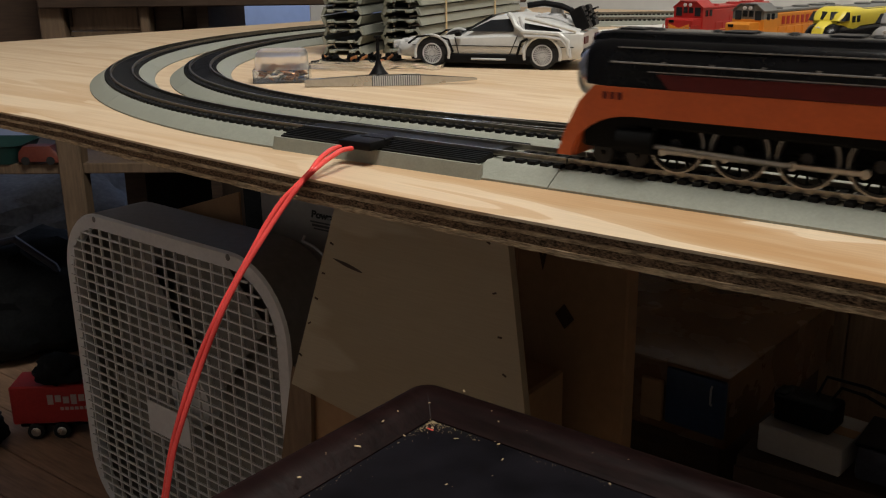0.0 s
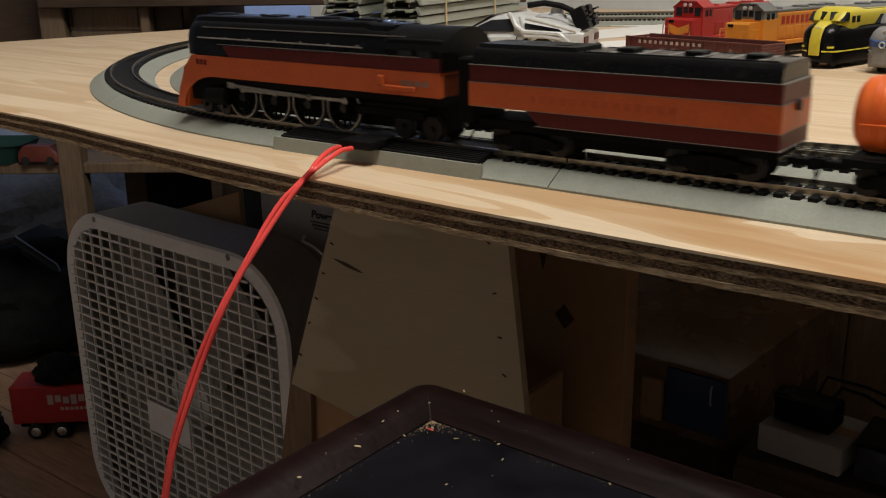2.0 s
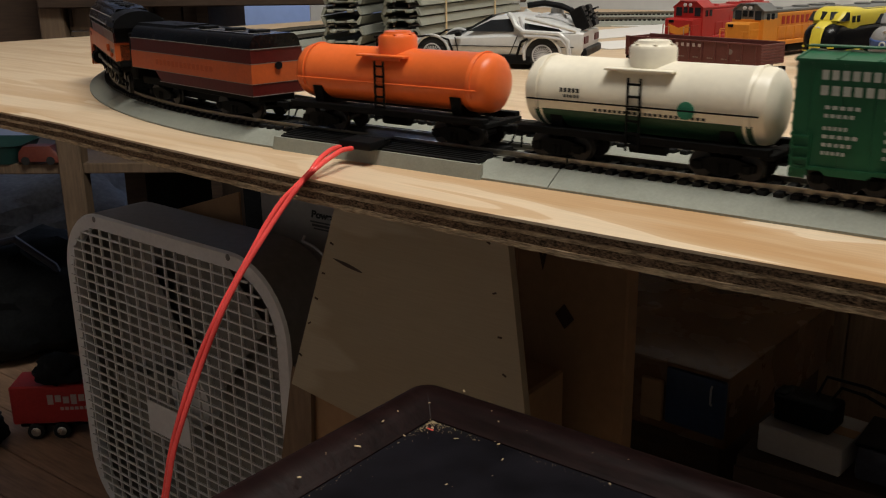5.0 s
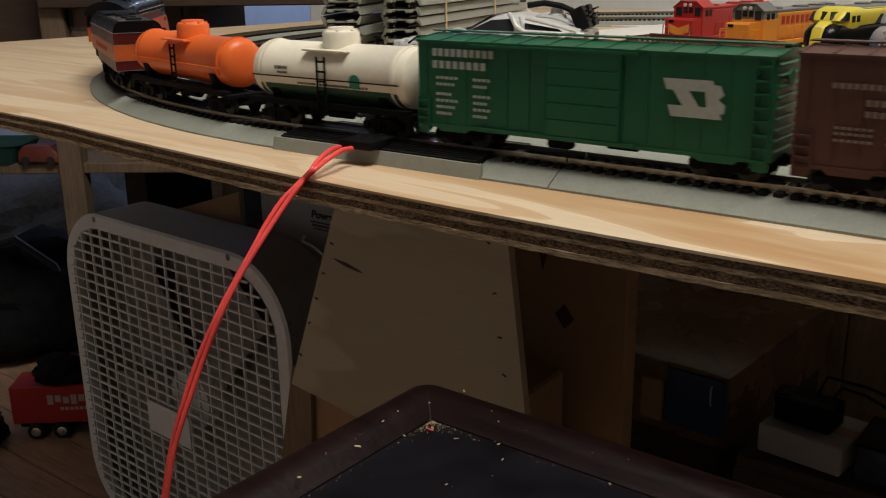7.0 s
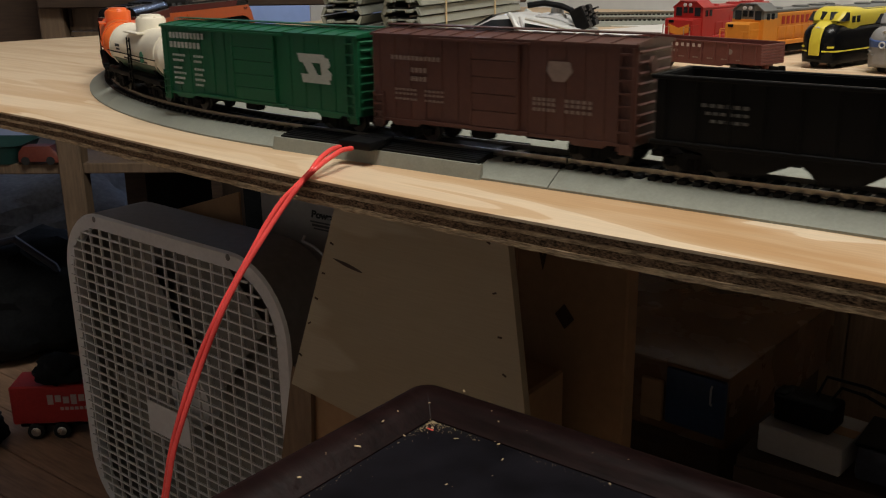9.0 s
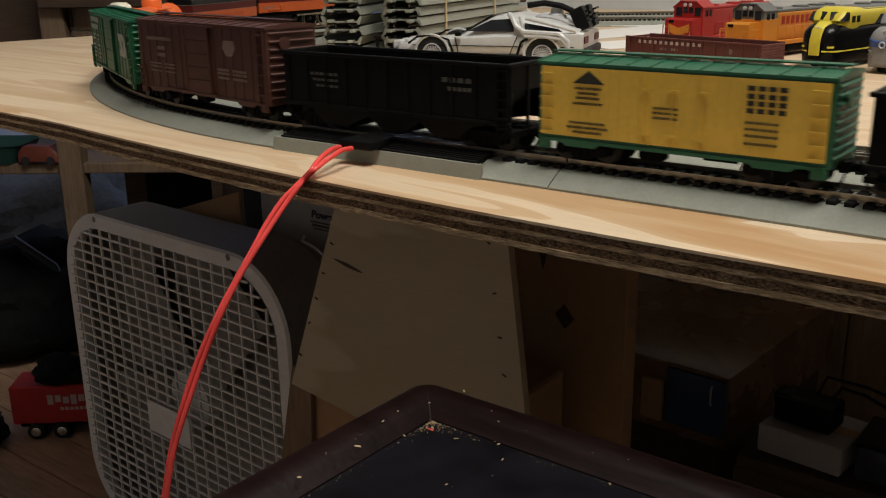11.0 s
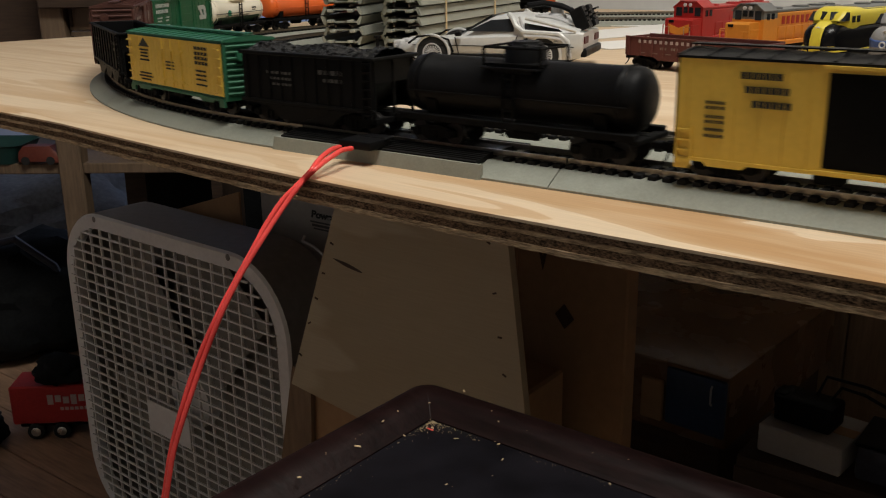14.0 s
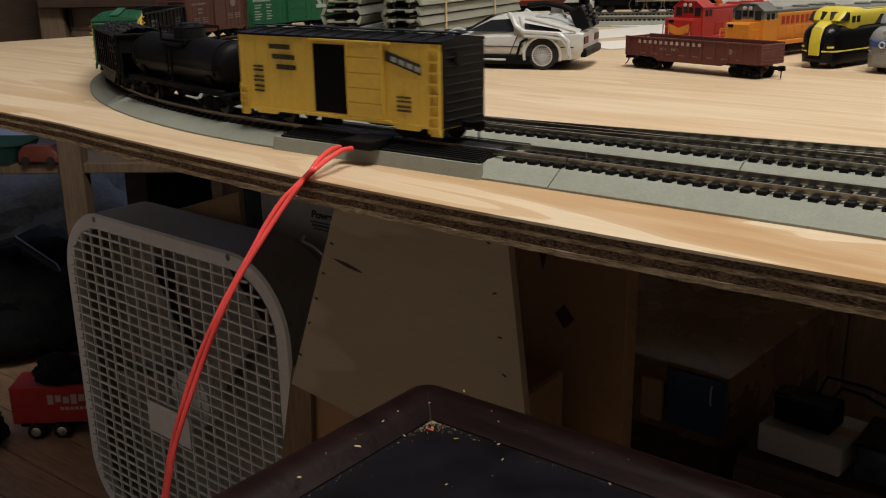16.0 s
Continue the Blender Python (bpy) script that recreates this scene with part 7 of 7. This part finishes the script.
        x, y = (0.02 + a, -0.006 - rnd.random() * 0.010) if k % 2 else (0.006 + rnd.random() * 0.010, -0.02 - a * 0.7)
        crumb(x, y, -0.0006, rnd.uniform(0.0002, 0.0006))
    part("crumb", bm, "fleck", ob, kind="stuff")
    x, y = (0.0246, -0.0278)
    bm = B()
    tube(bm, [(x, y, -0.0067), (x + 0.0015, y - 0.0004, -0.0065), (x + 0.0030, y - 0.0001, -0.0066)], 0.0003, 5)
    part("red_shred", bm, "red_wire", ob, "tiny red plastic shred")


front_table()


def shelf_unit():
    ob = thing("wooden_shelf_unit", "old brown wooden shelf unit with drawer fronts", "shelf", pose(-1.637, 0.590, 0, 0, 0, 36))
    top = T + 0.32
    for x in (0.022, 0.190):
        bm = B()
        low = 0.0 if x < 0.1 else T - 0.14
        box(bm, (x, 0.02, (top + low) / 2), (0.044 if x < 0.1 else 0.018, 0.04, top - low), 0.003)
        part("post", bm, "oldwood", ob)
    for z in (T - 0.080, T + 0.034, T + 0.150):
        bm = B()
        box(bm, (0.1125, 0.030, z - 0.0005), (0.133, 0.016, 0.113), 0.002)
        d = part("drawer_front", bm, "oldwood", ob)
        bm = B()
        for e in (-1, 1):
            box(bm, (0.1125 + e * 0.062, 0.0205, z), (0.006, 0.004, 0.098), 0.001)
        part("drawer_bead", bm, "oldwood_dark", d)
    for z in (T - 0.275, T - 0.52, 0.06):
        bm = B()
        wide = 0.60 if z > T - 0.3 else 0.27
        box(bm, (0.28 - wide / 2, 0.16, z), (wide, 0.30, 0.020), 0.002)
        part("shelf_board", bm, "oldwood", ob)
    for x in (0.29,):
        bm = B()
        box(bm, (x, 0.17, top / 2), (0.022, 0.30, top), 0.002)
        part("side_panel", bm, "oldwood_dark", ob)
    bm = B()
    box(bm, (0.150, 0.33, top / 2), (0.29, 0.012, top), 0.001)
    part("back_panel", bm, "oldwood_dark", ob)
    # dark board added to stand in for the unlit void left of the post
    bm = B()
    box(bm, (-0.165, 0.10, T + 0.10), (0.33, 0.012, 0.50), 0.001)
    part("void_board", bm, "oldwood_dark", ob)
    bm = B()
    box(bm, (0.225, 0.035, T + 0.1), (0.05, 0.012, 0.5), 0.001)
    part("dark_filler", bm, "oldwood_dark", ob)
    bm = B()
    box(bm, (0.44, 0.06, T + 0.074), (0.86, 0.16, 0.110), 0.002)
    part("upper_shelf", bm, "oldwood_dark", ob)
    # things on the shelf
    t = thing("toy_bus", "small orange toy vehicle on a shelf", "toy", pose(-1.675, 0.585, T - 0.265, 0, 0, 36))
    bm = B()
    loft(bm, [[(x, y * s, z * h) for y, z in ((-0.02, 0.006), (0.02, 0.006), (0.02, 0.02), (0.014, 0.034), (-0.014, 0.034), (-0.02, 0.02))] for x, s, h in ((-0.04, 0.8, 0.7), (-0.03, 1, 1), (0.02, 1, 1), (0.03, 1, 0.7), (0.042, 0.8, 0.6))])
    part("shell", bm, "toy", t)
    for x in (-0.025, 0.022):
        for s in (1, -1):
            bm = B()
            revolve(bm, [(s * 0.016, 0.008), (s * 0.021, 0.008), (s * 0.0212, 0.004)], 14, "y", (x, 0, 0.008))
            part("wheel", bm, "tyre", t)
    t = thing("plastic_tray", "teal plastic tray on a shelf", "tray", pose(-1.79, 0.545, T - 0.265, 0, 0, 36))
    bm = B()
    loft(bm, [[(x * s, y * s, z) for x, y in rounded(0.16, 0.12, 0.02, 4, -0.06)] for s, z in ((0.8, 0.0), (1.0, 0.035), (1.04, 0.036), (0.97, 0.034), (0.78, 0.004))])
    part("tray_shell", bm, "tealbit", t)


shelf_unit()


def floor_clutter():
    t = thing("toy_trailer", "red toy truck trailer with silver hubs on the floor", "toy truck", pose(-1.640, 0.455, 0.006, 0, 0, 41))
    bm = B()
    box(bm, (0.13, 0.03, 0.069), (0.30, 0.075, 0.078), 0.003)
    part("trailer_box", bm, "darkred", t)
    bm = B()
    for k in range(7):
        box(bm, (0.055 + k * 0.0145, -0.0078, 0.080 + 0.002 * math.sin(k * 2)), (0.011, 0.001, 0.020 if k in (0, 3) else 0.014), 0.0003)
    for k in range(9):
        box(bm, (0.075 + k * 0.009, -0.0078, 0.061), (0.0065, 0.001, 0.006))
    part("lettering", bm, "letter_pale", t, "pale lettering in plain bars")
    bm = B()
    box(bm, (0.13, 0.03, 0.026), (0.28, 0.06, 0.010), 0.002)
    part("chassis", bm, "black", t)
    for x in (0.022, 0.070):
        for y in (-0.004, 0.064):
            bm = B()
            revolve(bm, [(y - 0.008, 0.012), (y - 0.007, 0.016), (y + 0.006, 0.016), (y + 0.007, 0.012)], 20, "y", (x, 0, 0.016))
            w = part("wheel", bm, "tyre", t)
            bm = B()
            revolve(bm, [(y - 0.0095, 0.006), (y - 0.0085, 0.009), (y - 0.007, 0.009)], 16, "y", (x, 0, 0.016))
            part("hub", bm, "steel", w, "silver hub")

    def lump(name, label, category, at, size, seed, material):
        ob = thing(name, label, category, at)
        bm = B()
        bmesh.ops.create_icosphere(bm, subdivisions=4, radius=1.0)
        for v in bm.verts:
            k = 1 + 0.30 * noise.noise(v.co * 1.6 + Vector((seed, 0, 0))) + 0.12 * noise.noise(v.co * 4.5 + Vector((0, seed, 0)))
            v.co = Vector((v.co.x * size[0] * k, v.co.y * size[1] * k, max(0.0, (v.co.z * 0.5 * k + 0.45)) * size[2]))
        part("cloth", bm, material, ob)
        return ob
    bag = lump("black_bag", "slumped black cloth bag on the floor", "bag", pose(-2.06, 0.72, 0.006, 0, 0, 40), (0.20, 0.17, 0.28), 3.0, "bag")
    part("strap", tube(B(), [(-0.10, -0.06, 0.20), (-0.05, -0.09, 0.27), (0.03, -0.10, 0.29), (0.10, -0.08, 0.22), (0.15, -0.10, 0.10)], 0.009, 8), "fan_dark", bag, "dark webbing strap")
    lump("folded_blanket", "heaped dim blue-grey blanket on the floor", "blanket", pose(-2.46, 1.02, 0.006, 0, 0, 30), (0.34, 0.30, 0.34), 5.0, "blanket")
    lump("dark_cloth", "crumpled dark cloth on the floor", "cloth", pose(-1.72, 0.36, 0.006, 0, 0, 40), (0.09, 0.07, 0.07), 7.0, "bag")
    lump("toy_figure", "small black crumpled toy on the red trailer", "toy", pose(-1.585, 0.515, 0.114, 0, 0, 40), (0.055, 0.035, 0.060), 9.0, "bag")


floor_clutter()


def back_wall():
    """The near room wall behind the table: painted above, brown boards added below for its shade."""
    bm = B()
    box(bm, (0.675, 1.36, 1.62), (3.65, 0.08, 1.76))
    tagged(part("wall_back", bm, "white"), "white painted wall close behind the train table", "wall", kind="structure")
    # made-up boards whose brown keeps the wall below the table dark
    ob = thing("shaded_lower_wall", "brown boards added for the shaded lower wall", "wall", kind="structure")
    for k in range(24):
        bm = B()
        box(bm, (-1.15 + 0.152 * (k + 0.5), 1.352, 0.372), (0.150, 0.06, 0.740), 0.003)
        part("board", bm, "wall_shade", ob)
    bm = B()
    box(bm, (0.675, 1.350, 0.742), (3.65, 0.10, 0.03), 0.003)
    part("cap_rail", bm, "white", ob)


back_wall()


def door_edge():
    """The white edge of an open door beyond the shelf unit."""
    ob = thing("open_door", "white painted edge of an open door", "door", pose(-1.747, 1.412, 0, 0, 0, 36))
    bm = B()
    box(bm, (0, 0.20, 1.02), (0.040, 0.40, 2.03), 0.003)
    part("door_leaf", bm, "white", ob)
    bm = B()
    revolve(bm, [(0.0, 0.010), (0.004, 0.024), (0.030, 0.026), (0.045, 0.018), (0.047, 0.004)], 16, "x", (0.020, 0.34, 1.0))
    part("door_knob", bm, "steel", ob)


door_edge()

motions()
